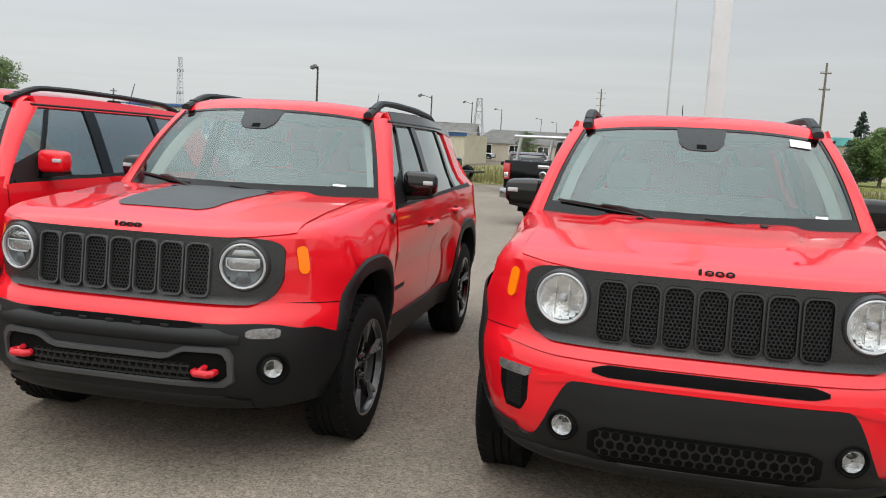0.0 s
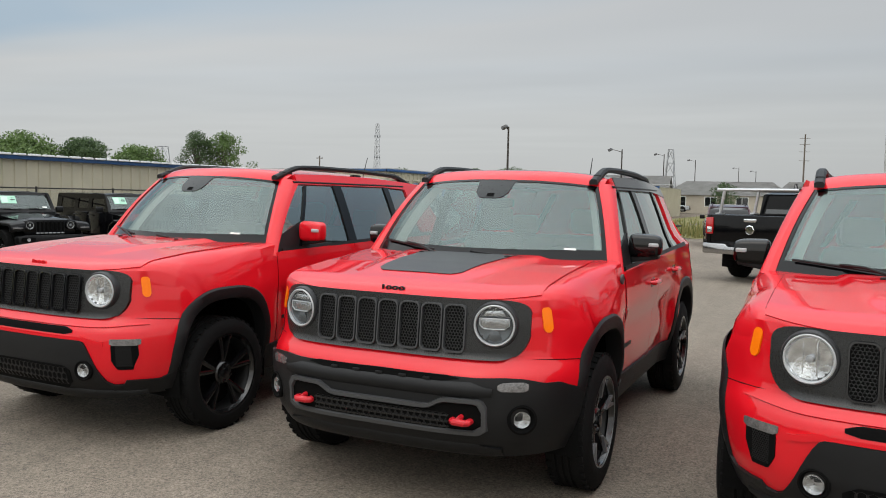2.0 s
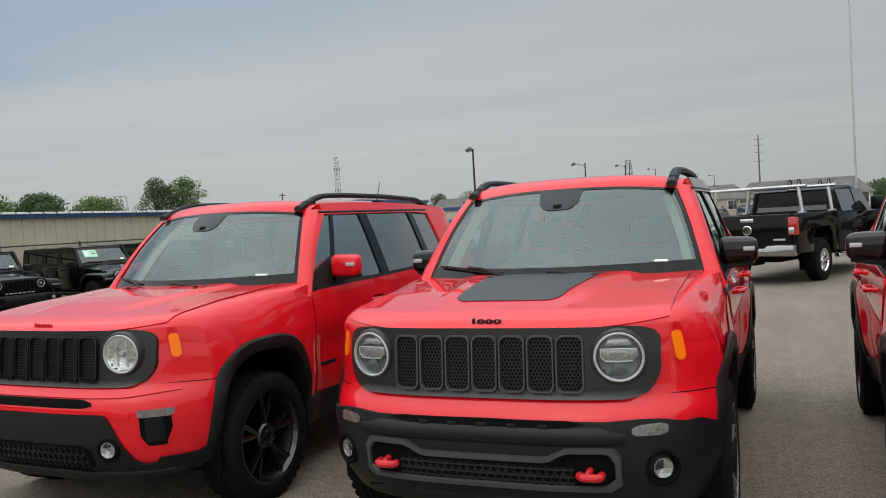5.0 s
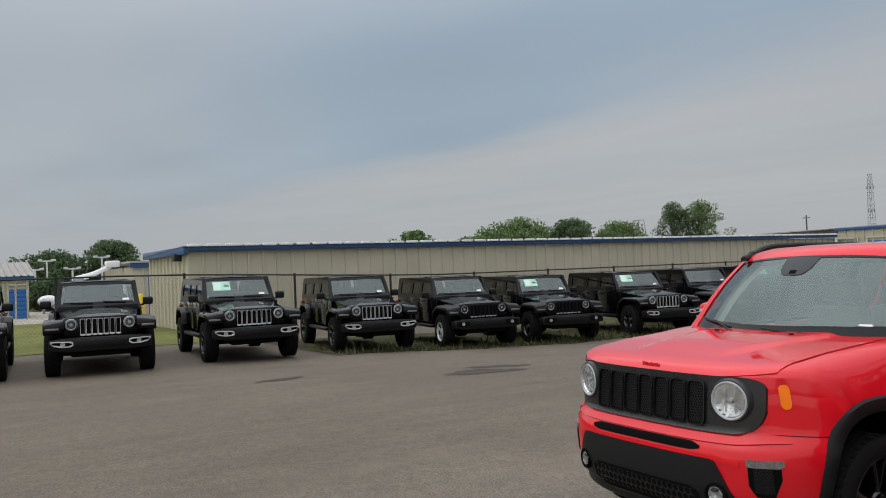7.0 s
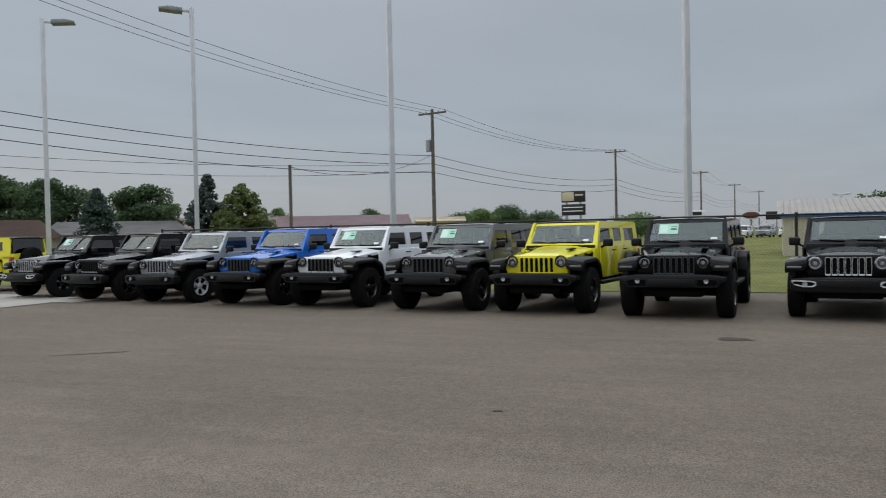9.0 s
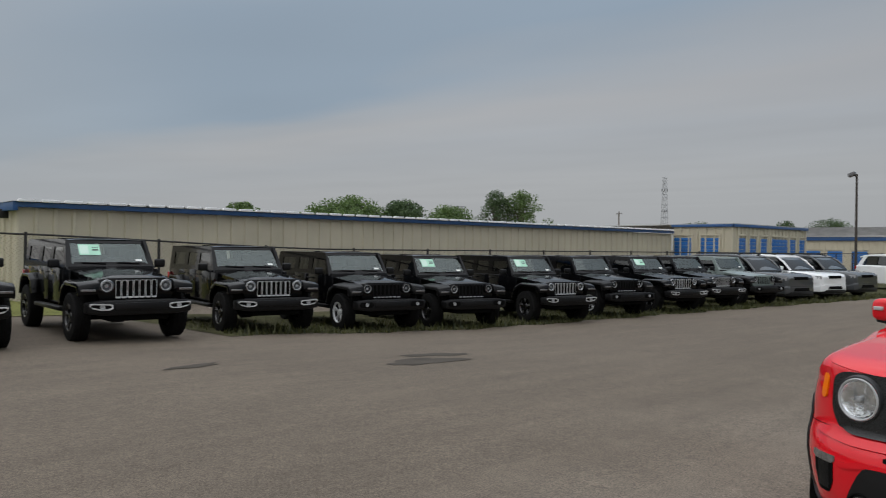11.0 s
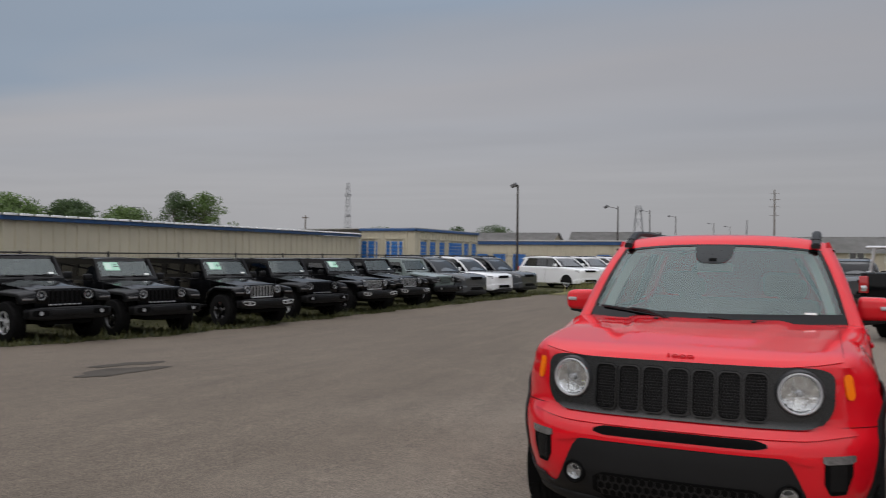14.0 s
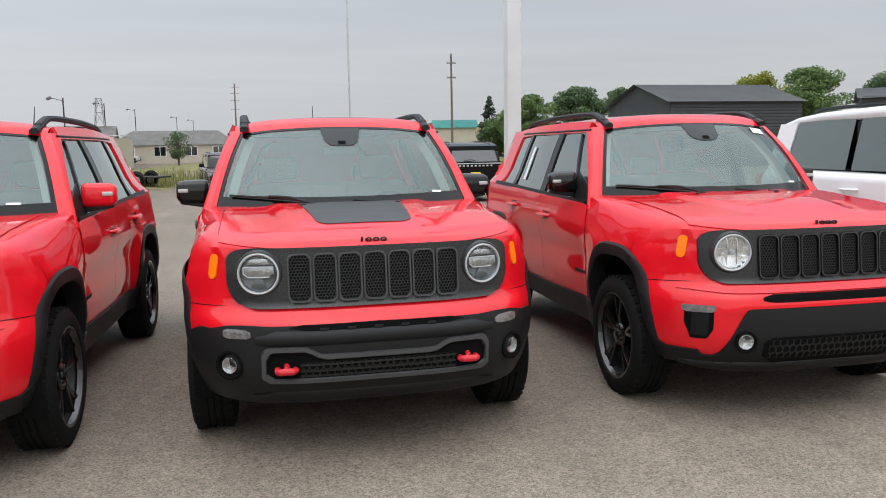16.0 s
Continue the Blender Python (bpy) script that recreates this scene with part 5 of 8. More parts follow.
def off_road_suv(m, spec, sticker=False, label="", group="off-road suvs parked along the fence"):
    if spec in OFF_CACHE:
        car = copy_thing(OFF_CACHE[spec], m)
        tagged(car, label, "car", group)
        if sticker:
            off_sticker(car)
        return car
    colour, trim, rims = spec
    body = {"black": M_BLACKPAINT, "yellow": M_YELLOW, "grey": M_GREY, "white": M_WHITE, "blue": M_BLUE, "silver": M_SILVER, "sage": M_SAGE}[colour]
    chrome = trim == "chrome"
    rub = trim == "rugged"
    car = empty("off_road_suv", m, label, "car", group)
    R = 0.425 if rub else 0.405
    lift = 0.03 if rub else 0.0
    def P(name, b, material, parent=car, lab="", mm=None):
        if name in CABIN_PARTS:
            cab_shape(b)
        if lift and parent is car and name != "wheel":
            b.transform(Matrix.Translation((0, 0, lift)))
        return part(name, b, material, parent, lab, mm)
    # grille
    outline = [(-0.56, 0.66), (0.56, 0.66), (0.63, 0.80), (0.645, 0.95), (0.60, 1.035), (0.45, 1.06), (-0.45, 1.06), (-0.60, 1.035), (-0.645, 0.95), (-0.63, 0.80)]
    P("grille", prism(outline, -0.02, 0.30, "y", bev=0.02), body)
    for k in range(7):
        cx = (k - 3) * 0.098
        # slot is a solid near-black piece on the grille, shade as colour
        P("slot", prism(rounded(cx - 0.034, cx + 0.034, 0.73, 1.012, 0.02, 3), -0.026, -0.02, "y"), M_DARK)
        mm = M_BRIGHT if chrome else (M_TRIM if rub and colour != "yellow" else (M_FLAREBLACK if colour in ("black", "grey") else body))
        P("slot_frame", ring_slab(rounded(cx - 0.043, cx + 0.043, 0.72, 1.022, 0.02, 3), -0.022, 0.008 if chrome else 0.013, 0.018), mm)
        P("slot_foot", box(cx - 0.036, cx + 0.036, -0.046, -0.02, 0.724, 0.752, 0.005), M_BRIGHT if chrome else (M_TRIM if rub and colour == "black" else (M_ALLOY if colour == "black" else body)))
    for s in (-1, 1):
        lamp = P("headlight", lathe([(0.105, 0.03), (0.108, -0.03), (0.096, -0.036), (0.088, -0.01), (0.085, 0.03)], 24, "y", closed=True), M_DULLCHROME if chrome else M_FLAREBLACK, car, "", Matrix.Translation((s * 0.482, -0.035, 0.925 + lift)))
        part("reflector", lathe([(0.088, -0.016), (0.06, 0.01), (0.003, 0.014)], 20, "y", cap=False), M_LAMPDARK if chrome or colour == "yellow" else M_LAMPDEEP, lamp)
        part("lamp_ring", lathe([(0.088, -0.020), (0.080, -0.022), (0.074, -0.014)], 24, "y", cap=False), M_LAMPRING, lamp)
        part("bulb", lathe([(0.030, 0.0), (0.024, -0.012), (0.003, -0.014)], 14, "y", cap=False), M_LAMPGREY, lamp)
        part("lens", lens_disc(0.088, 0.022, 20), M_LENS, lamp).visible_shadow = False
        # front fender flare with its lamp
        b = prism([(-0.13, 0.86), (-0.10, 0.985), (0.02, 1.03), (0.70, 1.045), (0.95, 0.93), (1.08, 0.62), (1.02, 0.60), (0.90, 0.86), (0.68, 0.965), (0.05, 0.95), (-0.07, 0.80)], 0.60, 0.935, "x", bev=0.02)
        for v in b.verts:
            v.co.z -= 0.05 * max((v.co.x - 0.7) / 0.235, 0) ** 2
            v.co.x *= s
        P("front_flare", b, M_FLAREBLACK if (rub or trim == "plain") else body)
        b = prism([(0.63, 0.80), (0.925, 0.78), (0.925, 0.89), (0.63, 0.94)], -0.135, 0.02, "y", bev=0.015)
        for v in b.verts:
            v.co.x *= s
        P("fender_front", b, M_FLAREBLACK if (rub or trim == "plain") else body)
        P("running_lamp", box(s * 0.79 - 0.11, s * 0.79 + 0.11, -0.148, -0.125, 0.845, 0.885, 0.008), M_LAMPCLEAR)
        b = box(s * 0.70 - 0.10, s * 0.70 + 0.10, 0.05, 1.1, 0.55, 0.93, 0.03)
        P("wheel_well", b, M_DARK)
        # rear flare
        b = prism([(2.98, 0.66), (3.06, 0.92), (3.25, 1.03), (3.72, 1.03), (3.92, 0.92), (4.02, 0.62), (3.96, 0.62), (3.86, 0.88), (3.70, 0.965), (3.28, 0.965), (3.12, 0.88), (3.04, 0.66)], 0.72, 0.93, "x", bev=0.015)
        for v in b.verts:
            v.co.x *= s
        P("rear_flare", b, M_FLAREBLACK if (rub or trim == "plain") else body)
        # tub side and doors
        b = box(s * 0.775 - 0.02, s * 0.775 + 0.02, 1.08, 3.0, 0.56, 1.165, 0.015)
        box(s * 0.775 - 0.02, s * 0.775 + 0.02, 2.95, 4.30, 1.0, 1.165, 0.015, b)
        box(s * 0.775 - 0.02, s * 0.775 + 0.02, 4.0, 4.30, 0.56, 1.10, 0.015, b)
        P("tub_side", b, body)
        for y0, y1 in ((1.42, 2.32), (2.36, 3.12)):
            pts = [(y0, 0.58), (y1 if y1 < 3 else 2.98, 0.58), (y1, 0.98 if y1 > 3 else 0.6), (y1, 1.185), (y0, 1.185)]
            b = prism(pts, 0.780, 0.815, "x", bev=0.012)
            for v in b.verts:
                v.co.x *= s
            d = P("door", b, body)
            part("door_handle", tube([(s * 0.815, y1 - 0.20, 1.10 + lift), (s * 0.85, y1 - 0.18, 1.10 + lift), (s * 0.85, y1 - 0.07, 1.10 + lift), (s * 0.815, y1 - 0.05, 1.10 + lift)], 0.014, 6), M_FLAREBLACK, d)
        # cabin side posts, windows
        lean = lambda z: s * (0.785 - 0.11 * (z - 1.22))
        def quad(y0, y1, y2, y3, z0, z1, th, inset=0.0):
            b = bmesh.new()
            o = [b.verts.new((lean(z) - s * inset, y, z)) for y, z in ((y0, z0), (y1, z0), (y2, z1), (y3, z1))]
            i = [b.verts.new((lean(z) - s * (inset + th), y, z)) for y, z in ((y0, z0), (y1, z0), (y2, z1), (y3, z1))]
            b.faces.new(o), b.faces.new(i[::-1])
            for k in range(4):
                b.faces.new([o[k], o[(k + 1) % 4], i[(k + 1) % 4], i[k]])
            return b
        P("windshield_post", quad(1.24, 1.36, 1.68, 1.58, 1.13, 1.72, 0.06), body)
        for y0, y1 in ((2.24, 2.45), (3.02, 3.25), (4.02, 4.30)):
            P("post", quad(y0, y1, y1 - 0.03, y0 - 0.03, 1.15, 1.70, 0.05), body)
        P("door_top", quad(1.36, 4.28, 4.28, 1.41, 1.15, 1.285, 0.05), body)
        P("roof_side", quad(1.54, 4.28, 4.22, 1.64, 1.585, 1.735, 0.05), body)
        for y0, y1, y2, y3 in ((1.37, 2.31, 2.29, 1.66), (2.39, 3.09, 3.07, 2.37), (3.19, 4.13, 4.11, 3.17)):
            P("side_window", quad(y0, y1, y2, y3, 1.17, 1.66, 0.005, 0.015), M_WINDOW, car, "tinted side window").visible_shadow = False
        # mirror
        b = box(s * 0.955 - 0.10, s * 0.955 + 0.10, 1.40, 1.50, 1.19, 1.355, 0.035, seg=3)
        tube([(s * 0.80, 1.46, 1.17), (s * 0.88, 1.45, 1.21)], 0.025, 6, b)
        P("mirror", b, M_FLAREBLACK)
        P("step", box(s * 0.84 - 0.07, s * 0.84 + 0.07, 1.15, 2.85, 0.46, 0.53, 0.02), M_FLAREBLACK)
        # hood catch
        P("hood_catch", box(s * 0.63 - 0.015, s * 0.63 + 0.015, 0.30, 0.42, 0.99, 1.062, 0.006), M_FLAREBLACK)
    # hood
    b = bmesh.new()
    rows = []
    for i in range(13):
        t = i / 12
        y = -0.01 + 1.30 * t
        w = 0.60 + 0.12 * t
        row = [b.verts.new((-w, y, 0.94 + 0.16 * t))]
        for j in range(17):
            u = -1 + 2 * j / 16
            z = 1.062 + 0.145 * t - 0.05 * abs(u) ** 3 + 0.013 * smooth01((0.62 - abs(u)) / 0.10) * smooth01(t / 0.15)
            z -= 0.03 * max(1 - t / 0.08, 0) ** 2
            row.append(b.verts.new((u * w, y, z)))
        row.append(b.verts.new((w, y, 0.94 + 0.16 * t)))
        rows.append(row)
    grid_faces(b, rows)
    b.faces.new(rows[0])
    P("hood", b, body)
    if rub:
        for s in (-1, 1):
            P("hood_lettering", box(s * 0.675 - 0.004, s * 0.675 + 0.008, 0.75, 1.12, 1.035, 1.075, 0.003), M_FLAREBLACK)
            P("hood_vent", box(s * 0.42 - 0.05, s * 0.42 + 0.05, 0.55, 0.85, 1.150, 1.172, 0.008), M_FLAREBLACK)
    P("cowl", box(-0.72, 0.72, 1.22, 1.36, 1.06, 1.222, 0.02), M_FLAREBLACK)
    # windshield and frame
    sh = lambda x, v: (x, 1.30 + 0.34 * v - 0.03 * (1 - (x / 0.7) ** 2), 1.235 + 0.465 * v)
    hw = lambda v: 0.722 - 0.042 * v
    c = (0, 2.5, 1.0)
    P("windshield", slab(lambda u, v: sh(u * hw(v), v), -0.97, 0.97, 10, 0.03, 0.93, 4, th=0.005, centre=c, keep=lambda k: True), M_FLATGLASS, car, "clear windshield").visible_shadow = False
    b = slab(lambda u, v: sh(u * hw(v), v), -1, 1, 10, 0.91, 1.02, 2, off=0.006, th=0.03, centre=c)
    slab(lambda u, v: sh(u * hw(v), v), -1, 1, 10, -0.04, 0.06, 2, off=0.006, th=0.03, centre=c, bm=b)
    for s in (-1, 1):
        slab(lambda u, v: sh(s * hw(v) * (0.945 + 0.07 * u), v), 0, 1, 2, -0.04, 1.02, 6, off=0.006, th=0.03, centre=c, bm=b)
    P("windshield_frame", b, body)
    b = slab(lambda u, v: sh(u * hw(v), v), -0.9, 0.9, 10, 0.07, 0.13, 1, off=0.003, th=0.002, centre=c)
    P("windshield_band", b, M_BLACKPAINT)
    for x0 in (-0.52, 0.10):
        pts = [Vector(sh(x0 + 0.42 * k / 6, 0.07 + 0.045 * (1 - k / 6))) + Vector((0, -0.02, 0.008)) for k in range(7)]
        P("wiper", tube(pts, 0.012, 6), M_FLAREBLACK)
    # roof
    b = slab(lambda u, v: (u * 0.722, v, 1.755 - 0.03 * abs(u) ** 4 - 0.03 * max((1.75 - v) / 0.12, 0) ** 2 * 0.5 - 0.02 * max((v - 4.1) / 0.18, 0) ** 2), -1, 1, 16, 1.63, 4.28, 16, th=0.05, centre=c)
    P("roof", b, M_FLAREBLACK if colour == "yellow" else body)
    P("roof_seam", box(-0.63, 0.63, 2.42, 2.445, 1.745, 1.762, 0.004), M_DARK)
    P("tailgate", box(-0.76, 0.76, 4.27, 4.33, 0.58, 1.18, 0.02), body)
    P("rear_window", slab(lambda u, v: (u * (0.66 - 0.13 * (v - 1.22)), 4.30 - 0.10 * (v - 1.22), v), -1, 1, 6, 1.18, 1.71, 3, th=0.006, centre=c), M_WINDOW)
    for s in (-1, 1):
        P("tail_lamp", box(s * 0.73 - 0.07, s * 0.73 + 0.07, 4.28, 4.37, 0.86, 1.08, 0.02), M_REDLENS)
    P("rear_bumper", box(-0.80, 0.80, 4.26, 4.46, 0.50, 0.68, 0.03), M_FLAREBLACK)
    spare = wheel(car, 0, 4.44, 1, "alloy", R, 0.25, 0.225, 7, M_RIMBLACK, None, 28)
    spare.matrix_basis = Matrix.Translation((0.05, 4.46, 0.96 + lift)) @ Matrix.Rotation(radians(90), 4, "Z")
    # front bumper
    if rub:
        b = prism([(-0.86, 0.62), (-0.62, 0.52), (0.62, 0.52), (0.86, 0.62), (0.86, 0.70), (0.62, 0.735), (-0.62, 0.735), (-0.86, 0.70)], -0.30, -0.06, "y", bev=0.025)
    else:
        b = prism([(-0.84, 0.50), (-0.55, 0.46), (0.55, 0.46), (0.84, 0.50), (0.845, 0.67), (0.60, 0.70), (-0.60, 0.70), (-0.845, 0.67)], -0.29, -0.05, "y", bev=0.03)
    P("front_bumper", b, M_FLAREBLACK, car, "black front bumper")
    b = box(-0.42, 0.42, -0.312, -0.28, 0.545, 0.665, 0.012)
    P("bumper_plate", b, M_FLAREBLACK)
    for s in (-1, 1):
        cx = s * (0.62 if not rub else 0.56)
        o = rounded(cx - 0.175, cx + 0.175, 0.545, 0.655, 0.05, 4)
        if chrome:
            o = [(s * x, z) for x, z in ((0.45, 0.575), (0.50, 0.550), (0.64, 0.548), (0.76, 0.575), (0.815, 0.625), (0.82, 0.655), (0.78, 0.664), (0.50, 0.652), (0.455, 0.635))]
            o = o if s > 0 else o[::-1]
        # pocket shade painted: a near-black plate on the bumper face
        P("fog_pocket", prism([(cx + (x - cx) * 0.92, z) for x, z in o], -0.302, -0.29, "y"), M_DARK)
        if rub:
            P("fog_trim", ring_slab(rounded(cx - 0.20, cx + 0.20, 0.530, 0.668, 0.055, 4), -0.300, 0.020, 0.016), M_FLAREBLACK, car, "black bumper pocket rim")
        if chrome:
            P("fog_trim", ring_slab(o, -0.300, 0.022, 0.014), M_BRIGHT, car, "chrome fog lamp surround")
        lamp = P("fog_lamp", lathe([(0.040, 0.02), (0.040, -0.012), (0.034, -0.014), (0.003, -0.004)], 16, "y", cap=False), M_LAMPGREY, car, "", Matrix.Translation((cx, -0.302, 0.60 + lift)))
    P("skid_plate", box(-0.50, 0.50, -0.18, 0.30, 0.36, 0.48, 0.04), M_DARK)
    P("underbody", box(-0.60, 0.60, 0.1, 4.2, 0.40, 0.62, 0.03), M_DARK)
    P("axle", tube([(-0.75, 0.48, R - lift), (0.75, 0.48, R - lift)], 0.06, 8), M_DARK)
    # cabin
    b = box(-0.70, 0.70, 1.40, 1.72, 0.85, 1.12, 0.05)
    P("dashboard", b, M_INTERIOR)
    for x in (-0.36, 0.36):
        b = box(x - 0.24, x + 0.24, 2.30, 2.46, 0.75, 1.35, 0.06)
        box(x - 0.12, x + 0.12, 2.34, 2.44, 1.36, 1.52, 0.04, b)
        P("seat", b, M_INTERIOR)
    P("rear_seat", box(-0.62, 0.62, 3.2, 3.36, 0.75, 1.40, 0.06), M_INTERIOR)
    P("cabin_floor", box(-0.75, 0.75, 1.3, 4.2, 0.60, 0.64), M_INTERIOR)
    P("window_label", slab(lambda u, v: sh(u, v), 0.46, 0.58, 2, 0.16, 0.25, 1, off=0.006, th=0.002, centre=c), M_PAPER, car, "small white stock label")
    # wheels
    rim_m = M_RIMSILVER if rims == "silver" else M_RIMBLACK
    face = M_RIMGREY if rims == "two-tone" else None
    for s in (-1, 1):
        for y in (0.48, 3.488):
            wheel(car, s * 0.80, y, s, "alloy", R, 0.26 if not rub else 0.285, 0.225, 5, rim_m, face, 28)
    OFF_CACHE[spec] = car
    if sticker:
        raise ValueError("build the plain one first")
    return car


def off_sticker(car, lift=0.0):
    """The green price sheet in the windshield."""
    sh = lambda x, v: (x, 1.30 + 0.34 * v - 0.03 * (1 - (x / 0.7) ** 2), 1.235 + 0.465 * v)
    c = (0, 2.5, 1.0)
    def sheet(name, u0, u1, v0, v1, off, material, parent, label=""):
        b = slab(sh, u0, u1, 4, v0, v1, 2, off=off, th=0.0015, centre=c)
        cab_shape(b)
        b.transform(Matrix.Translation((0, 0, lift)))
        return part(name, b, material, parent, label)
    lab = sheet("price_sheet", -0.52, -0.15, 0.42, 0.86, 0.006, M_PAPERGREEN, car, "green price sheet")
    sheet("sheet_print", -0.29, -0.18, 0.60, 0.66, 0.0095, M_INK, lab)
    sheet("sheet_print", -0.29, -0.18, 0.72, 0.74, 0.0095, M_INK, lab)
    sheet("sheet_panel", -0.50, -0.35, 0.47, 0.81, 0.0085, M_PAPERPALE, lab)


# ---- rounded wagon for the cars farther off ----
def loft(stations, n=6):
    """Rounded-rectangle rings: (y, half width, bottom, top, corner radius)."""
    b = bmesh.new()
    rings = []
    for y, hw, z0, z1, r in stations:
        rings.append([b.verts.new((x, y, z)) for x, z in rounded(-hw, hw, z0, z1, min(r, hw * 0.95, (z1 - z0) * 0.49), n)])
    for p, q in zip(rings, rings[1:]):
        k = len(p)
        for i in range(k):
            b.faces.new([p[i], p[(i + 1) % k], q[(i + 1) % k], q[i]])
    b.faces.new(rings[0]), b.faces.new(rings[-1])
    return b


def wagon(m, paint_m, L, W, H, label, name="suv", rear_print=False, rim_m=None, group="", belt_k=0.60, bright_grille=False, eave=0.885, pane_m=None, slant=0.34):
    car = empty(name, m, label, "car", group)
    hw, belt_z = W / 2, H * belt_k
    pane_m = pane_m or M_WINDOWDARK
    hood = belt_z
    P = lambda nm, b, mt, lab="": part(nm, b, mt, car, lab)
    P("lower_body", loft([(0.0, hw * 0.80, 0.42, hood - 0.16, 0.10), (0.10, hw * 0.92, 0.30, hood - 0.06, 0.14), (0.35, hw * 0.98, 0.28, hood - 0.01, 0.14), (1.2, hw, 0.28, hood + 0.05, 0.10), (1.7, hw, 0.28, belt_z + 0.05, 0.08), (L - 0.9, hw, 0.28, belt_z + 0.07, 0.08), (L - 0.15, hw * 0.96, 0.32, belt_z + 0.08, 0.12), (L, hw * 0.90, 0.40, belt_z + 0.04, 0.12)]), paint_m)
    P("bumper", loft([(-0.03, hw * 0.78, 0.36, 0.60, 0.06), (0.06, hw * 0.93, 0.30, 0.62, 0.08), (0.40, hw * 1.005, 0.30, 0.52, 0.05), (0.46, hw * 1.0, 0.30, 0.42, 0.05)]), paint_m)
    P("bumper_lip", loft([(-0.045, hw * 0.70, 0.25, 0.40, 0.04), (0.05, hw * 0.90, 0.23, 0.38, 0.05), (0.42, hw * 1.008, 0.24, 0.33, 0.03)]), M_FLAREBLACK)
    # intake block coloured near-black for the shade of an opening
    P("lower_intake", prism([(-0.50, 0.42), (0.50, 0.42), (0.44, 0.54), (-0.44, 0.54)], -0.045, 0.02, "y", bev=0.01), M_DARK)
    P("rear_bumper", loft([(L - 0.3, hw * 0.98, 0.27, 0.5, 0.05), (L - 0.05, hw * 0.94, 0.27, 0.62, 0.08), (L + 0.04, hw * 0.82, 0.36, 0.60, 0.06)]), M_FLAREBLACK)
    P("glasshouse", loft([(1.35, hw * 0.86, belt_z - 0.1, belt_z + 0.07, 0.03), (1.75, hw * 0.84, belt_z - 0.1, H * 0.84, 0.06), (2.05, hw * 0.81, belt_z - 0.1, H * 0.935, 0.07), (2.3, hw * 0.80, belt_z - 0.1, H * 0.96, 0.08), (L - 0.75, hw * 0.80, belt_z - 0.1, H * 0.955, 0.08), (L - 0.30, hw * 0.80, belt_z - 0.1, H * 0.92, 0.10), (L - 0.08, hw * 0.82, belt_z - 0.1, belt_z + 0.10, 0.08)]), M_BLACKPAINT)
    P("roof", loft([(1.98, hw * 0.77, H * eave, H * 0.945, 0.02), (2.25, hw * 0.82, H * eave, H * 0.985, 0.05), (3.0, hw * 0.825, H * eave, H, 0.06), (L - 0.9, hw * 0.82, H * eave, H * 0.985, 0.05), (L - 0.50, hw * 0.81, H * (eave - 0.012), H * 0.965, 0.04), (L - 0.22, hw * 0.79, H * (eave - 0.035), H * 0.93, 0.03)]), paint_m)
    side = lambda s: (lambda y, z: (s * hw * (0.865 - 0.085 * (z - belt_z) / (H - belt_z)), y, z))
    for s in (-1, 1):
        for y0, y1, dy0, dy1 in ((1.62, 2.55, 0.45, -0.02), (2.63, 3.45, -0.02, -0.05), (3.53, L - (0.62 if eave < 0.9 else 0.40), -0.05, -slant)):
            P("side_window", slab(lambda u, v, y0=y0, y1=y1, a=dy0, c=dy1: side(s)(y0 + (y1 - y0) * u + (a + (c - a) * u) * (v - belt_z) / (H * 0.9 - belt_z), v), 0, 1, 6, belt_z + 0.08, H * (eave + 0.010), 3, off=0.012, th=0.006, centre=(0, 2.5, 0.9)), pane_m)
        P("rear_post", slab(lambda u, v: side(s)(L - (0.60 if eave < 0.9 else 0.38) + (0.48 if eave < 0.9 else 0.28) * u - slant * (v - belt_z) / (H * 0.9 - belt_z), v), 0, 1, 3, belt_z, H * 0.93, 4, off=0.022, th=0.02, centre=(0, 2.5, 0.9)), paint_m)
        P("windshield_post", tube([(s * hw * 0.855, 1.40, belt_z + 0.07), (s * hw * 0.83, 1.75, H * 0.84), (s * hw * 0.77, 2.10, H * 0.945)], 0.04, 6), paint_m)
        P("headlight", slab(lambda u, v: (s * (hw * 0.86 + 0.09 * u * hw), 0.06 + 0.28 * u * u, v), -0.9, 1, 6, hood - 0.24, hood - 0.12, 2, off=0.02, th=0.03, centre=(0, 2.0, 0.6)), M_LAMPGREY)
        P("mirror", box(s * (hw + 0.09) - 0.10, s * (hw + 0.09) + 0.10, 1.62, 1.74, belt_z + 0.08, belt_z + 0.24, 0.04, seg=3), M_BLACKPAINT if paint_m is not M_WHITE else M_WHITE)
        P("tail_lamp", box(s * hw * 0.84 - 0.10, s * hw * 0.84 + 0.10, L - 0.14, L + 0.02, belt_z - 0.18, belt_z + 0.02, 0.03), M_REDLENS)
        P("roof_rail", tube([(s * hw * 0.68, y, H * 0.99 + 0.035 * math.sin(math.pi * min(max((y - 2.2) / (L - 2.8), 0), 1)) ** 0.3) for y in [2.2 + (L - 2.8) * k / 12 for k in range(13)]], 0.018, 6), M_FLAREBLACK)
        for hy in (0.90, L - 1.05):
            P("arch_flare", _arch(s, hy, hw, 0.37), M_FLAREBLACK)
            wheel(car, s * (hw - 0.13), hy, s, "alloy", 0.37, 0.24, 0.25, 5, rim_m or M_ALLOY, None, 24)
        d = P("door_line", tube([(s * (hw + 0.001), 2.6, z) for z in (0.40, 0.6, 0.8, belt_z)], 0.006, 5), M_DARK)
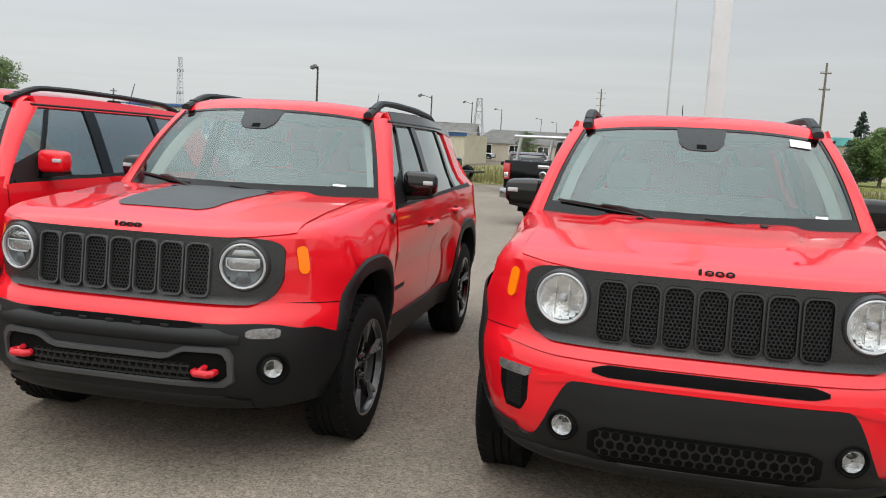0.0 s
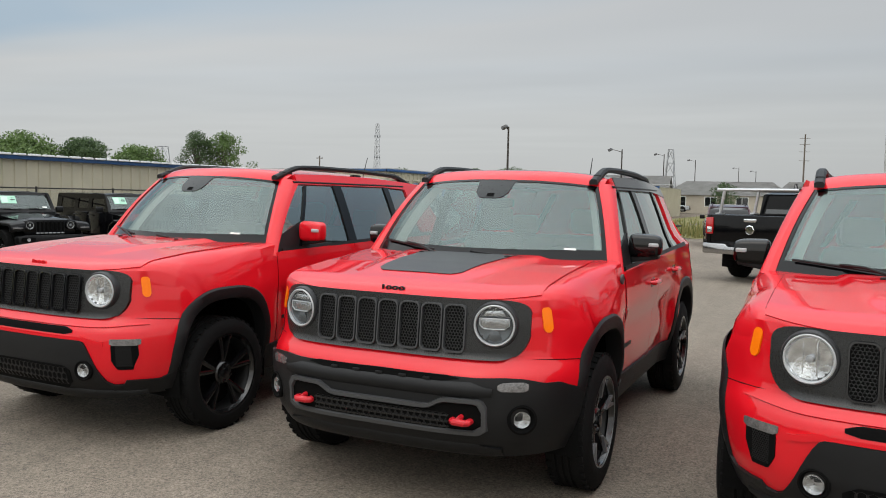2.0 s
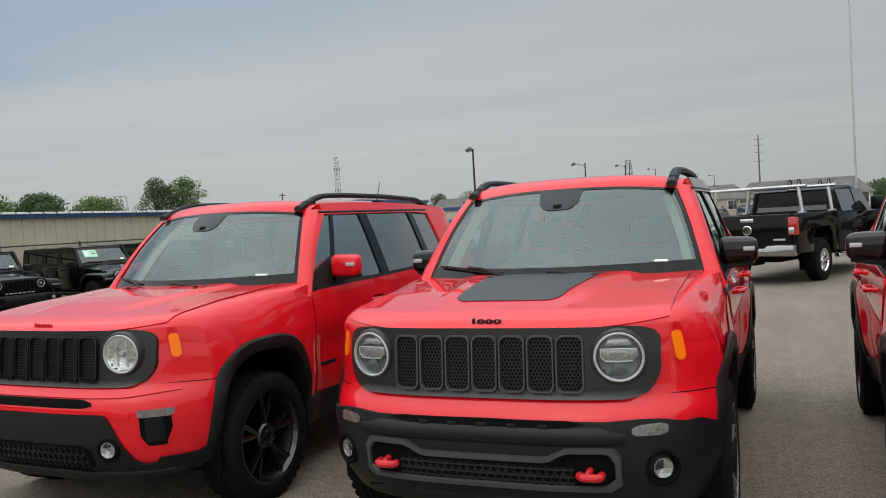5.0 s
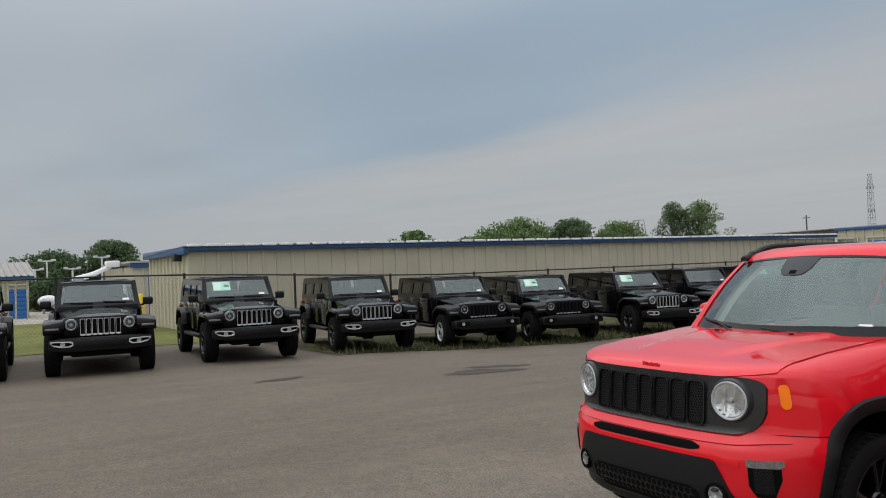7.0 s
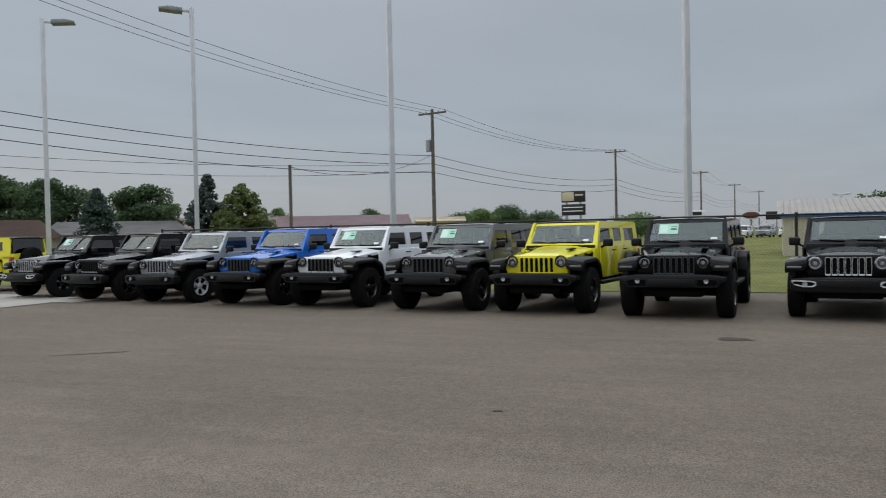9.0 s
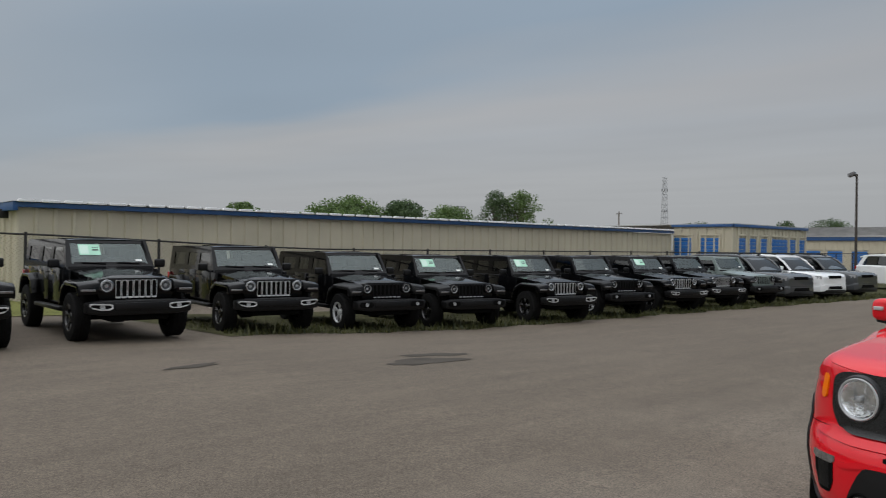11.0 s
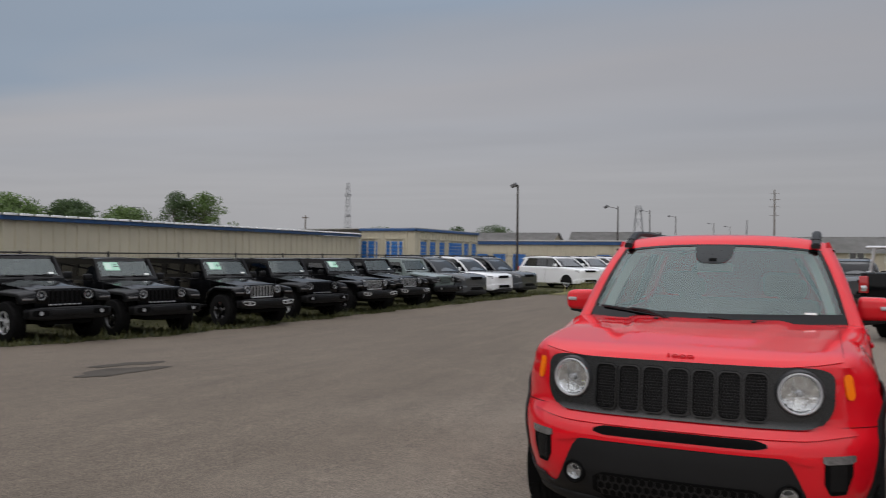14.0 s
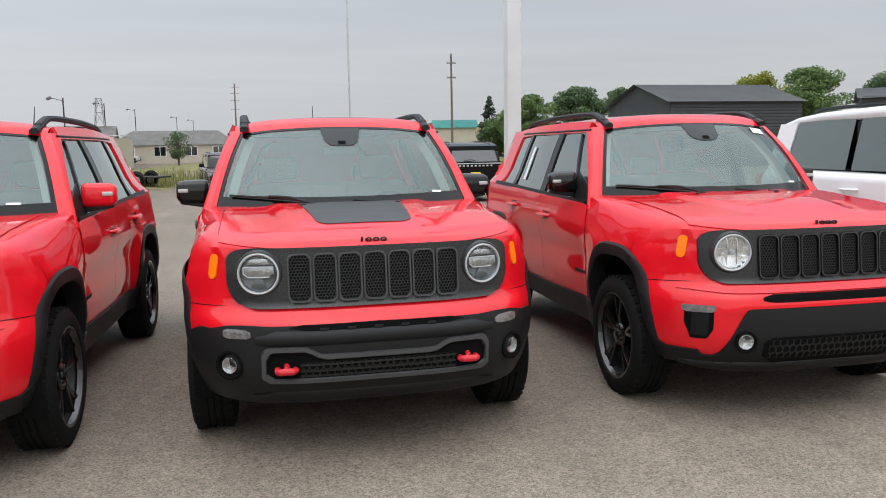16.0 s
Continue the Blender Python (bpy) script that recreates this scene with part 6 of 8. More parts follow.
        for hy in (2.40, 3.28):
            P("door_handle", tube([(s * (hw + 0.002), hy - 0.10, belt_z - 0.08), (s * (hw + 0.035), hy - 0.08, belt_z - 0.08), (s * (hw + 0.035), hy + 0.08, belt_z - 0.08), (s * (hw + 0.002), hy + 0.10, belt_z - 0.08)], 0.014, 6), paint_m)
    P("windshield", slab(lambda u, v: (u * hw * (0.83 - 0.08 * v), 1.42 + 0.66 * v - 0.04 * (1 - u * u), belt_z + 0.075 + (H * 0.935 - belt_z - 0.075) * v), -0.97, 0.97, 10, 0.02, 0.97, 4, off=0.03, th=0.006, centre=(0, 2.6, 0.9)), pane_m)
    P("rear_window", slab(lambda u, v: (u * hw * (0.80 - 0.08 * v), L - 0.02 - 0.28 * v, belt_z + 0.10 + (H * 0.92 - belt_z - 0.1) * v), -0.93, 0.93, 8, 0.05, 0.95, 3, off=0.012, th=0.006, centre=(0, 2.6, 0.9)), pane_m)
    if bright_grille:
        fr = P("grille", prism([(-0.46, hood - 0.42), (0.46, hood - 0.42), (0.56, hood - 0.14), (-0.56, hood - 0.14)], -0.05, 0.08, "y", bev=0.015), M_CHROME, "chrome grille surround")
        # solid near-black plate, painted shade behind the grille bars
        part("grille_mesh", prism([(-0.40, hood - 0.39), (0.40, hood - 0.39), (0.49, hood - 0.17), (-0.49, hood - 0.17)], -0.06, -0.045, "y"), M_DARK, fr)
        for k in range(3):
            part("grille_bar", box(-0.43, 0.43, -0.072, -0.055, hood - 0.36 + 0.065 * k, hood - 0.34 + 0.065 * k, 0.004), M_CHROME, fr)
    for k in range(0 if bright_grille else 7):
        # slots are near-black blocks, shade put into their colour
        P("grille_slot", box((k - 3) * 0.125 - 0.05, (k - 3) * 0.125 + 0.05, -0.03, 0.06, hood - 0.22, hood - 0.11, 0.012), M_DARK)
    if rear_print:
        P("chrome_strip", box(-hw * 0.82, hw * 0.82, L - 0.02, L + 0.03, belt_z + 0.06, belt_z + 0.09, 0.006), M_ALLOY)
        P("rear_wiper", tube([(0.0, L + 0.03, belt_z + 0.16), (0.16, L + 0.0, belt_z + 0.20), (0.36, L, belt_z + 0.18)], 0.014, 6), M_FLAREBLACK)
        for k in range(9):
            P("tailgate_lettering", box((k - 4) * 0.13 - 0.03, (k - 4) * 0.13 + 0.03, L - 0.02, L + 0.035, belt_z - 0.02, belt_z + 0.03, 0.004), M_ALLOY)
        P("number_plate", box(-0.16, 0.16, L + 0.01, L + 0.035, 0.80, 0.94, 0.006), M_YPLATE, "yellow number plate")
    return car


def _arch(s, hy, hw, r):
    b = bmesh.new()
    rows = []
    for k in range(17):
        t = math.pi * k / 16
        rows.append([b.verts.new((s * (hw + o), hy + rr * math.cos(t), r + rr * math.sin(t))) for rr, o in ((r + 0.01, -0.06), (r + 0.02, 0.012), (r + 0.07, 0.012), (r + 0.08, -0.01))])
    grid_faces(b, rows)
    b2 = [b.verts.new((s * (hw + 0.004), hy + (r + 0.02) * math.cos(math.pi * k / 16), r + (r + 0.02) * math.sin(math.pi * k / 16))) for k in range(17)]
    b.faces.new(b2)
    return b


M_WINDOWDARK = mat("dark_window", (0.012, 0.014, 0.015), rough=0.06, var=0.1, coat=1.0)


def pickup(m, label):
    car = empty("pickup_truck", m, label, "truck")
    P = lambda nm, b, mt, lab="": part(nm, b, mt, car, lab)
    # tail at y = 0, nose towards +y
    hw = 1.0
    for s in (-1, 1):
        b = prism([(0.02, 0.62), (0.75, 0.62), (0.80, 0.95), (0.95, 1.10), (1.55, 1.10), (1.70, 0.95), (1.75, 0.58), (2.0, 0.58), (2.0, 1.40), (0.02, 1.40)], hw - 0.10, hw, "x", bev=0.02)
        for v in b.verts:
            v.co.x *= s
        P("bed_side", b, M_BLACKPAINT)
        P("tail_lamp", box(s * 0.915 - 0.09, s * 0.915 + 0.09, -0.03, 0.10, 0.98, 1.34, 0.03), M_REDLENS, "red tail lamp")
        P("lamp_inset", box(s * 0.90 - 0.055, s * 0.90 + 0.055, -0.042, -0.02, 1.02, 1.14, 0.01), M_LAMPWHITE)
        P("mud_flap", box(s * 0.85 - 0.13, s * 0.85 + 0.13, 0.66, 0.70, 0.25, 0.62, 0.01), M_DARK)
        b = prism([(2.02, 0.55), (4.25, 0.55), (4.25, 1.28), (4.2, 1.36), (2.02, 1.36)], hw - 0.12, hw, "x", bev=0.03)
        for v in b.verts:
            v.co.x *= s
        P("cab_side", b, M_BLACKPAINT)
        for y0, y1 in ((2.25, 3.05), (3.12, 3.98)):
            P("side_window", slab(lambda u, v: (s * (hw - 0.02 - 0.30 * (v - 1.36)), y0 + (y1 - y0) * u + (0.0 if y0 < 3 else -0.38 * u * (v - 1.36) / 0.5), v), 0, 1, 4, 1.37, 1.84, 3, off=0.02, th=0.006, centre=(0, 3, 1)), M_WINDOWDARK)
            P("door_handle", tube([(s * hw, y0 + 0.1, 1.2), (s * (hw + 0.035), y0 + 0.13, 1.2), (s * (hw + 0.035), y0 + 0.28, 1.2), (s * hw, y0 + 0.31, 1.2)], 0.015, 6), M_BLACKPAINT)
        P("mirror", box(s * 1.16 - 0.12, s * 1.16 + 0.12, 3.72, 3.84, 1.36, 1.66, 0.04), M_BLACKPAINT)
        P("step", box(s * 0.95 - 0.06, s * 0.95 + 0.06, 2.0, 4.2, 0.42, 0.50, 0.02), M_CHROME)
        b = prism([(4.2, 0.58), (4.42, 0.62), (4.50, 0.98), (4.65, 1.12), (5.20, 1.12), (5.35, 0.98), (5.42, 0.60), (5.95, 0.60), (5.98, 1.20), (5.6, 1.34), (4.2, 1.38)], hw - 0.12, hw, "x", bev=0.03)
        for v in b.verts:
            v.co.x *= s
        P("front_fender", b, M_BLACKPAINT)
        for y in (1.25, 4.92):
            wheel(car, s * 0.86, y, s, "alloy", 0.415, 0.27, 0.235, 8, M_CHROME, None, 28)
    b = box(-0.88, 0.88, 0.0, 0.08, 0.74, 1.40, 0.025)
    t = P("tailgate", b, M_BLACKPAINT)
    part("tailgate_handle", box(-0.14, 0.14, -0.02, 0.01, 1.26, 1.33, 0.01), M_CHROME, t)
    part("round_emblem", lathe([(0.10, 0.0), (0.10, -0.02), (0.085, -0.03), (0.003, -0.03)], 8, "y", cap=False), M_CHROME, t, "silver shield emblem", Matrix.Translation((0, 0, 1.10)))
    part("model_mark", box(0.52, 0.76, -0.012, 0.01, 0.88, 0.92, 0.004), M_ALLOY, t)
    b = prism([(-0.98, 0.58), (0.98, 0.58), (0.98, 0.80), (0.45, 0.80), (0.40, 0.74), (-0.40, 0.74), (-0.45, 0.80), (-0.98, 0.80)], -0.16, 0.06, "y", bev=0.03)
    P("rear_bumper", b, M_DULLCHROME, "chrome rear bumper")
    P("hitch", box(-0.20, 0.20, -0.10, 0.30, 0.40, 0.58, 0.02), M_DARK)
    P("chassis", box(-0.60, 0.60, 0.1, 5.7, 0.45, 0.70, 0.03), M_DARK)
    P("bed_floor", box(-0.90, 0.90, 0.06, 2.0, 0.78, 0.84), M_DARK)
    P("front_wall", box(-0.95, 0.95, 1.94, 2.0, 0.6, 1.40), M_BLACKPAINT)
    P("cab", loft([(2.05, 0.90, 1.30, 1.40, 0.03), (2.12, 0.86, 1.30, 1.86, 0.06), (2.35, 0.80, 1.30, 1.93, 0.08), (3.2, 0.80, 1.30, 1.955, 0.08), (3.62, 0.78, 1.30, 1.90, 0.08), (4.25, 0.86, 1.28, 1.36, 0.03)]), M_BLACKPAINT)
    P("rear_window", slab(lambda u, v: (u * (0.80 - 0.08 * v), 2.06 + 0.12 * v, 1.42 + 0.42 * v), -0.95, 0.95, 6, 0.0, 1.0, 3, off=0.02, th=0.006, centre=(0, 3, 1.2)), M_WINDOWDARK)
    P("brake_lamp", box(-0.14, 0.14, 2.16, 2.22, 1.88, 1.92, 0.01), M_PAPER)
    P("hood", loft([(4.1, 0.90, 1.20, 1.40, 0.05), (5.2, 0.92, 1.15, 1.38, 0.08), (5.98, 0.85, 1.00, 1.22, 0.08)]), M_BLACKPAINT)
    for y in (0.42, 1.88):
        b = bmesh.new()
        for s in (-1, 1):
            tube([(s * 0.93, y, 1.41), (s * 0.86, y + 0.02, 1.91)], 0.035, 8, b)
            box(s * 0.93 - 0.05, s * 0.93 + 0.05, y - 0.11, y + 0.11, 1.395, 1.43, 0.008, b)
        tube([(-1.02, y + 0.02, 1.93), (1.02, y + 0.02, 1.93)], 0.033, 8, b)
        P("ladder_rack", b, M_ALLOY, "bright aluminium ladder rack")
        for dx in (0.70, 0.88):
            P("rack_stop", tube([(dx - 0.04, y + 0.02, 1.95), (dx - 0.015, y + 0.02, 2.06), (dx + 0.015, y + 0.02, 2.06), (dx + 0.04, y + 0.02, 1.95)], 0.012, 6), M_FLAREBLACK)
    return car
# ---- ground ----
def gz(x, y):
    """The lot falls gently away towards the storage sheds."""
    return -0.02 - 0.03 * smooth01((x + 6) / 2) - 0.31 * smooth01(y / 11) * smooth01((-x - 5) / 8) - 0.21 * smooth01((y - 5) / 9) * smooth01((x + 9) / 6) * smooth01((80 - y) / 30)


def sheet(name, xs, ys, lift, material, label, inside=None, category="ground", kind="structure"):
    b = bmesh.new()
    rows = [[b.verts.new((x, y, gz(x, y) + lift)) for y in ys] for x in xs]
    for p, q in zip(rows, rows[1:]):
        for i in range(len(p) - 1):
            c = (p[i].co + q[i + 1].co) / 2
            if inside is None or inside(c.x, c.y):
                b.faces.new([p[i], p[i + 1], q[i + 1], q[i]])
    for v in [v for v in b.verts if not v.link_faces]:
        b.verts.remove(v)
    return tagged(finish(name, b, material), label, category, kind=kind)


def steps(a, b, n):
    return [a + (b - a) * k / n for k in range(n + 1)]


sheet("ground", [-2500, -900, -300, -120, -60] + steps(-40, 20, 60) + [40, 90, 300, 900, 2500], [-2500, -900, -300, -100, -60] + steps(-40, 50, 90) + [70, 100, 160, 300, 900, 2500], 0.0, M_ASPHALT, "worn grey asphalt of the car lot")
edge_x = lambda y: -15.0 + 0.085 * (y - 5) + 0.10 * math.sin(y * 2.1) + 0.06 * math.sin(y * 5.3)
# verge colour includes the shade that the parked cars give
sheet("weed_strip", steps(-20.6, -11.5, 91), steps(3.7, 60, 280), 0.010, M_SOIL, "weedy verge with the shade of the parked cars in its colour", lambda x, y: x < edge_x(y) and (y > 4.2 or x < -14.2 - (4.2 - y)), "grass")
sheet("lawn", [-400, -200, -100, -70, -60] + steps(-52, -20.7, 40), steps(-60, 4, 40), 0.014, M_GRASS, "mown grass beyond the fence", lambda x, y: -38 < x < -20.5 or x < -60 or (x > -59 and y < -1.2), "grass")
sheet("gravel_yard", steps(-60, -38, 20), steps(-1.6, 60, 40), 0.012, M_GRAVEL, "pale gravel yard by the sheds", None, "gravel")
sheet("back_verge", steps(-40, 25, 40), steps(33, 108, 50), 0.016, M_WEEDS, "rough dry grass behind the lot", lambda x, y: x > -13 and y > 36 + 0.2 * x and not (2.0 < x < 4.5 and y < 50), "grass")
sheet("far_lawn", steps(10, 120, 20), steps(45, 110, 20), 0.020, M_GRASS, "green grass towards the barn", None, "grass")
sheet("concrete_apron", steps(-22, -6, 32), steps(-60, -20.6, 60), 0.013, M_CONCRETE, "pale concrete apron", lambda x, y: y < -20.9 - 0.26 * (x + 15.4) and x > -17.6 - 0.3 * (-25 - y if y > -25 else 0) and x > -19, "concrete")


def blot(x, y, rx, ry, turn, material, label, seed):
    """An irregular stain on the asphalt."""
    rng = random.Random(seed)
    b = bmesh.new()
    n = 26
    ph = [rng.uniform(0, 6.28) for _ in range(4)]
    vs = []
    for k in range(n):
        t = 2 * math.pi * k / n
        r = 1 + 0.22 * math.sin(2 * t + ph[0]) + 0.16 * math.sin(3 * t + ph[1]) + 0.12 * math.sin(5 * t + ph[2]) + 0.08 * math.sin(9 * t + ph[3])
        px, py = r * rx * math.cos(t), r * ry * math.sin(t)
        c, s = math.cos(radians(turn)), math.sin(radians(turn))
        qx, qy = x + px * c - py * s, y + px * s + py * c
        vs.append(b.verts.new((qx, qy, gz(qx, qy) + 0.006)))
    b.faces.new(vs)
    return tagged(finish("stain", b, material), label, "stain", kind="structure")


blot(-10.3, 4.2, 0.28, 0.80, 8, M_STAIN, "dark oil stain on the asphalt", 1)
blot(-10.9, 5.0, 0.22, 0.55, -6, M_STAIN, "dark oil stain on the asphalt", 2)
blot(-12.3, -5.0, 0.14, 0.26, 0, M_STAIN, "dark oil stain on the asphalt", 3)
blot(-11.6, 1.2, 0.10, 0.5, 12, M_STAIN, "dark oil stain on the asphalt", 4)
blot(-7.11, -6.66, 0.03, 0.04, 0, M_STAIN, "dark spot on the asphalt", 5)


def tar_line(pts, w, seed):
    rng = random.Random(seed)
    b = bmesh.new()
    rows = []
    for i in range(len(pts) - 1):
        for k in range(8):
            t = k / 8
            x, y = pts[i][0] * (1 - t) + pts[i + 1][0] * t + rng.uniform(-0.03, 0.03), pts[i][1] * (1 - t) + pts[i + 1][1] * t + rng.uniform(-0.03, 0.03)
            ww = w * rng.uniform(0.5, 1.2)
            rows.append([b.verts.new((x - ww, y - ww * 0.3, gz(x, y) + 0.005)), b.verts.new((x + ww, y + ww * 0.3, gz(x, y) + 0.005))])
    grid_faces(b, rows)
    return tagged(finish("crack", b, M_STAIN), "dark crack filled with tar", "crack", kind="structure")


tar_line([(-8.5, -13.5), (-9.2, -12.6)], 0.025, 3)

# ---- the red row ----
compact_suv(pose(-2.495, -0.065, 0, 0, 0, -2.41), False, M_RED, M_RED, "red compact suv with red mirrors and black wheels", M_RED, M_GLOSSBLACK)
compact_suv(pose(0, 0, 0), True, M_MIRRORBLACK, M_PLASTIC, "red compact suv with black hood decal and red tow hooks", M_BLACKPAINT, M_TRIM)
compact_suv(pose(2.471, -0.093, 0, 0, 0, -1.37), False, M_MIRRORBLACK, M_PLASTIC, "red compact suv with black mirrors and black wheels", M_RED, M_GLOSSBLACK, True)
wagon(pose(5.40, -1.0, -0.02, 0, 0, -2), M_WHITE, 4.83, 1.90, 1.80, "white suv with dark windows beside the red cars", "suv", rim_m=M_RIMBLACK, belt_k=0.64, eave=0.935, pane_m=M_SUVGLASS, slant=0.13)

# ---- off-road suvs along the fence ----
def stand(x, y, turn):
    return pose(x, y, gz(x - 1.5, y), 0, 0, turn)


shown = off_road_suv(stand(-15.03, -3.39, 84.0), ("black", "chrome", "two-tone"), False, "black off-road suv with chrome grille bars")
shown = off_road_suv(stand(-14.74, -6.07, 87.6), ("black", "rugged", "black"), False, "black off-road suv with winged bumper and wide tyres")
LATER_W0 = shown
shown = off_road_suv(stand(-15.04, 7.55, 78.5), ("black", "plain", "silver"), False, "black off-road suv with silver wheels")
shown = off_road_suv(stand(-15.12, -8.58, 84.3), ("yellow", "rugged", "black"), False, "bright yellow off-road suv with black bumper")
shown = off_road_suv(stand(-15.14, -10.79, 84.7), ("grey", "rugged", "black"), False, "dark grey off-road suv with price sheet in windshield")
LATER_GRAY = shown
shown = off_road_suv(stand(-15.42, -13.40, 83.5), ("white", "rugged", "black"), False, "white off-road suv with black flares and bumper")
LATER_WHITE = shown
shown = off_road_suv(stand(-15.61, -15.64, 81.9), ("blue", "rugged", "black"), False, "blue off-road suv with black flares and bumper")
shown = off_road_suv(stand(-15.80, -18.15, 82.0), ("silver", "plain", "silver"), False, "silver off-road suv with silver wheels")
shown = off_road_suv(stand(-14.80, -0.96, 82.3), ("black", "chrome", "two-tone"), False, "black off-road suv with chrome grille bars")
shown = off_road_suv(stand(-14.85, 1.89, 84.3), ("black", "chrome", "two-tone"), True, "black off-road suv with chrome grille and green price sheet")
shown = off_road_suv(stand(-15.36, 4.89, 79.8), ("black", "chrome", "two-tone"), False, "black off-road suv with chrome grille bars")
shown = off_road_suv(stand(-14.81, 9.99, 76.0), ("black", "plain", "black"), False, "black off-road suv with black wheels and price sheet")
LATER_W5 = shown
shown = off_road_suv(stand(-14.29, 13.00, 76.0), ("black", "chrome", "two-tone"), True, "black off-road suv with chrome grille and green price sheet")
shown = off_road_suv(stand(-14.26, 15.84, 76.0), ("black", "plain", "silver"), False, "black off-road suv with silver wheels")
shown = off_road_suv(stand(-16.05, -20.54, 79.5), ("black", "plain", "black"), False, "black off-road suv with black wheels")
shown = off_road_suv(stand(-16.62, -23.45, 81.5), ("black", "chrome", "two-tone"), True, "black off-road suv with chrome grille and green price sheet")
off_road_suv(stand(-14.1, 18.75, 77.0), ("black", "chrome", "two-tone"), True, "black off-road suv with chrome grille bars")
off_road_suv(stand(-14.1, 21.40, 77.0), ("black", "chrome", "two-tone"), False, "black off-road suv with chrome grille bars")
off_road_suv(stand(-13.9, 24.1, 78.0), ("sage", "plain", "silver"), False, "sage grey off-road suv with silver wheels")
off_road_suv(pose(-18.87, -30.87, gz(-18.9, -29), 0, 0, 6.7), ("yellow", "chrome", "black"), False, "bright yellow off-road suv with black wheels and spare wheel", "off-road suvs parked along the fence")
for late in (LATER_W0, LATER_GRAY, LATER_WHITE, LATER_W5):
    off_sticker(late, 0.0 if late is LATER_W5 else 0.03)
far_row = "wagons at the end of the fence row"
wagon(stand(-13.7, 27.0, 79), M_SLATE, 4.9, 1.97, 1.78, "slate grey suv with black bumper", group=far_row)
wagon(stand(-13.5, 29.9, 79), M_WHITE, 4.9, 1.97, 1.78, "white suv with black lower trim", group=far_row, eave=0.92)
wagon(stand(-13.2, 32.8, 79), M_SLATE, 4.9, 1.97, 1.78, "slate grey suv with black bumper", group=far_row)
wagon(stand(-12.0, 40.5, 60), M_WHITE, 4.95, 1.98, 1.82, "white long suv with dark windows", group=far_row, belt_k=0.645, eave=0.925)
wagon(stand(-11.2, 44.0, 62), M_WHITE, 4.95, 1.98, 1.82, "white long suv with dark windows", group=far_row, belt_k=0.645, eave=0.925)
wagon(stand(-10.4, 47.5, 64), M_WHITE, 4.95, 1.98, 1.82, "white long suv with dark windows", group=far_row, belt_k=0.645, eave=0.925)
wagon(stand(-8.6, 51.0, 72), M_SLATE, 4.9, 1.97, 1.78, "dark grey suv among white ones", group=far_row)

# ---- vehicles behind the red row ----
pickup(pose(0.46, 15.35, gz(0.6, 16), 0, 0, -24) @ Matrix.Scale(1.065, 4), "black pickup truck with chrome bumper and ladder rack")
wagon(pose(6.3, 21.0, gz(6, 21), 0, 0, 182) @ Matrix.Translation((0, -5.2, 0)), M_BLACKPAINT, 5.2, 2.04, 1.90, "black full-size suv seen from behind", rear_print=True)
wagon(pose(-1.35, 29.2, gz(-1, 30), 0, 0, 8), M_MAROON, 4.7, 1.86, 1.68, "dark maroon suv with chrome grille parked nose out", bright_grille=True)
wagon(pose(1.0, 31.5, gz(1, 32), 0, 0, 12), M_SLATE, 4.9, 1.95, 1.80, "dark grey suv parked behind the pickup")
wagon(pose(-16, 118, 0, 0, 0, 90), M_SILVER, 4.5, 1.8, 1.5, "pale car parked by the far houses")


# ---- fence ----
FENCE_X, FENCE_TOP = -20.7, 1.80
fence = empty("chain_link_fence", pose(0, 0, 0), "black chain-link fence with round posts", "fence")
for y in [-62 + 3.05 * k for k in range(13, 42)]:
    z = gz(FENCE_X, y)
    part("post", tube([(FENCE_X, y, z - 0.1), (FENCE_X, y, z + FENCE_TOP + 0.05)], 0.035, 8), M_FENCE, fence)
part("top_rail", tube([(FENCE_X, y, gz(FENCE_X, y) + FENCE_TOP) for y in steps(-22.35, 63, 45)], 0.024, 6), M_FENCE, fence)
wires, faces = [], []
for k in range(int(85.3 / 0.10)):
    y0 = -22.35 + 0.10 * k
    for j in range(34):
        z = gz(FENCE_X, y0) + 0.03 + j * 0.052
        a, c = (y0, y0 + 0.10) if j % 2 == 0 else (y0 + 0.10, y0)
        for p, q in (((a, z), (c, z + 0.052)),):
            n = len(wires)
            wires += [(FENCE_X, p[0] - 0.0035, p[1]), (FENCE_X, p[0] + 0.0035, p[1]), (FENCE_X, q[0] + 0.0035, q[1]), (FENCE_X, q[0] - 0.0035, q[1])]
            faces.append((n, n + 1, n + 2, n + 3))
me = bpy.data.meshes.new("wire_mesh")
me.from_pydata(wires, [], faces)
me.materials.append(M_FENCE)
wm = new("wire_mesh", me)
wm.parent = fence
tagged(wm, "black woven fence wire", kind="stuff")


# ---- storage sheds ----
def ribbed(x0, y0, x1, y1, z0, z1, pitch=0.52, th=0.12):
    """A wall of ribbed metal from one corner to the next, ribs outward on its right-hand side."""
    d = Vector((x1 - x0, y1 - y0, 0))
    n = max(int(d.length / pitch), 1)
    e = d.normalized()
    o = Vector((e.y, -e.x, 0))
    b = bmesh.new()
    line = []
    for k in range(n):
        for t, h in ((0.0, 0.0), (0.74, 0.0), (0.78, 0.06), (0.94, 0.06)):
            line.append(Vector((x0, y0, 0)) + d * ((k + t) / n) + o * h)
    line.append(Vector((x1, y1, 0)))
    rows = [[b.verts.new((p.x, p.y, z0)) for p in line], [b.verts.new((p.x, p.y, z1)) for p in line], [b.verts.new((p.x - o.x * th, p.y - o.y * th, z1)) for p in line], [b.verts.new((p.x - o.x * th, p.y - o.y * th, z0)) for p in line]]
    grid_faces(b, rows)
    return b


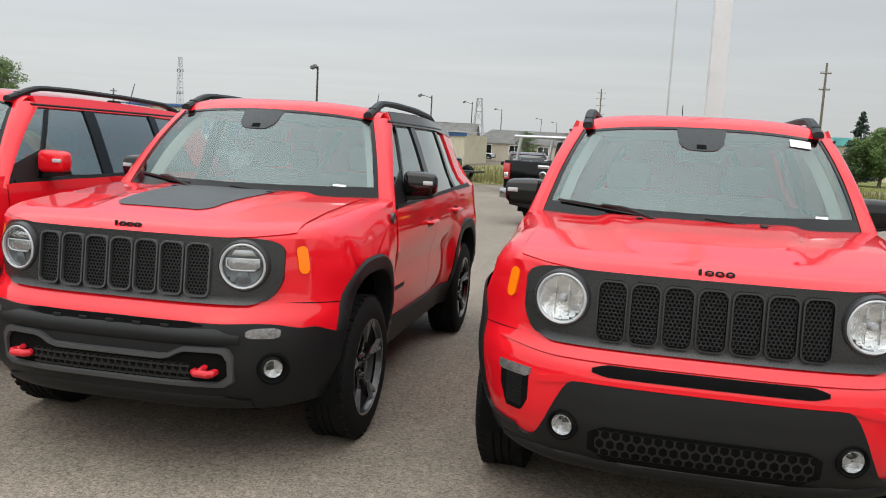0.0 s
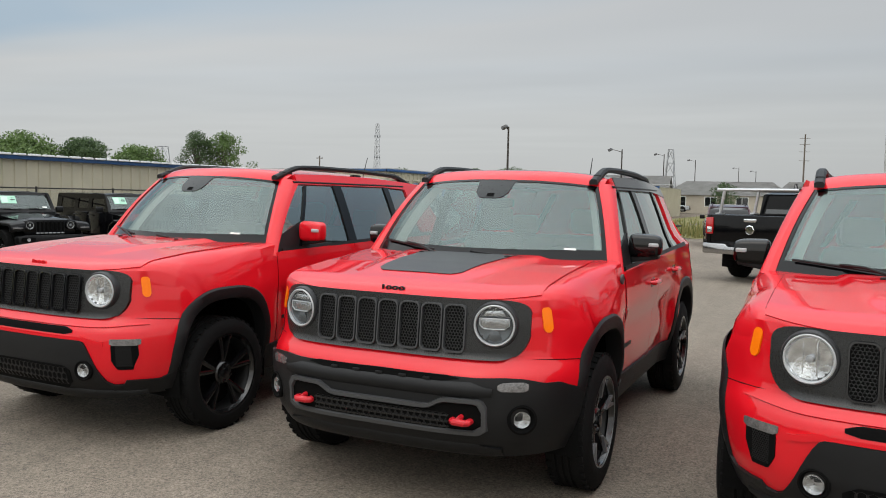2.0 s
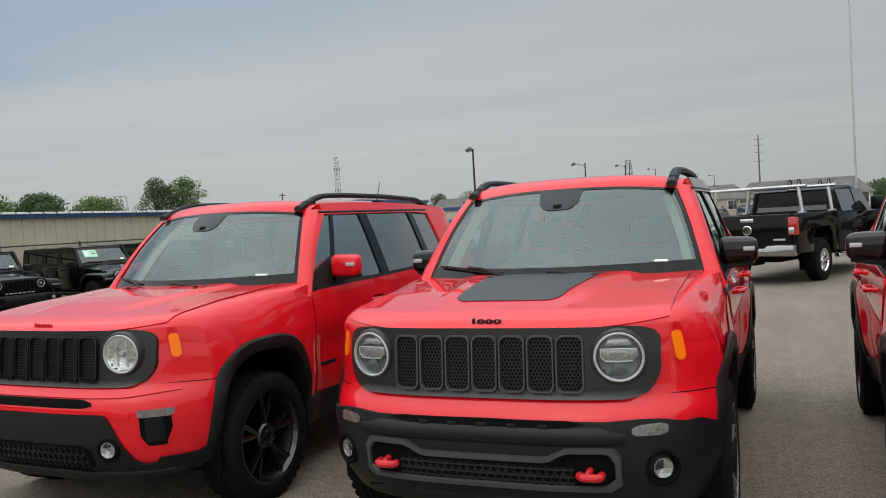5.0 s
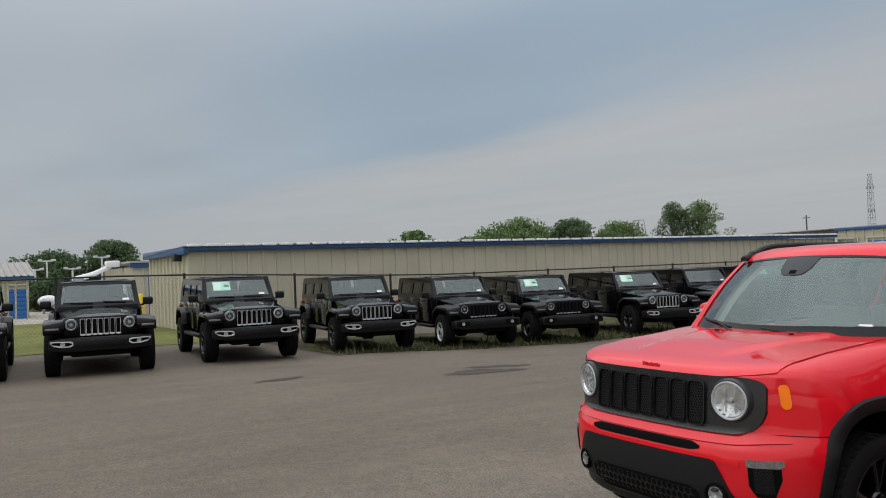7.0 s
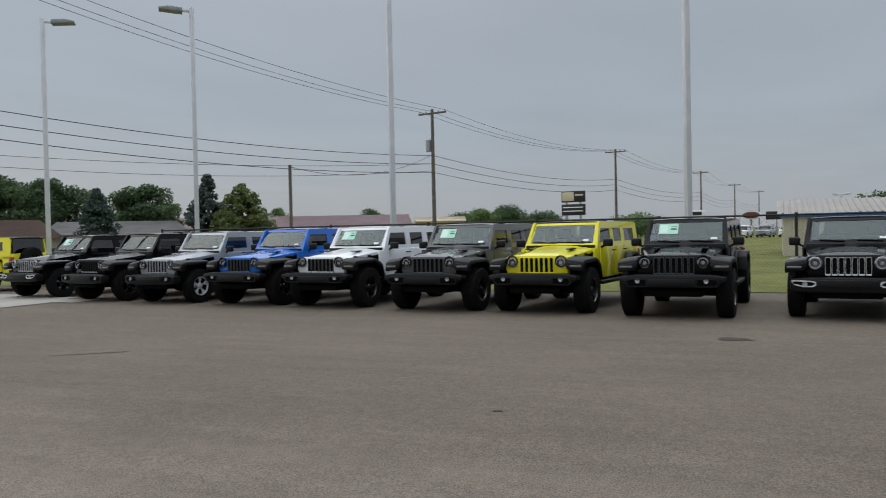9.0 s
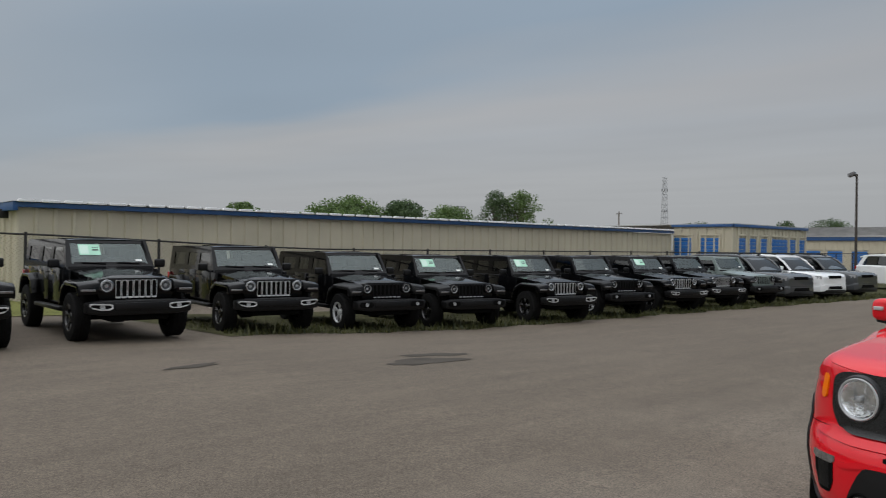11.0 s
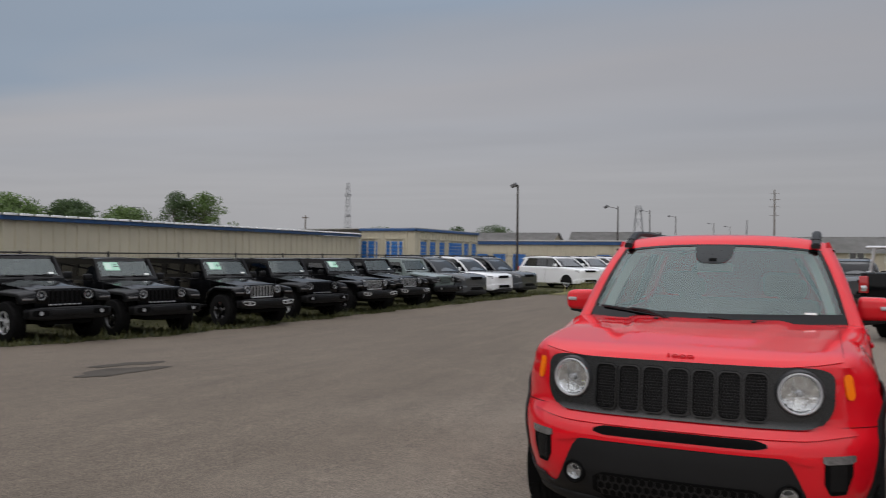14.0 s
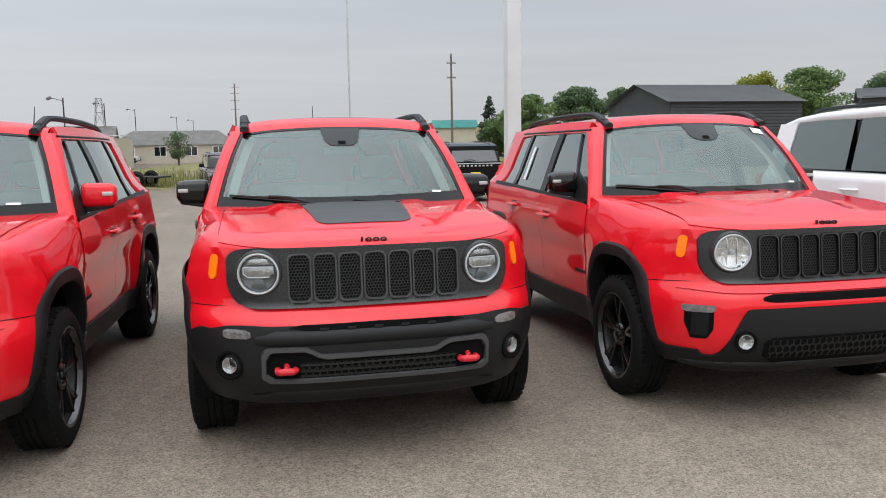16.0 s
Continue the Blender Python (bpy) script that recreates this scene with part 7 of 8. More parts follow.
def roller_door(parent, x, y, w, z0, h, turn, hung=M_BLUEDOOR):
    """A blue slatted door in a shed wall, facing its own -y."""
    m = pose(x, y, z0, 0, 0, turn)
    fr = box(-w / 2 - 0.08, w / 2 + 0.08, -0.06, 0.10, h, h + 0.10, 0.01)
    box(-w / 2 - 0.08, -w / 2, -0.06, 0.10, 0, h, 0.01, fr)
    box(w / 2, w / 2 + 0.08, -0.06, 0.10, 0, h, 0.01, fr)
    door = part("door", fr, M_TANWALL, parent, "blue roller door", m)
    for k in range(int(h / 0.22)):
        part("slat", box(-w / 2, w / 2, -0.03, 0.02, k * 0.22, k * 0.22 + 0.205, 0.012), hung, door)


GB = gz(-26, 20)
shed = empty("storage_shed", pose(0, 0, 0), "long tan metal storage shed with blue trim", "building")
SX, SY0, SY1, SXB, ST = -26.1, 3.6, 39.5, -32.0, 2.53
part("wall", ribbed(SX, SY0, SX, SY1, GB - 0.1, ST), M_TANWALL, shed)
part("wall", ribbed(SXB, SY0, SX, SY0, GB - 0.1, ST), M_TANWALL, shed)
part("wall", ribbed(SX, SY1, SXB, SY1, GB - 0.1, ST), M_TANWALL, shed)
part("fascia", box(SX, SX + 0.20, SY0 - 0.10, SY1, ST + 0.02, ST + 0.16, 0.01), M_BLUETRIM, shed, "blue eave trim")
part("fascia", box(SXB, SX + 0.20, SY0 - 0.22, SY0 - 0.08, ST - 0.08, ST + 0.17, 0.01), M_BLUETRIM, shed, "blue eave trim")
b = bmesh.new()
rows = []
n = 120
for k in range(n):
    y = SY0 - 0.25 + (SY1 - SY0 + 0.25) * k / n
    for dy, h in ((0.0, 0.0), (0.19, 0.0), (0.215, 0.035), (0.27, 0.035)):
        rows.append([b.verts.new((SX + 0.26, y + dy, ST + 0.18 + h)), b.verts.new((SXB, y + dy, ST + 0.02 + h))])
grid_faces(b, rows)
part("roof", b, M_ROOFWHITE, shed, "pale ribbed metal roof", smooth=0)
for k in range(57):
    part("roof_cap", box(SX + 0.18, SX + 0.31, SY0 - 0.1 + 0.63 * k, SY0 + 0.36 + 0.63 * k, ST + 0.165, ST + 0.245, 0.012), M_ROOFCAP, shed)
part("wall_lamp", box(SX - 1.0, SX - 0.7, SY0 - 0.30, SY0 - 0.02, 2.25, 2.50, 0.03), M_FENCE, shed)

shed2 = empty("storage_shed", pose(0, 0, 0), "tan storage shed with blue roller doors", "building")
part("wall", ribbed(-26.2, 40.0, -22.5, 40.0, GB - 0.1, 2.95), M_TANWALL, shed2)
part("wall", ribbed(-22.5, 40.0, -22.5, 50.5, GB - 0.1, 2.95), M_TANWALL, shed2)
part("wall", ribbed(-22.5, 50.5, -32, 50.5, GB - 0.1, 2.95), M_TANWALL, shed2)
part("fascia", box(-26.3, -22.38, 39.86, 39.98, 2.93, 3.08, 0.01), M_BLUETRIM, shed2, "blue eave trim")
part("fascia", box(-22.48, -22.36, 39.86, 50.6, 2.93, 3.08, 0.01), M_BLUETRIM, shed2, "blue eave trim")
part("roof", prism([(-32, 3.0), (-22.4, 3.09), (-22.4, 3.13), (-32, 3.06)], 39.9, 50.6, "y"), M_ROOFWHITE, shed2)
for x in (-25.6, -23.9):
    roller_door(shed2, x, 39.98, 1.1, GB, 2.75, 0)
for y, w in ((41.0, 0.9), (42.4, 0.9), (43.9, 0.9), (46.2, 2.4), (48.2, 0.9), (49.7, 0.9)):
    roller_door(shed2, -22.47, y, w, GB, 2.75, 90)

shed3 = empty("storage_shed", pose(0, 0, 0), "far tan storage shed with blue trim", "building")
part("wall", ribbed(-36, 85, -14.5, 85, -0.4, 3.0, 0.6), M_TANWALL, shed3)
part("wall", ribbed(-14.5, 85, -14.5, 100, -0.4, 3.0, 0.6), M_TANWALL, shed3)
part("fascia", box(-36, -14.3, 84.8, 84.96, 2.75, 3.15, 0.01), M_BLUETRIM, shed3, "blue eave trim")
part("roof", prism([(84.7, 3.12), (100, 3.5), (100, 3.56), (84.7, 3.18)], -36, -14.3, "x"), M_SHINGLE, shed3)
for x in (-34.8, -32.6, -30.2, -20.5, -17.8):
    roller_door(shed3, x, 84.96, 1.5, -0.33, 2.1, 0)

shed4 = empty("storage_shed", pose(0, 0, 0), "low tan shed with ribbed roof across the lawn", "building")
part("wall", ribbed(-56, -4.2, -45.2, -4.2, -0.1, 2.0), M_TANWALL, shed4)
part("wall", ribbed(-45.2, -4.2, -45.2, 0.55, -0.1, 2.0), M_TANWALL, shed4)
part("fascia", box(-45.2, -45.0, -4.4, 0.8, 1.95, 2.12, 0.01), M_BLUETRIM, shed4, "blue eave trim")
b = bmesh.new()
rows = []
for k in range(17):
    y = -4.5 + 7.0 * k / 22
    for dy, h in ((0.0, 0.0), (0.20, 0.0), (0.23, 0.05), (0.29, 0.05)):
        rows.append([b.verts.new((-44.95, y + dy, 2.13 + h)), b.verts.new((-49.5, y + dy, 2.95 + h))])
grid_faces(b, rows)
part("roof", b, M_ROOFTAN, shed4, "pale ribbed metal roof", smooth=0)
roller_door(shed4, -45.18, 0.05, 0.8, -0.05, 1.7, 90)
tank = empty("storage_tank", pose(-51.5, 2.1, -0.05), "white storage tank on a steel stand", "tank")
b = lathe([(0.45 * math.sin(math.pi * k / 10) + 0.002, -0.5 * math.cos(math.pi * k / 10)) for k in range(11)], 18, "y", cap=False)
b.transform(Matrix.Translation((0, 0, 1.45)))
b.transform(Matrix.Translation((0, 0, 0.75)) @ Matrix.Diagonal((0.8, 1.15, 0.75, 1)) @ Matrix.Translation((0, 0, -1.45)))
part("vessel", b, M_WHITE, tank)
for s in (-1, 1):
    part("leg", box(-0.3, 0.3, s * 0.25 - 0.05, s * 0.25 + 0.05, 0.0, 0.5, 0.01), M_STEEL, tank)

shed5 = empty("storage_shed", pose(0, 0, 0), "tan shed with blue door behind the long shed", "building")
part("wall", ribbed(-43.5, 5.3, -43.5, 14, -0.3, 2.4), M_TANWALL, shed5)
part("wall", ribbed(-52, 5.3, -43.5, 5.3, -0.3, 2.4), M_TANWALL, shed5)
part("fascia", box(-43.5, -43.3, 5.1, 14, 2.35, 2.60, 0.01), M_BLUETRIM, shed5, "blue eave trim")
part("roof", prism([(5.1, 2.6), (14, 2.6), (14, 2.7), (5.1, 2.7)], -52, -43.2, "x"), M_ROOFWHITE, shed5)
roller_door(shed5, -43.48, 6.8, 1.6, -0.2, 2.2, 90)
def bucket_truck(x, y, z):
    """A white service truck with its boom folded over the back."""
    t = empty("bucket_truck", pose(x, y, z), "white service truck with a folded boom and bucket", "truck")
    part("cab", loft([(2.25, 0.95, 0.6, 1.9, 0.1), (2.4, 0.92, 0.55, 2.05, 0.15), (3.3, 0.92, 0.55, 2.0, 0.15), (3.7, 1.0, 0.55, 1.45, 0.12), (4.4, 0.95, 0.6, 1.25, 0.12)]), M_WHITE, t)
    part("side_window", box(0.90, 0.96, 2.5, 3.2, 1.45, 1.90, 0.02), M_WINDOWDARK, t)
    body = part("service_body", box(-1.0, 1.0, -0.4, 2.2, 0.7, 1.55, 0.05), M_WHITE, t)
    for k in range(3):
        part("locker_door", box(0.99, 1.02, -0.30 + 0.82 * k, 0.44 + 0.82 * k, 0.78, 1.46, 0.01), M_WHITE, body)
    part("turret", lathe([(0.35, 1.55), (0.30, 2.05), (0.22, 2.25)], 16, "z"), M_STEEL, t)
    boom = part("boom", tube([(0, -0.2, 2.1), (0, 0.7, 2.35), (0, 1.6, 2.75)], [0.16, 0.14, 0.11], 8), M_WHITE, t, "white folded boom")
    part("bucket", box(-0.35, 0.35, 1.35, 2.05, 2.70, 3.05, 0.06), M_WHITE, boom)
    part("chassis", box(-0.45, 0.45, -0.4, 4.2, 0.45, 0.72, 0.03), M_DARK, t)
    for sx in (-1, 1):
        for wy in (0.6, 3.6):
            part("tyre", lathe([(0.2, -0.12), (0.40, -0.12), (0.42, 0.0), (0.40, 0.12), (0.2, 0.12)], 20, "x", closed=True), M_TYRE, t, m=Matrix.Translation((sx * 0.85, wy, 0.42)))
    return t


bucket_truck(-46.0, 3.0, -0.25)
tagged(finish("bollard", lathe([(0.09, 0.0), (0.09, 1.25), (0.05, 1.32)], 16, "z"), M_YPLATE, m=pose(-23.6, 1.55, -0.05)), "yellow steel bollard by the shed corner", "bollard")


# ---- houses, barn ----
def house(name, x, y, turn, w, dp, wall_h, roof_h, wall_m, roof_m, label, hip=0.0, windows=(), door=None):
    """A gabled house: w along its own x, dp deep, ridge along x; hip pulls the ridge in."""
    h = empty(name, pose(x, y, 0, 0, 0, turn), label, "building")
    a = w / 2
    b = box(-a, a, 0, dp, -0.3, wall_h)
    if hip == 0:
        prism([(0.0, wall_h), (dp, wall_h), (dp / 2, wall_h + roof_h)], -a + 0.02, a - 0.02, "x", b)
    part("wall", b, wall_m, h)
    e = 0.35
    b = bmesh.new()
    up = roof_h + 0.12
    base = wall_h - 0.10
    v = [b.verts.new(p) for p in ((-a - e, -e, base), (a + e, -e, base), (a + e, dp + e, base), (-a - e, dp + e, base), (-a - e + hip, dp / 2, base + up + 0.1), (a + e - hip, dp / 2, base + up + 0.1))]
    b.faces.new([v[0], v[1], v[5], v[4]]), b.faces.new([v[2], v[3], v[4], v[5]])
    if hip:
        b.faces.new([v[1], v[2], v[5]]), b.faces.new([v[3], v[0], v[4]])
    geom = bmesh.ops.solidify(b, geom=b.faces[:], thickness=0.14)
    part("roof", b, roof_m, h, smooth=0)
    for wx, wz, ww, wh in windows:
        fr = part("window", box(wx - ww / 2 - 0.1, wx + ww / 2 + 0.1, -0.06, 0.05, wz - 0.1, wz + wh + 0.1, 0.02), M_PAPER, h)
        part("pane", box(wx - ww / 2, wx - 0.04, -0.08, -0.05, wz, wz + wh), M_WINDOWDARK, fr)
        part("pane", box(wx + 0.04, wx + ww / 2, -0.08, -0.05, wz, wz + wh), M_WINDOWDARK, fr)
    return h



# barn: gable end towards the lot
barn = house("barn", 33.5, 48.8, 0, 10.6, 10.0, 4.5, 1.35, M_BARN, M_BARNROOF, "dark sided barn with grey metal roof")
for k in range(18):
    part("board", box(-5.25, 5.25, -0.05, 0.0, k * 0.235, k * 0.235 + 0.20, 0.01), M_BARN, barn)
house("shed_building", 52.0, 47.5, -38, 14.0, 9.0, 4.9, 0.8, M_BARN, M_BARNROOF, "grey flat-roofed building behind the barn")
house("shop", 26.5, 104, -10, 5.5, 6, 4.2, 0.9, M_SIDING, M_TEAL, "low shop with teal roof")
house("shop", 32.0, 106, -10, 5.0, 6, 4.6, 0.3, M_CREAM, M_CREAM, "tan flat-roofed shop building")
WIN = [(-6.5, 0.9, 1.6, 1.3), (-2.0, 0.9, 1.6, 1.3), (2.5, 0.9, 1.6, 1.3), (6.5, 0.9, 1.6, 1.3)]
house("bungalow", -12.0, 125, 0, 18, 9, 2.6, 2.0, M_SIDING, M_SHINGLE, "beige bungalow with grey shingle roof", 3.0, WIN)
house("bungalow", 3.5, 107, 0, 15.5, 8, 2.3, 1.9, M_SIDING, M_SHINGLE, "beige bungalow with grey shingle roof", 2.0, WIN)
house("bungalow", 0.0, 104, 0, 5.0, 6, 2.3, 1.4, M_SIDING, M_SHINGLE, "small gabled wing of a bungalow", 0.0, [(0.6, 0.8, 1.4, 1.2)])
house("bungalow", -26.0, 118, 5, 13, 8, 3.2, 2.0, M_SIDING, M_SHINGLE, "beige house with grey roof behind the sheds", 0.0)
house("bungalow", -40.0, 108, 0, 14, 8, 3.2, 1.6, M_SIDING, M_SHINGLE, "beige house with pale roof behind the sheds", 0.0)
house("house", -36.3, -50.3, 142, 8.4, 9, 1.85, 1.05, M_SIDING, M_BROWNROOF, "beige house with brown shingle roof", 1.2)
house("house", -47.8, -50.7, 134, 9.9, 9, 2.05, 0.85, M_SIDING, M_SHINGLE, "low house with grey shingle roof", 0.8)
house("house", -33.2, -49.5, 236, 6.0, 3.3, 1.75, 1.10, M_GREYSIDING, M_BROWNROOF, "grey gabled wing of a brown-roofed house", 0.0)
house("house", -65.5, -47.7, 121, 24.1, 9, 2.1, 1.3, M_BRICKRED, M_MAUVEROOF, "long building with mauve metal roof and dark red gable", 0.0)
house("house", -88.1, -41.2, 113, 5.6, 9, 3.0, 0.4, M_CREAM, M_CREAM, "cream block building beyond the lot", 0.0)


# ---- lamp posts, utility poles, masts ----
def lot_lamp(x, y, h, turn, label="tall white lot lamp post", heads=1, w=0.10, pole_m=None):
    p = empty("lot_lamp", pose(x, y, gz(x, y), 0, 0, turn), label, "lamp post")
    part("base", lathe([(0.30, 0.0), (0.30, 0.55), (0.27, 0.60)], 20, "z"), M_CONCRETE, p)
    part("pole", box(-w, w, -w, w, 0.6, h, 0.015), pole_m or M_POLEWHITE, p)
    for k in range(heads):
        s = 1 if k == 0 else -1
        b = box(0.05 if s > 0 else -0.45, 0.45 if s > 0 else -0.05, -0.04, 0.04, h - 0.16, h - 0.08, 0.01)
        part("arm", b, M_POLEWHITE, p)
        b = prism([(0.30, h - 0.20), (1.05, h - 0.14), (1.05, h - 0.08), (0.75, h - 0.02), (0.30, h - 0.06)], -0.22, 0.22, "y", bev=0.01)
        for v in b.verts:
            v.co.x *= s
        part("lamp_head", b, M_STEEL, p)
    return p


lot_lamp(-21.4, -28.0, 9.3, 130, w=0.075)
lot_lamp(-22.66, -22.59, 9.3, -50, w=0.075)
lot_lamp(-21.6, -14.7, 10.5, -50, w=0.075)
lot_lamp(-21.6, -6.5, 10.5, -50, w=0.075)
near = lot_lamp(3.22, 7.75, 9.6, 90, "white steel lamp post with a small camera", 1, 0.105)
b = tube([(0.02, -0.10, 4.1), (0.12, -0.28, 4.12)], 0.03, 8)
tube([(0.05, -0.20, 4.16), (0.30, -0.34, 4.22)], 0.055, 10, b)
part("security_camera", b, M_PLASTIC, near)
lot_lamp(4.1, 35.6, 10.4, 0, "far pale grey lot lamp post", 1, 0.04, M_PALEPOLE)


def flood_pole(x, y, h, label="wooden pole with a floodlight", arm=1.4):
    p = empty("flood_pole", pose(x, y, gz(x, y)), label, "lamp post")
    part("pole", tube([(0, 0, -0.2), (0, 0, h)], [0.12, 0.075], 10), M_DARKPOLE, p)
    part("arm", tube([(0, 0, h - 0.35), (-arm * 0.35, -0.1, h - 0.12), (-arm * 0.6, -0.2, h)], 0.04, 6), M_DARKPOLE, p)
    head = box(-0.34, 0.20, -0.25, 0.22, -0.16, 0.14, 0.06)
    part("lamp_head", head, M_FLOODGREY, p, "", Matrix.Translation((-arm * 0.6 - 0.05, -0.22, h - 0.02)) @ Matrix.Rotation(radians(-24), 4, "Y"))
    return p


flood_pole(-23.9, 64.4, 8.1, arm=0.3)
for x, y, h in ((-21.3, 97.2, 8.1), (-24.1, 141.3, 10.0), (-24.7, 182.6, 11.0), (-21.5, 245.2, 11.8), (-17.6, 255.5, 11.3)):
    flood_pole(x, y, h, arm=2.2)


def utility_pole(x, y, h, turn, label="wooden utility pole with crossarm", arms=(0.35,), w=2.4, can=False, r=0.17):
    p = empty("utility_pole", pose(x, y, 0, 0, 0, turn), label, "utility pole")
    part("pole", tube([(0, 0, -0.3), (0, 0, h)], [r, r * 0.65], 10), M_WOODPOLE, p)
    for a in arms:
        part("crossarm", box(-w / 2, w / 2, -0.05, 0.05, h - a, h - a + 0.12, 0.01), M_WOODPOLE, p)
        for k in range(5):
            part("insulator", lathe([(0.03, 0), (0.05, 0.05), (0.03, 0.14)], 8, "z"), M_STEEL, p, m=Matrix.Translation((-w / 2 + 0.1 + (w - 0.2) * k / 4, 0, h - a + 0.12)))
    if can:
        part("transformer", lathe([(0.22, 0), (0.22, 0.8), (0.1, 0.9)], 14, "z"), M_STEEL, p, "", Matrix.Translation((-0.35, 0, h - 3.0)))
    return p


U = [(-17.5, -36.5, 14.2), (-54.1, -27.3, 10.4), (-91.0, -21.1, 10.4), (-133.5, -15.7, 10.4), (-177.0, -12.8, 10.4), (-216.0, -9.0, 10.4)]
for k, (x, y, h) in enumerate(U):
    utility_pole(x, y, h, 78, can=(k == 1))
utility_pole(-26.0, -51.0, 9.5, 30)
utility_pole(-29.5, -42.9, 6.4, 30, "short bare wooden service pole", (), r=0.12)
utility_pole(24.0, 96.0, 13.0, 0, "tall wooden utility pole", (1.2, 3.0), 1.2)

pp = empty("plain_pole", pose(-38.2, -29.0, 0), "plain brown wooden pole", "pole")
part("shaft", tube([(0, 0, 0), (0, 0, 5.4)], 0.09, 8), M_WOODPOLE, pp)


def wire(a, c, sag, r=0.014):
    pts = []
    for k in range(17):
        t = k / 16
        p = Vector(a).lerp(Vector(c), t)
        p.z -= sag * 4 * t * (1 - t)
        pts.append(p)
    return tagged(finish("overhead_wire", tube(pts, r, 5), M_FENCE), "black overhead wire strung between utility poles", "wire", "overhead wires")


for (x0, y0, h0), (x1, y1, h1) in zip(U, U[1:]):
    for o in (-1.0, -0.2, 1.0):
        wire((x0 + 0.2 * o, y0 + o, h0 - 0.1), (x1 + 0.2 * o, y1 + o, h1 - 0.1), 0.9)
    for z in (3.3, 3.9, 4.5):
        wire((x0, y0, min(h0, 10.9) - z), (x1, y1, h1 - z), 0.7, 0.02)
wire((-54.1, -27.3, 6.0), (-26.0, -51.0, 6.5), 0.8)
wire((-54.1, -27.3, 6.5), (-26.0, -51.0, 7.0), 0.6)
wire((-54.1, -27.3, 7.2), (-38.2, -29.0, 5.3), 0.9)


def lattice_mast(x, y, h, w, label, taper=0.25, dishes=()):
    p = empty("lattice_mast", pose(x, y, 0), label, "mast")
    b = bmesh.new()
    n = int(h / (w * 0.9))
    leg, brace = w * 0.026, w * 0.018
    cs = [(1, 1), (-1, 1), (-1, -1), (1, -1)]
    wd = lambda z: w * (1 - (1 - taper) * z / h) / 2
    for cx, cy in cs:
        tube([(cx * wd(0), cy * wd(0), 0), (cx * wd(h), cy * wd(h), h)], leg, 5, b)
    for k in range(n):
        z0, z1 = h * k / n, h * (k + 1) / n
        for i in range(4):
            (ax, ay), (bx, by) = cs[i], cs[(i + 1) % 4]
            tube([(ax * wd(z0), ay * wd(z0), z0), (bx * wd(z1), by * wd(z1), z1)], brace, 4, b)
            tube([(ax * wd(z1), ay * wd(z1), z1), (bx * wd(z1), by * wd(z1), z1)], brace, 4, b)
    part("lattice", b, M_STEEL, p)
    for z, r in dishes:
        b = bmesh.new()
        for k in range(6):
            t = 2 * math.pi * k / 6
            box(r * math.cos(t) - 0.25, r * math.cos(t) + 0.25, r * math.sin(t) - 0.25, r * math.sin(t) + 0.25, z - 0.9, z + 0.9, 0.05, b)
        part("antenna", b, M_STEEL, p)
    return p



lattice_mast(-298.2, 516.0, 53.2, 4.5, "grey lattice radio mast with antennas", 0.4, ((44.2, 2.2), (29.2, 2.0)))
lattice_mast(-99.9, 587.8, 38.0, 9.0, "grey lattice power pylon", 0.35)
utility_pole(-5.7, 296.4, 25.0, 0, "tall wooden utility pole in the distance", (1.5, 3.5, 6.0, 9.0), 3.2, r=0.34)
utility_pole(-82.9, 122.3, 8.4, 20, "small far utility pole", (0.5,), 1.2)
lattice_mast(-222.4, 225.8, 17.6, 5.5, "far lattice power pylon", 0.5)


def pylon_sign(x, y, top, turn, w, label):
    p = empty("pylon_sign", pose(x, y, 0, 0, 0, turn), label, "sign")
    for s in (-1, 1):
        part("leg", box(s * w * 0.3 - 0.12, s * w * 0.3 + 0.12, 0.1, 0.3, 0, top - 1.0, 0.02), M_STEEL, p)
    up = part("upper_panel", box(-w / 2, w / 2, 0.0, 0.4, top - 1.35, top, 0.03), M_FENCE, p)
    part("panel_face", box(-w / 2 + 0.1, 0.15, -0.02, 0.0, top - 1.2, top - 0.12, 0.01), M_CREAM, up)
    part("panel_bar", box(0.3, w / 2 - 0.15, -0.02, 0.0, top - 0.6, top - 0.4, 0.01), M_CREAM, up)
    lo = part("lower_panel", box(-w / 2, w / 2, 0.0, 0.4, top - 2.95, top - 1.60, 0.03), M_FENCE, p)
    for k in range(2):
        part("panel_bar", box(-w / 2 + 0.2, w / 2 - 0.2, -0.02, 0.0, top - 2.05 - 0.45 * k, top - 1.93 - 0.45 * k, 0.01), M_PAPER, lo)
    return p


pylon_sign(-97.8, -27.6, 6.3, 80, 3.0, "dark roadside pylon sign with two panels")
sign = empty("oval_sign", pose(-140.5, -8.6, 0, 0, 0, 88), "dark oval sign with white rim on a post", "sign")
part("post", tube([(0, 0.2, 0), (0, 0.2, 3.2)], 0.15, 8), M_STEEL, sign)
b = lathe([(0.8, 0.0), (0.8, -0.2), (0.7, -0.25)], 28, "y")
b.transform(Matrix.Translation((0, 0, 3.4)) @ Matrix.Diagonal((1.6, 1, 0.65, 1)))
part("oval", b, M_BRICKRED, sign)
b = lathe([(1.0, 0.05), (1.0, -0.12)], 28, "y")
b.transform(Matrix.Translation((0, 0, 3.4)) @ Matrix.Diagonal((1.6, 1, 0.72, 1)))
part("rim", b, M_PAPER, sign)

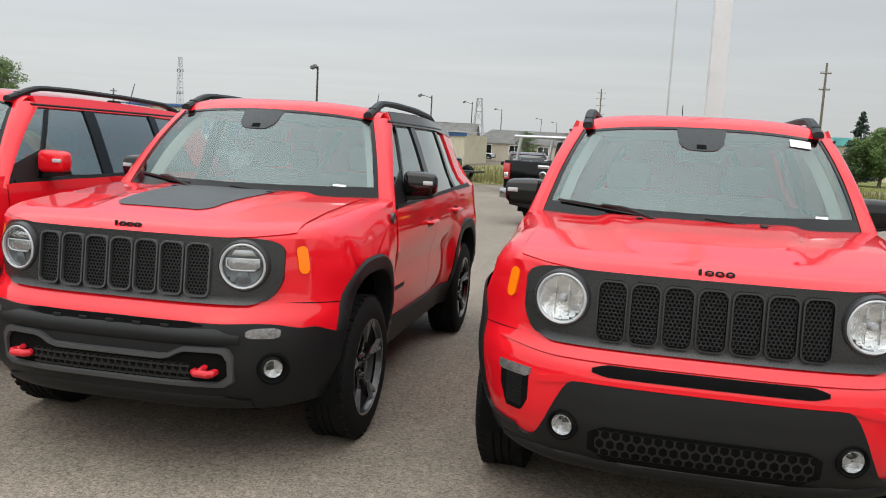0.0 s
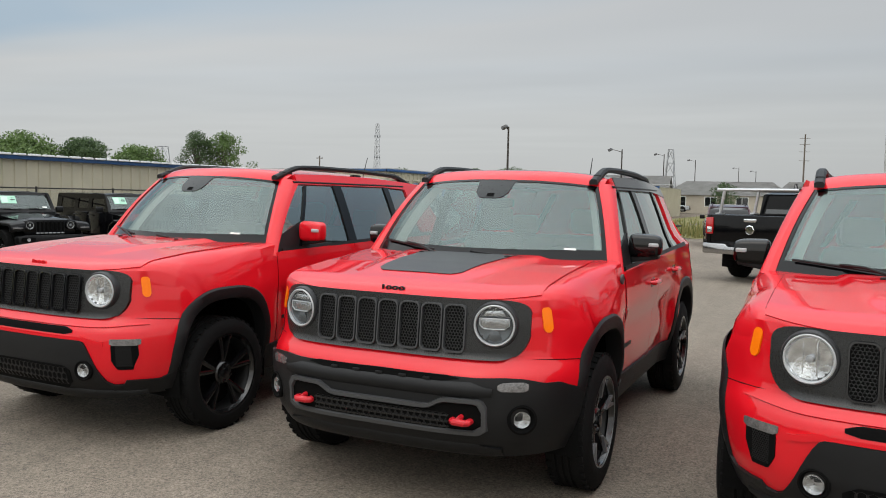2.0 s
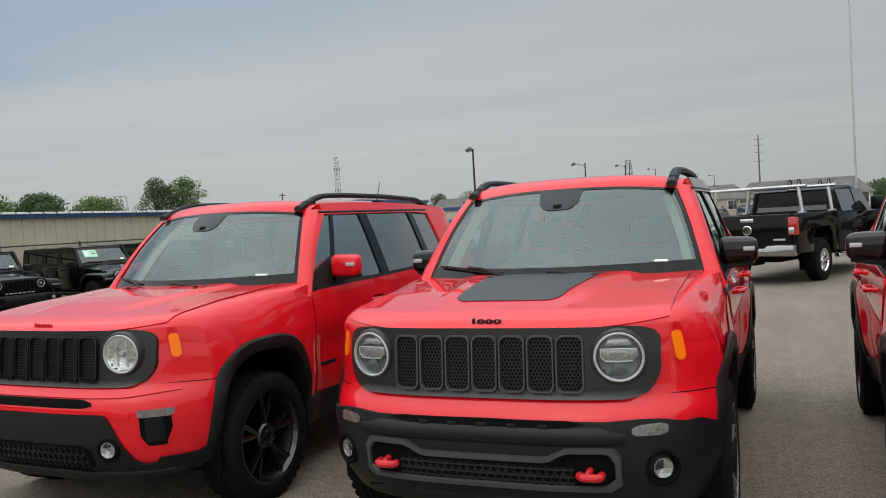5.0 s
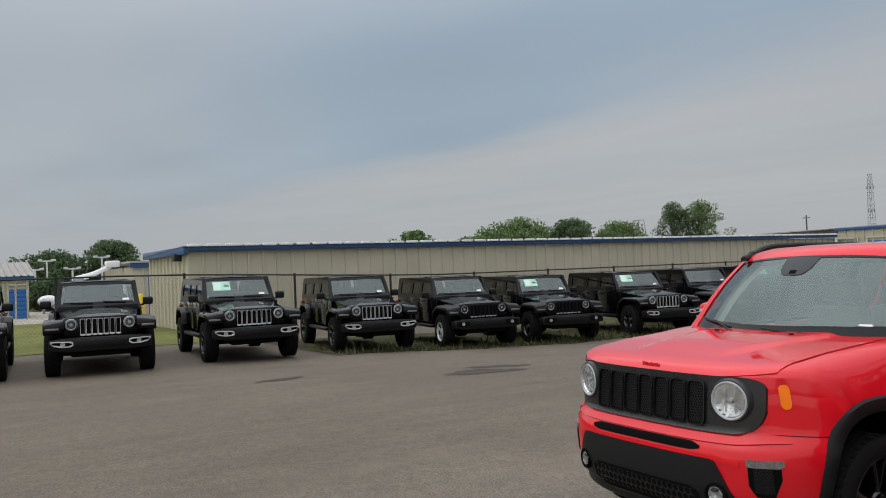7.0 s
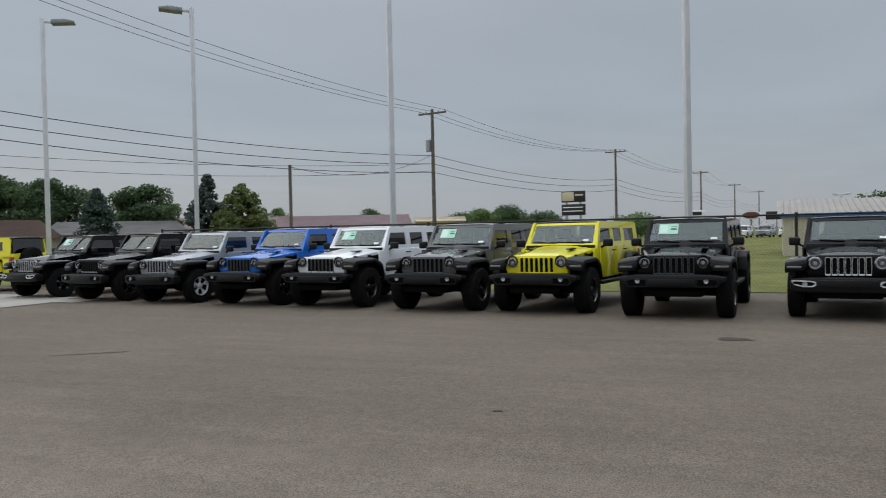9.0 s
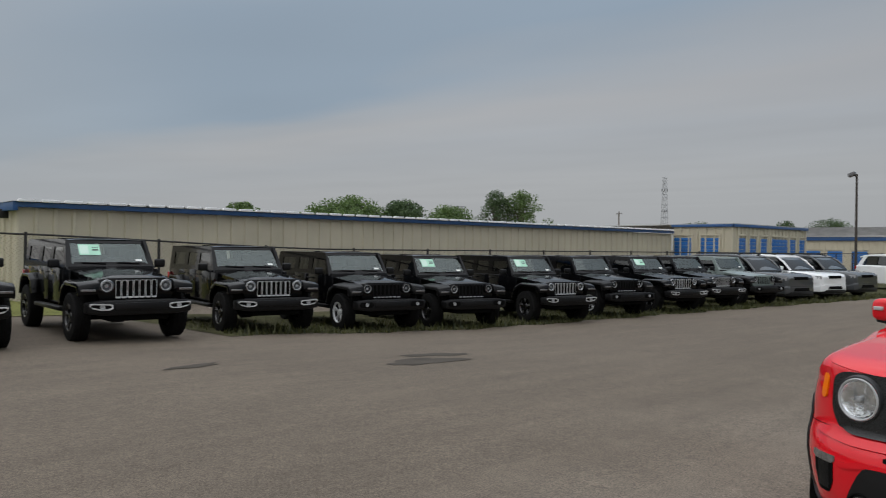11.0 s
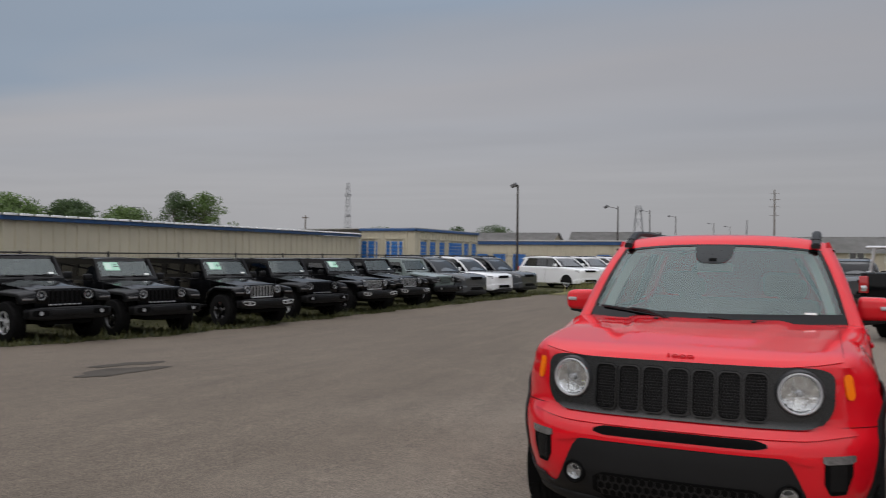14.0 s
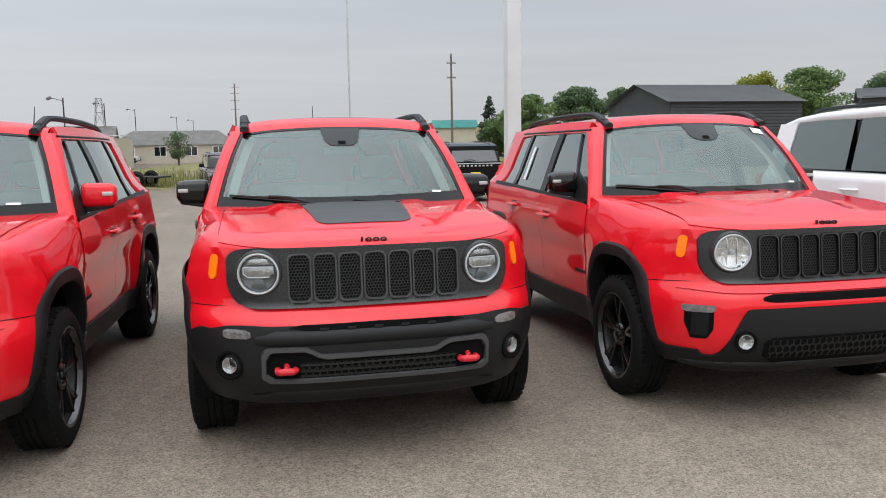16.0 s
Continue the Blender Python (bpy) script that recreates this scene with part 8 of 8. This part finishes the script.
board = empty("sign_board", pose(-140.5, -4.8, 0, 0, 0, 88), "dark sign board on posts", "sign")
part("panel", box(-1.6, 1.6, 0, 0.2, 2.6, 3.9, 0.03), M_FENCE, board)
part("panel_bar", box(-1.3, 1.3, -0.03, 0, 3.2, 3.4, 0.01), M_PAPER, board)
part("post", tube([(0, 0.1, 0), (0, 0.1, 2.9)], 0.1, 8), M_STEEL, board)
board = empty("sign_board", pose(-100.1, -13.4, 0, 0, 0, 88), "white sign board with dark mark", "sign")
part("panel", box(-1.0, 1.0, 0, 0.2, 2.7, 3.6, 0.03), M_PAPER, board)
part("mark", box(-0.6, 0.6, -0.03, 0, 3.0, 3.4, 0.01), M_FENCE, board)
part("post", tube([(0, 0.1, 0), (0, 0.1, 2.8)], 0.1, 8), M_STEEL, board)
for k in range(6):
    wagon(pose(-118 - 3.0 * (k % 2), -9.5 + 2.9 * k, 0, 0, 0, 80), (M_WHITE, M_SILVER, M_WHITE, M_SLATE, M_WHITE, M_SILVER)[k], 4.8, 1.9, 1.75, "pale car on a far dealer lot", group="cars on the far lot")
def tee_lamp(x, y, h):
    p = empty("tee_lamp", pose(x, y, -0.05), "small white lamp post with a double head", "lamp post", "double-headed lamps in the far yard")
    part("pole", tube([(0, 0, 0), (0, 0, h)], 0.075, 8), M_POLEWHITE, p)
    part("crossbar", box(-0.06, 0.06, -0.52, 0.52, h - 0.06, h + 0.06, 0.01), M_POLEWHITE, p)
    for sy in (-1, 1):
        part("lamp_head", box(-0.18, 0.18, sy * 0.50 - 0.16, sy * 0.50 + 0.16, h - 0.02, h + 0.16, 0.03), M_POLEWHITE, p)


for x, y, h in ((-73, 0.2, 4.0), (-73, 3.46, 2.95), (-73, 4.35, 3.65), (-73, 6.27, 2.95), (-73, 8.58, 3.85)):
    tee_lamp(x, y, h)

# small trailer at the back of the lot
trailer = empty("utility_trailer", pose(-5.7, 37.0, gz(-5.7, 37), 0, 0, 70), "small flat utility trailer with a white toolbox", "trailer")
part("deck", box(-0.55, 0.55, -1.2, 1.2, 0.42, 0.50, 0.01), M_FENCE, trailer)
part("drawbar", tube([(-0.4, 1.2, 0.44), (0.0, 2.2, 0.42), (0.4, 1.2, 0.44)], 0.04, 6), M_STEEL, trailer)
part("toolbox", box(-0.45, 0.45, 0.75, 1.15, 0.50, 0.92, 0.04), M_WHITE, trailer)
for sx in (-1, 1):
    hub = part("wheel", lathe([(0.19, -0.09), (0.31, -0.10), (0.33, 0.0), (0.31, 0.10), (0.19, 0.09)], 22, "x", closed=True), M_TYRE, trailer, "", Matrix.Translation((sx * 0.68, -0.1, 0.32)))
    part("rim", lathe([(0.185, -0.05), (0.19, 0.07), (0.08, 0.04), (0.02, 0.06)], 18, "x"), M_ALLOY, hub)
    part("mudguard", _arch(sx, -0.1, 0.72, 0.34), M_FENCE, trailer)


# ---- trees ----
def leaf_cards(centres, per, spread, size, rng):
    """Small leaf quads scattered round clump centres."""
    c = np.repeat(np.array(centres), per, axis=0)
    n = len(c)
    d = rng.normal(size=(n, 3))
    d /= np.linalg.norm(d, axis=1)[:, None]
    r = spread * rng.uniform(0.35, 1.0, (n, 1)) ** 0.5
    p = c + d * r * np.array([1, 1, 0.75])
    a = rng.normal(size=(n, 3))
    a /= np.linalg.norm(a, axis=1)[:, None]
    b = np.cross(a, d + 0.3 * rng.normal(size=(n, 3)))
    b /= np.linalg.norm(b, axis=1)[:, None] + 1e-6
    s = size * rng.uniform(0.6, 1.3, (n, 1))
    q = np.stack([p - a * s, p + b * s * 0.6, p + a * s, p - b * s * 0.6], 1).reshape(-1, 3)
    return q


def leaf_mesh(name, q, material, parent, label):
    me = bpy.data.meshes.new(name)
    n = len(q) // 4
    me.from_pydata([tuple(v) for v in q], [], [(4 * k, 4 * k + 1, 4 * k + 2, 4 * k + 3) for k in range(n)])
    me.materials.append(material)
    ob = new(name, me)
    ob.parent = parent
    return tagged(ob, label, kind="stuff")


def tree(x, y, h, w, material, label, seed, leaves=5000, low=0.22):
    """A broad-leaved tree: trunk, limbs and an uneven crown of leaf clumps."""
    rng = np.random.default_rng(seed)
    t = empty("tree", pose(x, y, gz(x, y)), label, "tree")
    b = tube([(0, 0, -0.2), (0.02 * w, 0, h * 0.25), (-0.02 * w, 0.02 * w, h * 0.55), (0, 0, h * 0.8)], [0.035 * h, 0.026 * h, 0.015 * h, 0.005 * h], 9)
    n = int(64 + 3 * w)
    cen = []
    for k in range(n):
        u = rng.uniform(-1, 1)
        ang = rng.uniform(0, 2 * math.pi)
        zz = low + (0.93 - low) * (0.5 + 0.5 * u)
        env = math.sqrt(max(1 - abs(u) ** 2.4, 0.02)) * (0.75 + 0.30 * math.sin(3 * ang + seed) * 0.5 + 0.20 * rng.normal())
        rr = 0.5 * w * env * rng.uniform(0.45, 0.92)
        cen.append((rr * math.cos(ang), rr * math.sin(ang), h * zz))
    for c in cen[::3]:
        z0 = h * rng.uniform(0.2, 0.5)
        tube([(0, 0, z0), (c[0] * 0.5, c[1] * 0.5, z0 + (c[2] - z0) * 0.6), c], [0.010 * h, 0.006 * h, 0.002 * h], 5, b)
    part("trunk", b, M_BARK, t)
    size = 0.011 * w + 0.055
    leaf_mesh("crown", leaf_cards(cen, max(int(3.4 * leaves) // n, 10), 0.125 * w, size, rng), material, t, "leafy crown")
    return t


def spruce(x, y, h, w, label, seed, leaves=5000, needles=None, taper=0.85):
    """A conifer with drooping whorls."""
    rng = np.random.default_rng(seed)
    t = empty("tree", pose(x, y, gz(x, y)), label, "tree")
    part("trunk", tube([(0, 0, -0.2), (0, 0, h * 0.98)], [0.03 * h, 0.004 * h], 8), M_BARK, t)
    cen = []
    for k in range(170):
        z = 0.05 + 0.95 * rng.uniform(0.0, 1.0) ** 1.25
        r = 0.5 * w * (1 - z) ** taper * rng.uniform(0.68, 1.15)
        a = rng.uniform(0, 2 * math.pi)
        for f in (0.35, 0.6, 0.82, 1.0):
            q = r * f * rng.uniform(0.95, 1.05)
            cen.append((q * math.cos(a), q * math.sin(a), h * z * 0.97 + 0.03 * h - (0.10 if needles is None else -0.12) * q))
    leaf_mesh("crown", leaf_cards(cen, max(int(1.9 * leaves) // len(cen), 8), 0.052 * w, 0.020 * w + 0.02, rng), needles or M_NEEDLE, t, "needled crown")
    return t



tree(-94.3, 51.8, 7.3, 8.9, M_LEAF, "green broad-leaved tree behind the shed", 1, 4000, 0.22)
tree(-94.2, 61.3, 6.4, 9.0, M_LEAF, "green broad-leaved tree behind the shed", 2, 4000, 0.22)
tree(-93.3, 67.7, 7.9, 12.5, M_LEAF, "green broad-leaved tree behind the shed", 3, 4000, 0.22)
tree(-89.2, 75.8, 8.6, 9.9, M_LEAFDARK, "dark green broad-leaved tree behind the shed", 4, 4000, 0.22)
tree(-86.6, 81.7, 7.9, 11.2, M_LEAF, "green broad-leaved tree behind the shed", 5, 4000, 0.22)
tree(-126.0, 138.0, 15.6, 10.8, M_LEAFDARK, "tall open tree with a thin crown", 6, 3000, 0.15)
tree(-122.9, 143.4, 15.6, 12.2, M_LEAF, "tall open tree with a thin crown", 7, 3000, 0.15)
tree(-98.5, 7.6, 5.4, 9.7, M_LEAFDARK, "dark green tree beyond the yard", 8, 4000, 0.22)
tree(-99.7, 14.0, 6.6, 9.9, M_LEAFDARK, "dark green tree beyond the yard", 9, 4000, 0.22)
tree(-98.4, 8.7, 3.6, 3.2, M_LEAF, "small green tree beyond the yard", 10, 1500, 0.22)
tree(-57.5, 2.7, 2.0, 4.3, M_LEAFDARK, "low dark shrub by the yard", 11, 2500, 0.08)
tree(-47.4, -63.0, 6.8, 8.1, M_LEAFDARK, "dark green tree behind the houses", 12, 6000, 0.22)
tree(-52.4, -62.6, 6.9, 7.5, M_LEAFDARK, "dark green tree behind the houses", 13, 6000, 0.22)
spruce(-41.1, -45.9, 4.8, 4.8, "blue-green spruce by the houses", 14, 6000)
tree(-54.9, -54.6, 6.1, 6.8, M_LEAFDARK, "dark green tree behind the houses", 15, 5000, 0.22)
spruce(-50.5, -44.4, 6.2, 5.8, "tall dark conifer by the houses", 16, 6000)
spruce(-50.4, -41.2, 5.3, 5.7, "yellow-green pine with an open crown by the houses", 17, 6000, M_PINE, 0.62)
tree(-91.7, -65.9, 5.4, 4.6, M_LEAF, "small far green roadside tree", 18, 1500, 0.22)
tree(-106.8, -60.1, 5.4, 5.5, M_LEAFDARK, "small far dark roadside tree", 19, 1200, 0.22)
tree(-113.3, -45.4, 4.9, 7.2, M_LEAF, "far green broad-leaved tree", 20, 2000, 0.22)
tree(-119.5, -42.8, 5.4, 9.2, M_LEAFDARK, "far dark green roadside tree", 21, 2000, 0.22)
tree(-128.9, -24.9, 3.8, 10.2, M_LEAF, "far green broad-leaved tree", 22, 1500, 0.22)
tree(-30.0, -59.1, 4.1, 7.4, M_LEAFDARK, "dark green tree behind the houses", 23, 4000, 0.22)
tree(-45.5, -70.7, 5.4, 6.8, M_LEAF, "green tree behind the houses", 24, 3000, 0.22)
spruce(23.5, 77.7, 6.6, 3.9, "dark spruce beyond the lot", 25, 5000)
tree(26.6, 73.5, 6.7, 5.3, M_LEAF, "green broad-leaved tree beyond the lot", 26, 5000, 0.22)
tree(32.3, 75.6, 7.5, 7.4, M_LEAFDARK, "dark green tree beyond the lot", 27, 6000, 0.22)
tree(37.9, 77.5, 7.7, 5.0, M_LEAFDARK, "dark green tree behind the barn", 28, 3000, 0.22)
tree(52.9, 74.7, 9.1, 7.9, M_LEAFYELLOW, "yellow-green tree behind the barn", 29, 4000, 0.22)
tree(53.9, 67.8, 9.1, 7.5, M_LEAF, "bright green tree behind the barn", 30, 5000, 0.22)
tree(66.0, 70.8, 9.0, 7.8, M_LEAFDARK, "dark green tree behind the buildings", 31, 3000, 0.22)
tree(66.0, 64.0, 8.4, 8.7, M_LEAF, "green tree behind the buildings", 32, 3000, 0.22)
tree(-9.4, 100.8, 4.4, 3.6, M_LEAFDARK, "small thin green tree by the bungalow", 33, 900, 0.22)
tree(-116.5, -48.5, 4.3, 10.0, M_LEAFDARK, "far dark roadside tree line", 41, 2000, 0.12)
tree(-121.0, -37.6, 4.4, 9.0, M_LEAFDARK, "far dark roadside tree line", 42, 2000, 0.12)
tree(-93.7, 68.9, 8.5, 15.5, M_LEAF, "green tree behind the shed", 34, 3000, 0.22)
tree(-72.9, 172.3, 8.5, 7.9, M_LEAFDARK, "far dark tree line", 35, 1500, 0.22)
tree(-68.2, 184.7, 9.2, 12.0, M_LEAFDARK, "far dark tree line", 36, 1500, 0.22)
tree(-94.0, 173.6, 8.4, 12.9, M_LEAFDARK, "far dark tree line", 37, 1500, 0.22)
tree(16.8, 146.0, 4.3, 8.7, M_LEAFDARK, "far dark broad-leaved tree", 38, 2000, 0.22)
tree(22.6, 74.2, 3.7, 3.3, M_LEAFDARK, "dark tree beyond the lot", 39, 2500, 0.22)
tree(24.3, 73.7, 5.2, 4.8, M_LEAF, "green tree beyond the lot", 40, 3000, 0.22)


# ---- weeds along the asphalt edge ----
rng = np.random.default_rng(5)
n = 9000
yy = rng.uniform(3.9, 36, n)
band = rng.exponential(0.9, n)
xx = np.array([edge_x(v) for v in yy]) - np.minimum(band, 5.0) + 0.08
hh = rng.uniform(0.03, 0.12, n) * np.where(rng.uniform(size=n) < 0.12, 2.2, 1.0)
ang = rng.uniform(0, 2 * math.pi, n)
vs, fs = [], []
for x, y, h, a in zip(xx, yy, hh, ang):
    z = gz(x, y) + 0.005
    k = len(vs)
    dx, dy = 0.018 * math.cos(a), 0.018 * math.sin(a)
    vs += [(x - dx, y - dy, z), (x + dx, y + dy, z), (x + dy * 2.5 * h / 0.1, y - dx * 2.5 * h / 0.1, z + h)]
    fs.append((k, k + 1, k + 2))
me = bpy.data.meshes.new("weeds")
me.from_pydata(vs, [], fs)
me.materials.append(M_BLADE)
tagged(new("weeds", me), "green and dry weeds along the asphalt edge", "weeds", kind="stuff")

# ---- tall dry grass behind the lot ----
rng = np.random.default_rng(9)
vs, fs = [], []
for k in range(9000):
    x, y = rng.uniform(-12.5, 24), 36.5 + rng.exponential(9.0)
    if y > 70 or (2.0 < x < 4.5 and y < 50) or y < 36.6 + 0.2 * x:
        continue
    clump = 0.5 + 0.5 * math.sin(0.9 * x + 0.4 * y) * math.sin(0.55 * y - 0.3 * x)
    h = rng.uniform(0.10, 0.28) + 0.42 * clump * rng.uniform(0.3, 1.0)
    a, lean = rng.uniform(0, 2 * math.pi), rng.uniform(0.05, 0.3) * h
    z, w = gz(x, y) + 0.01, 0.035 + 0.02 * h
    i = len(vs)
    vs += [(x - w * math.cos(a), y - w * math.sin(a), z), (x + w * math.cos(a), y + w * math.sin(a), z), (x + lean * math.sin(a), y + lean * math.cos(a), z + h)]
    fs.append((i, i + 1, i + 2))
me = bpy.data.meshes.new("tall_grass")
me.from_pydata(vs, [], fs)
me.materials.append(M_DRYBLADE)
tagged(new("tall_grass", me), "tall yellow-green grass behind the lot", "grass", kind="stuff")
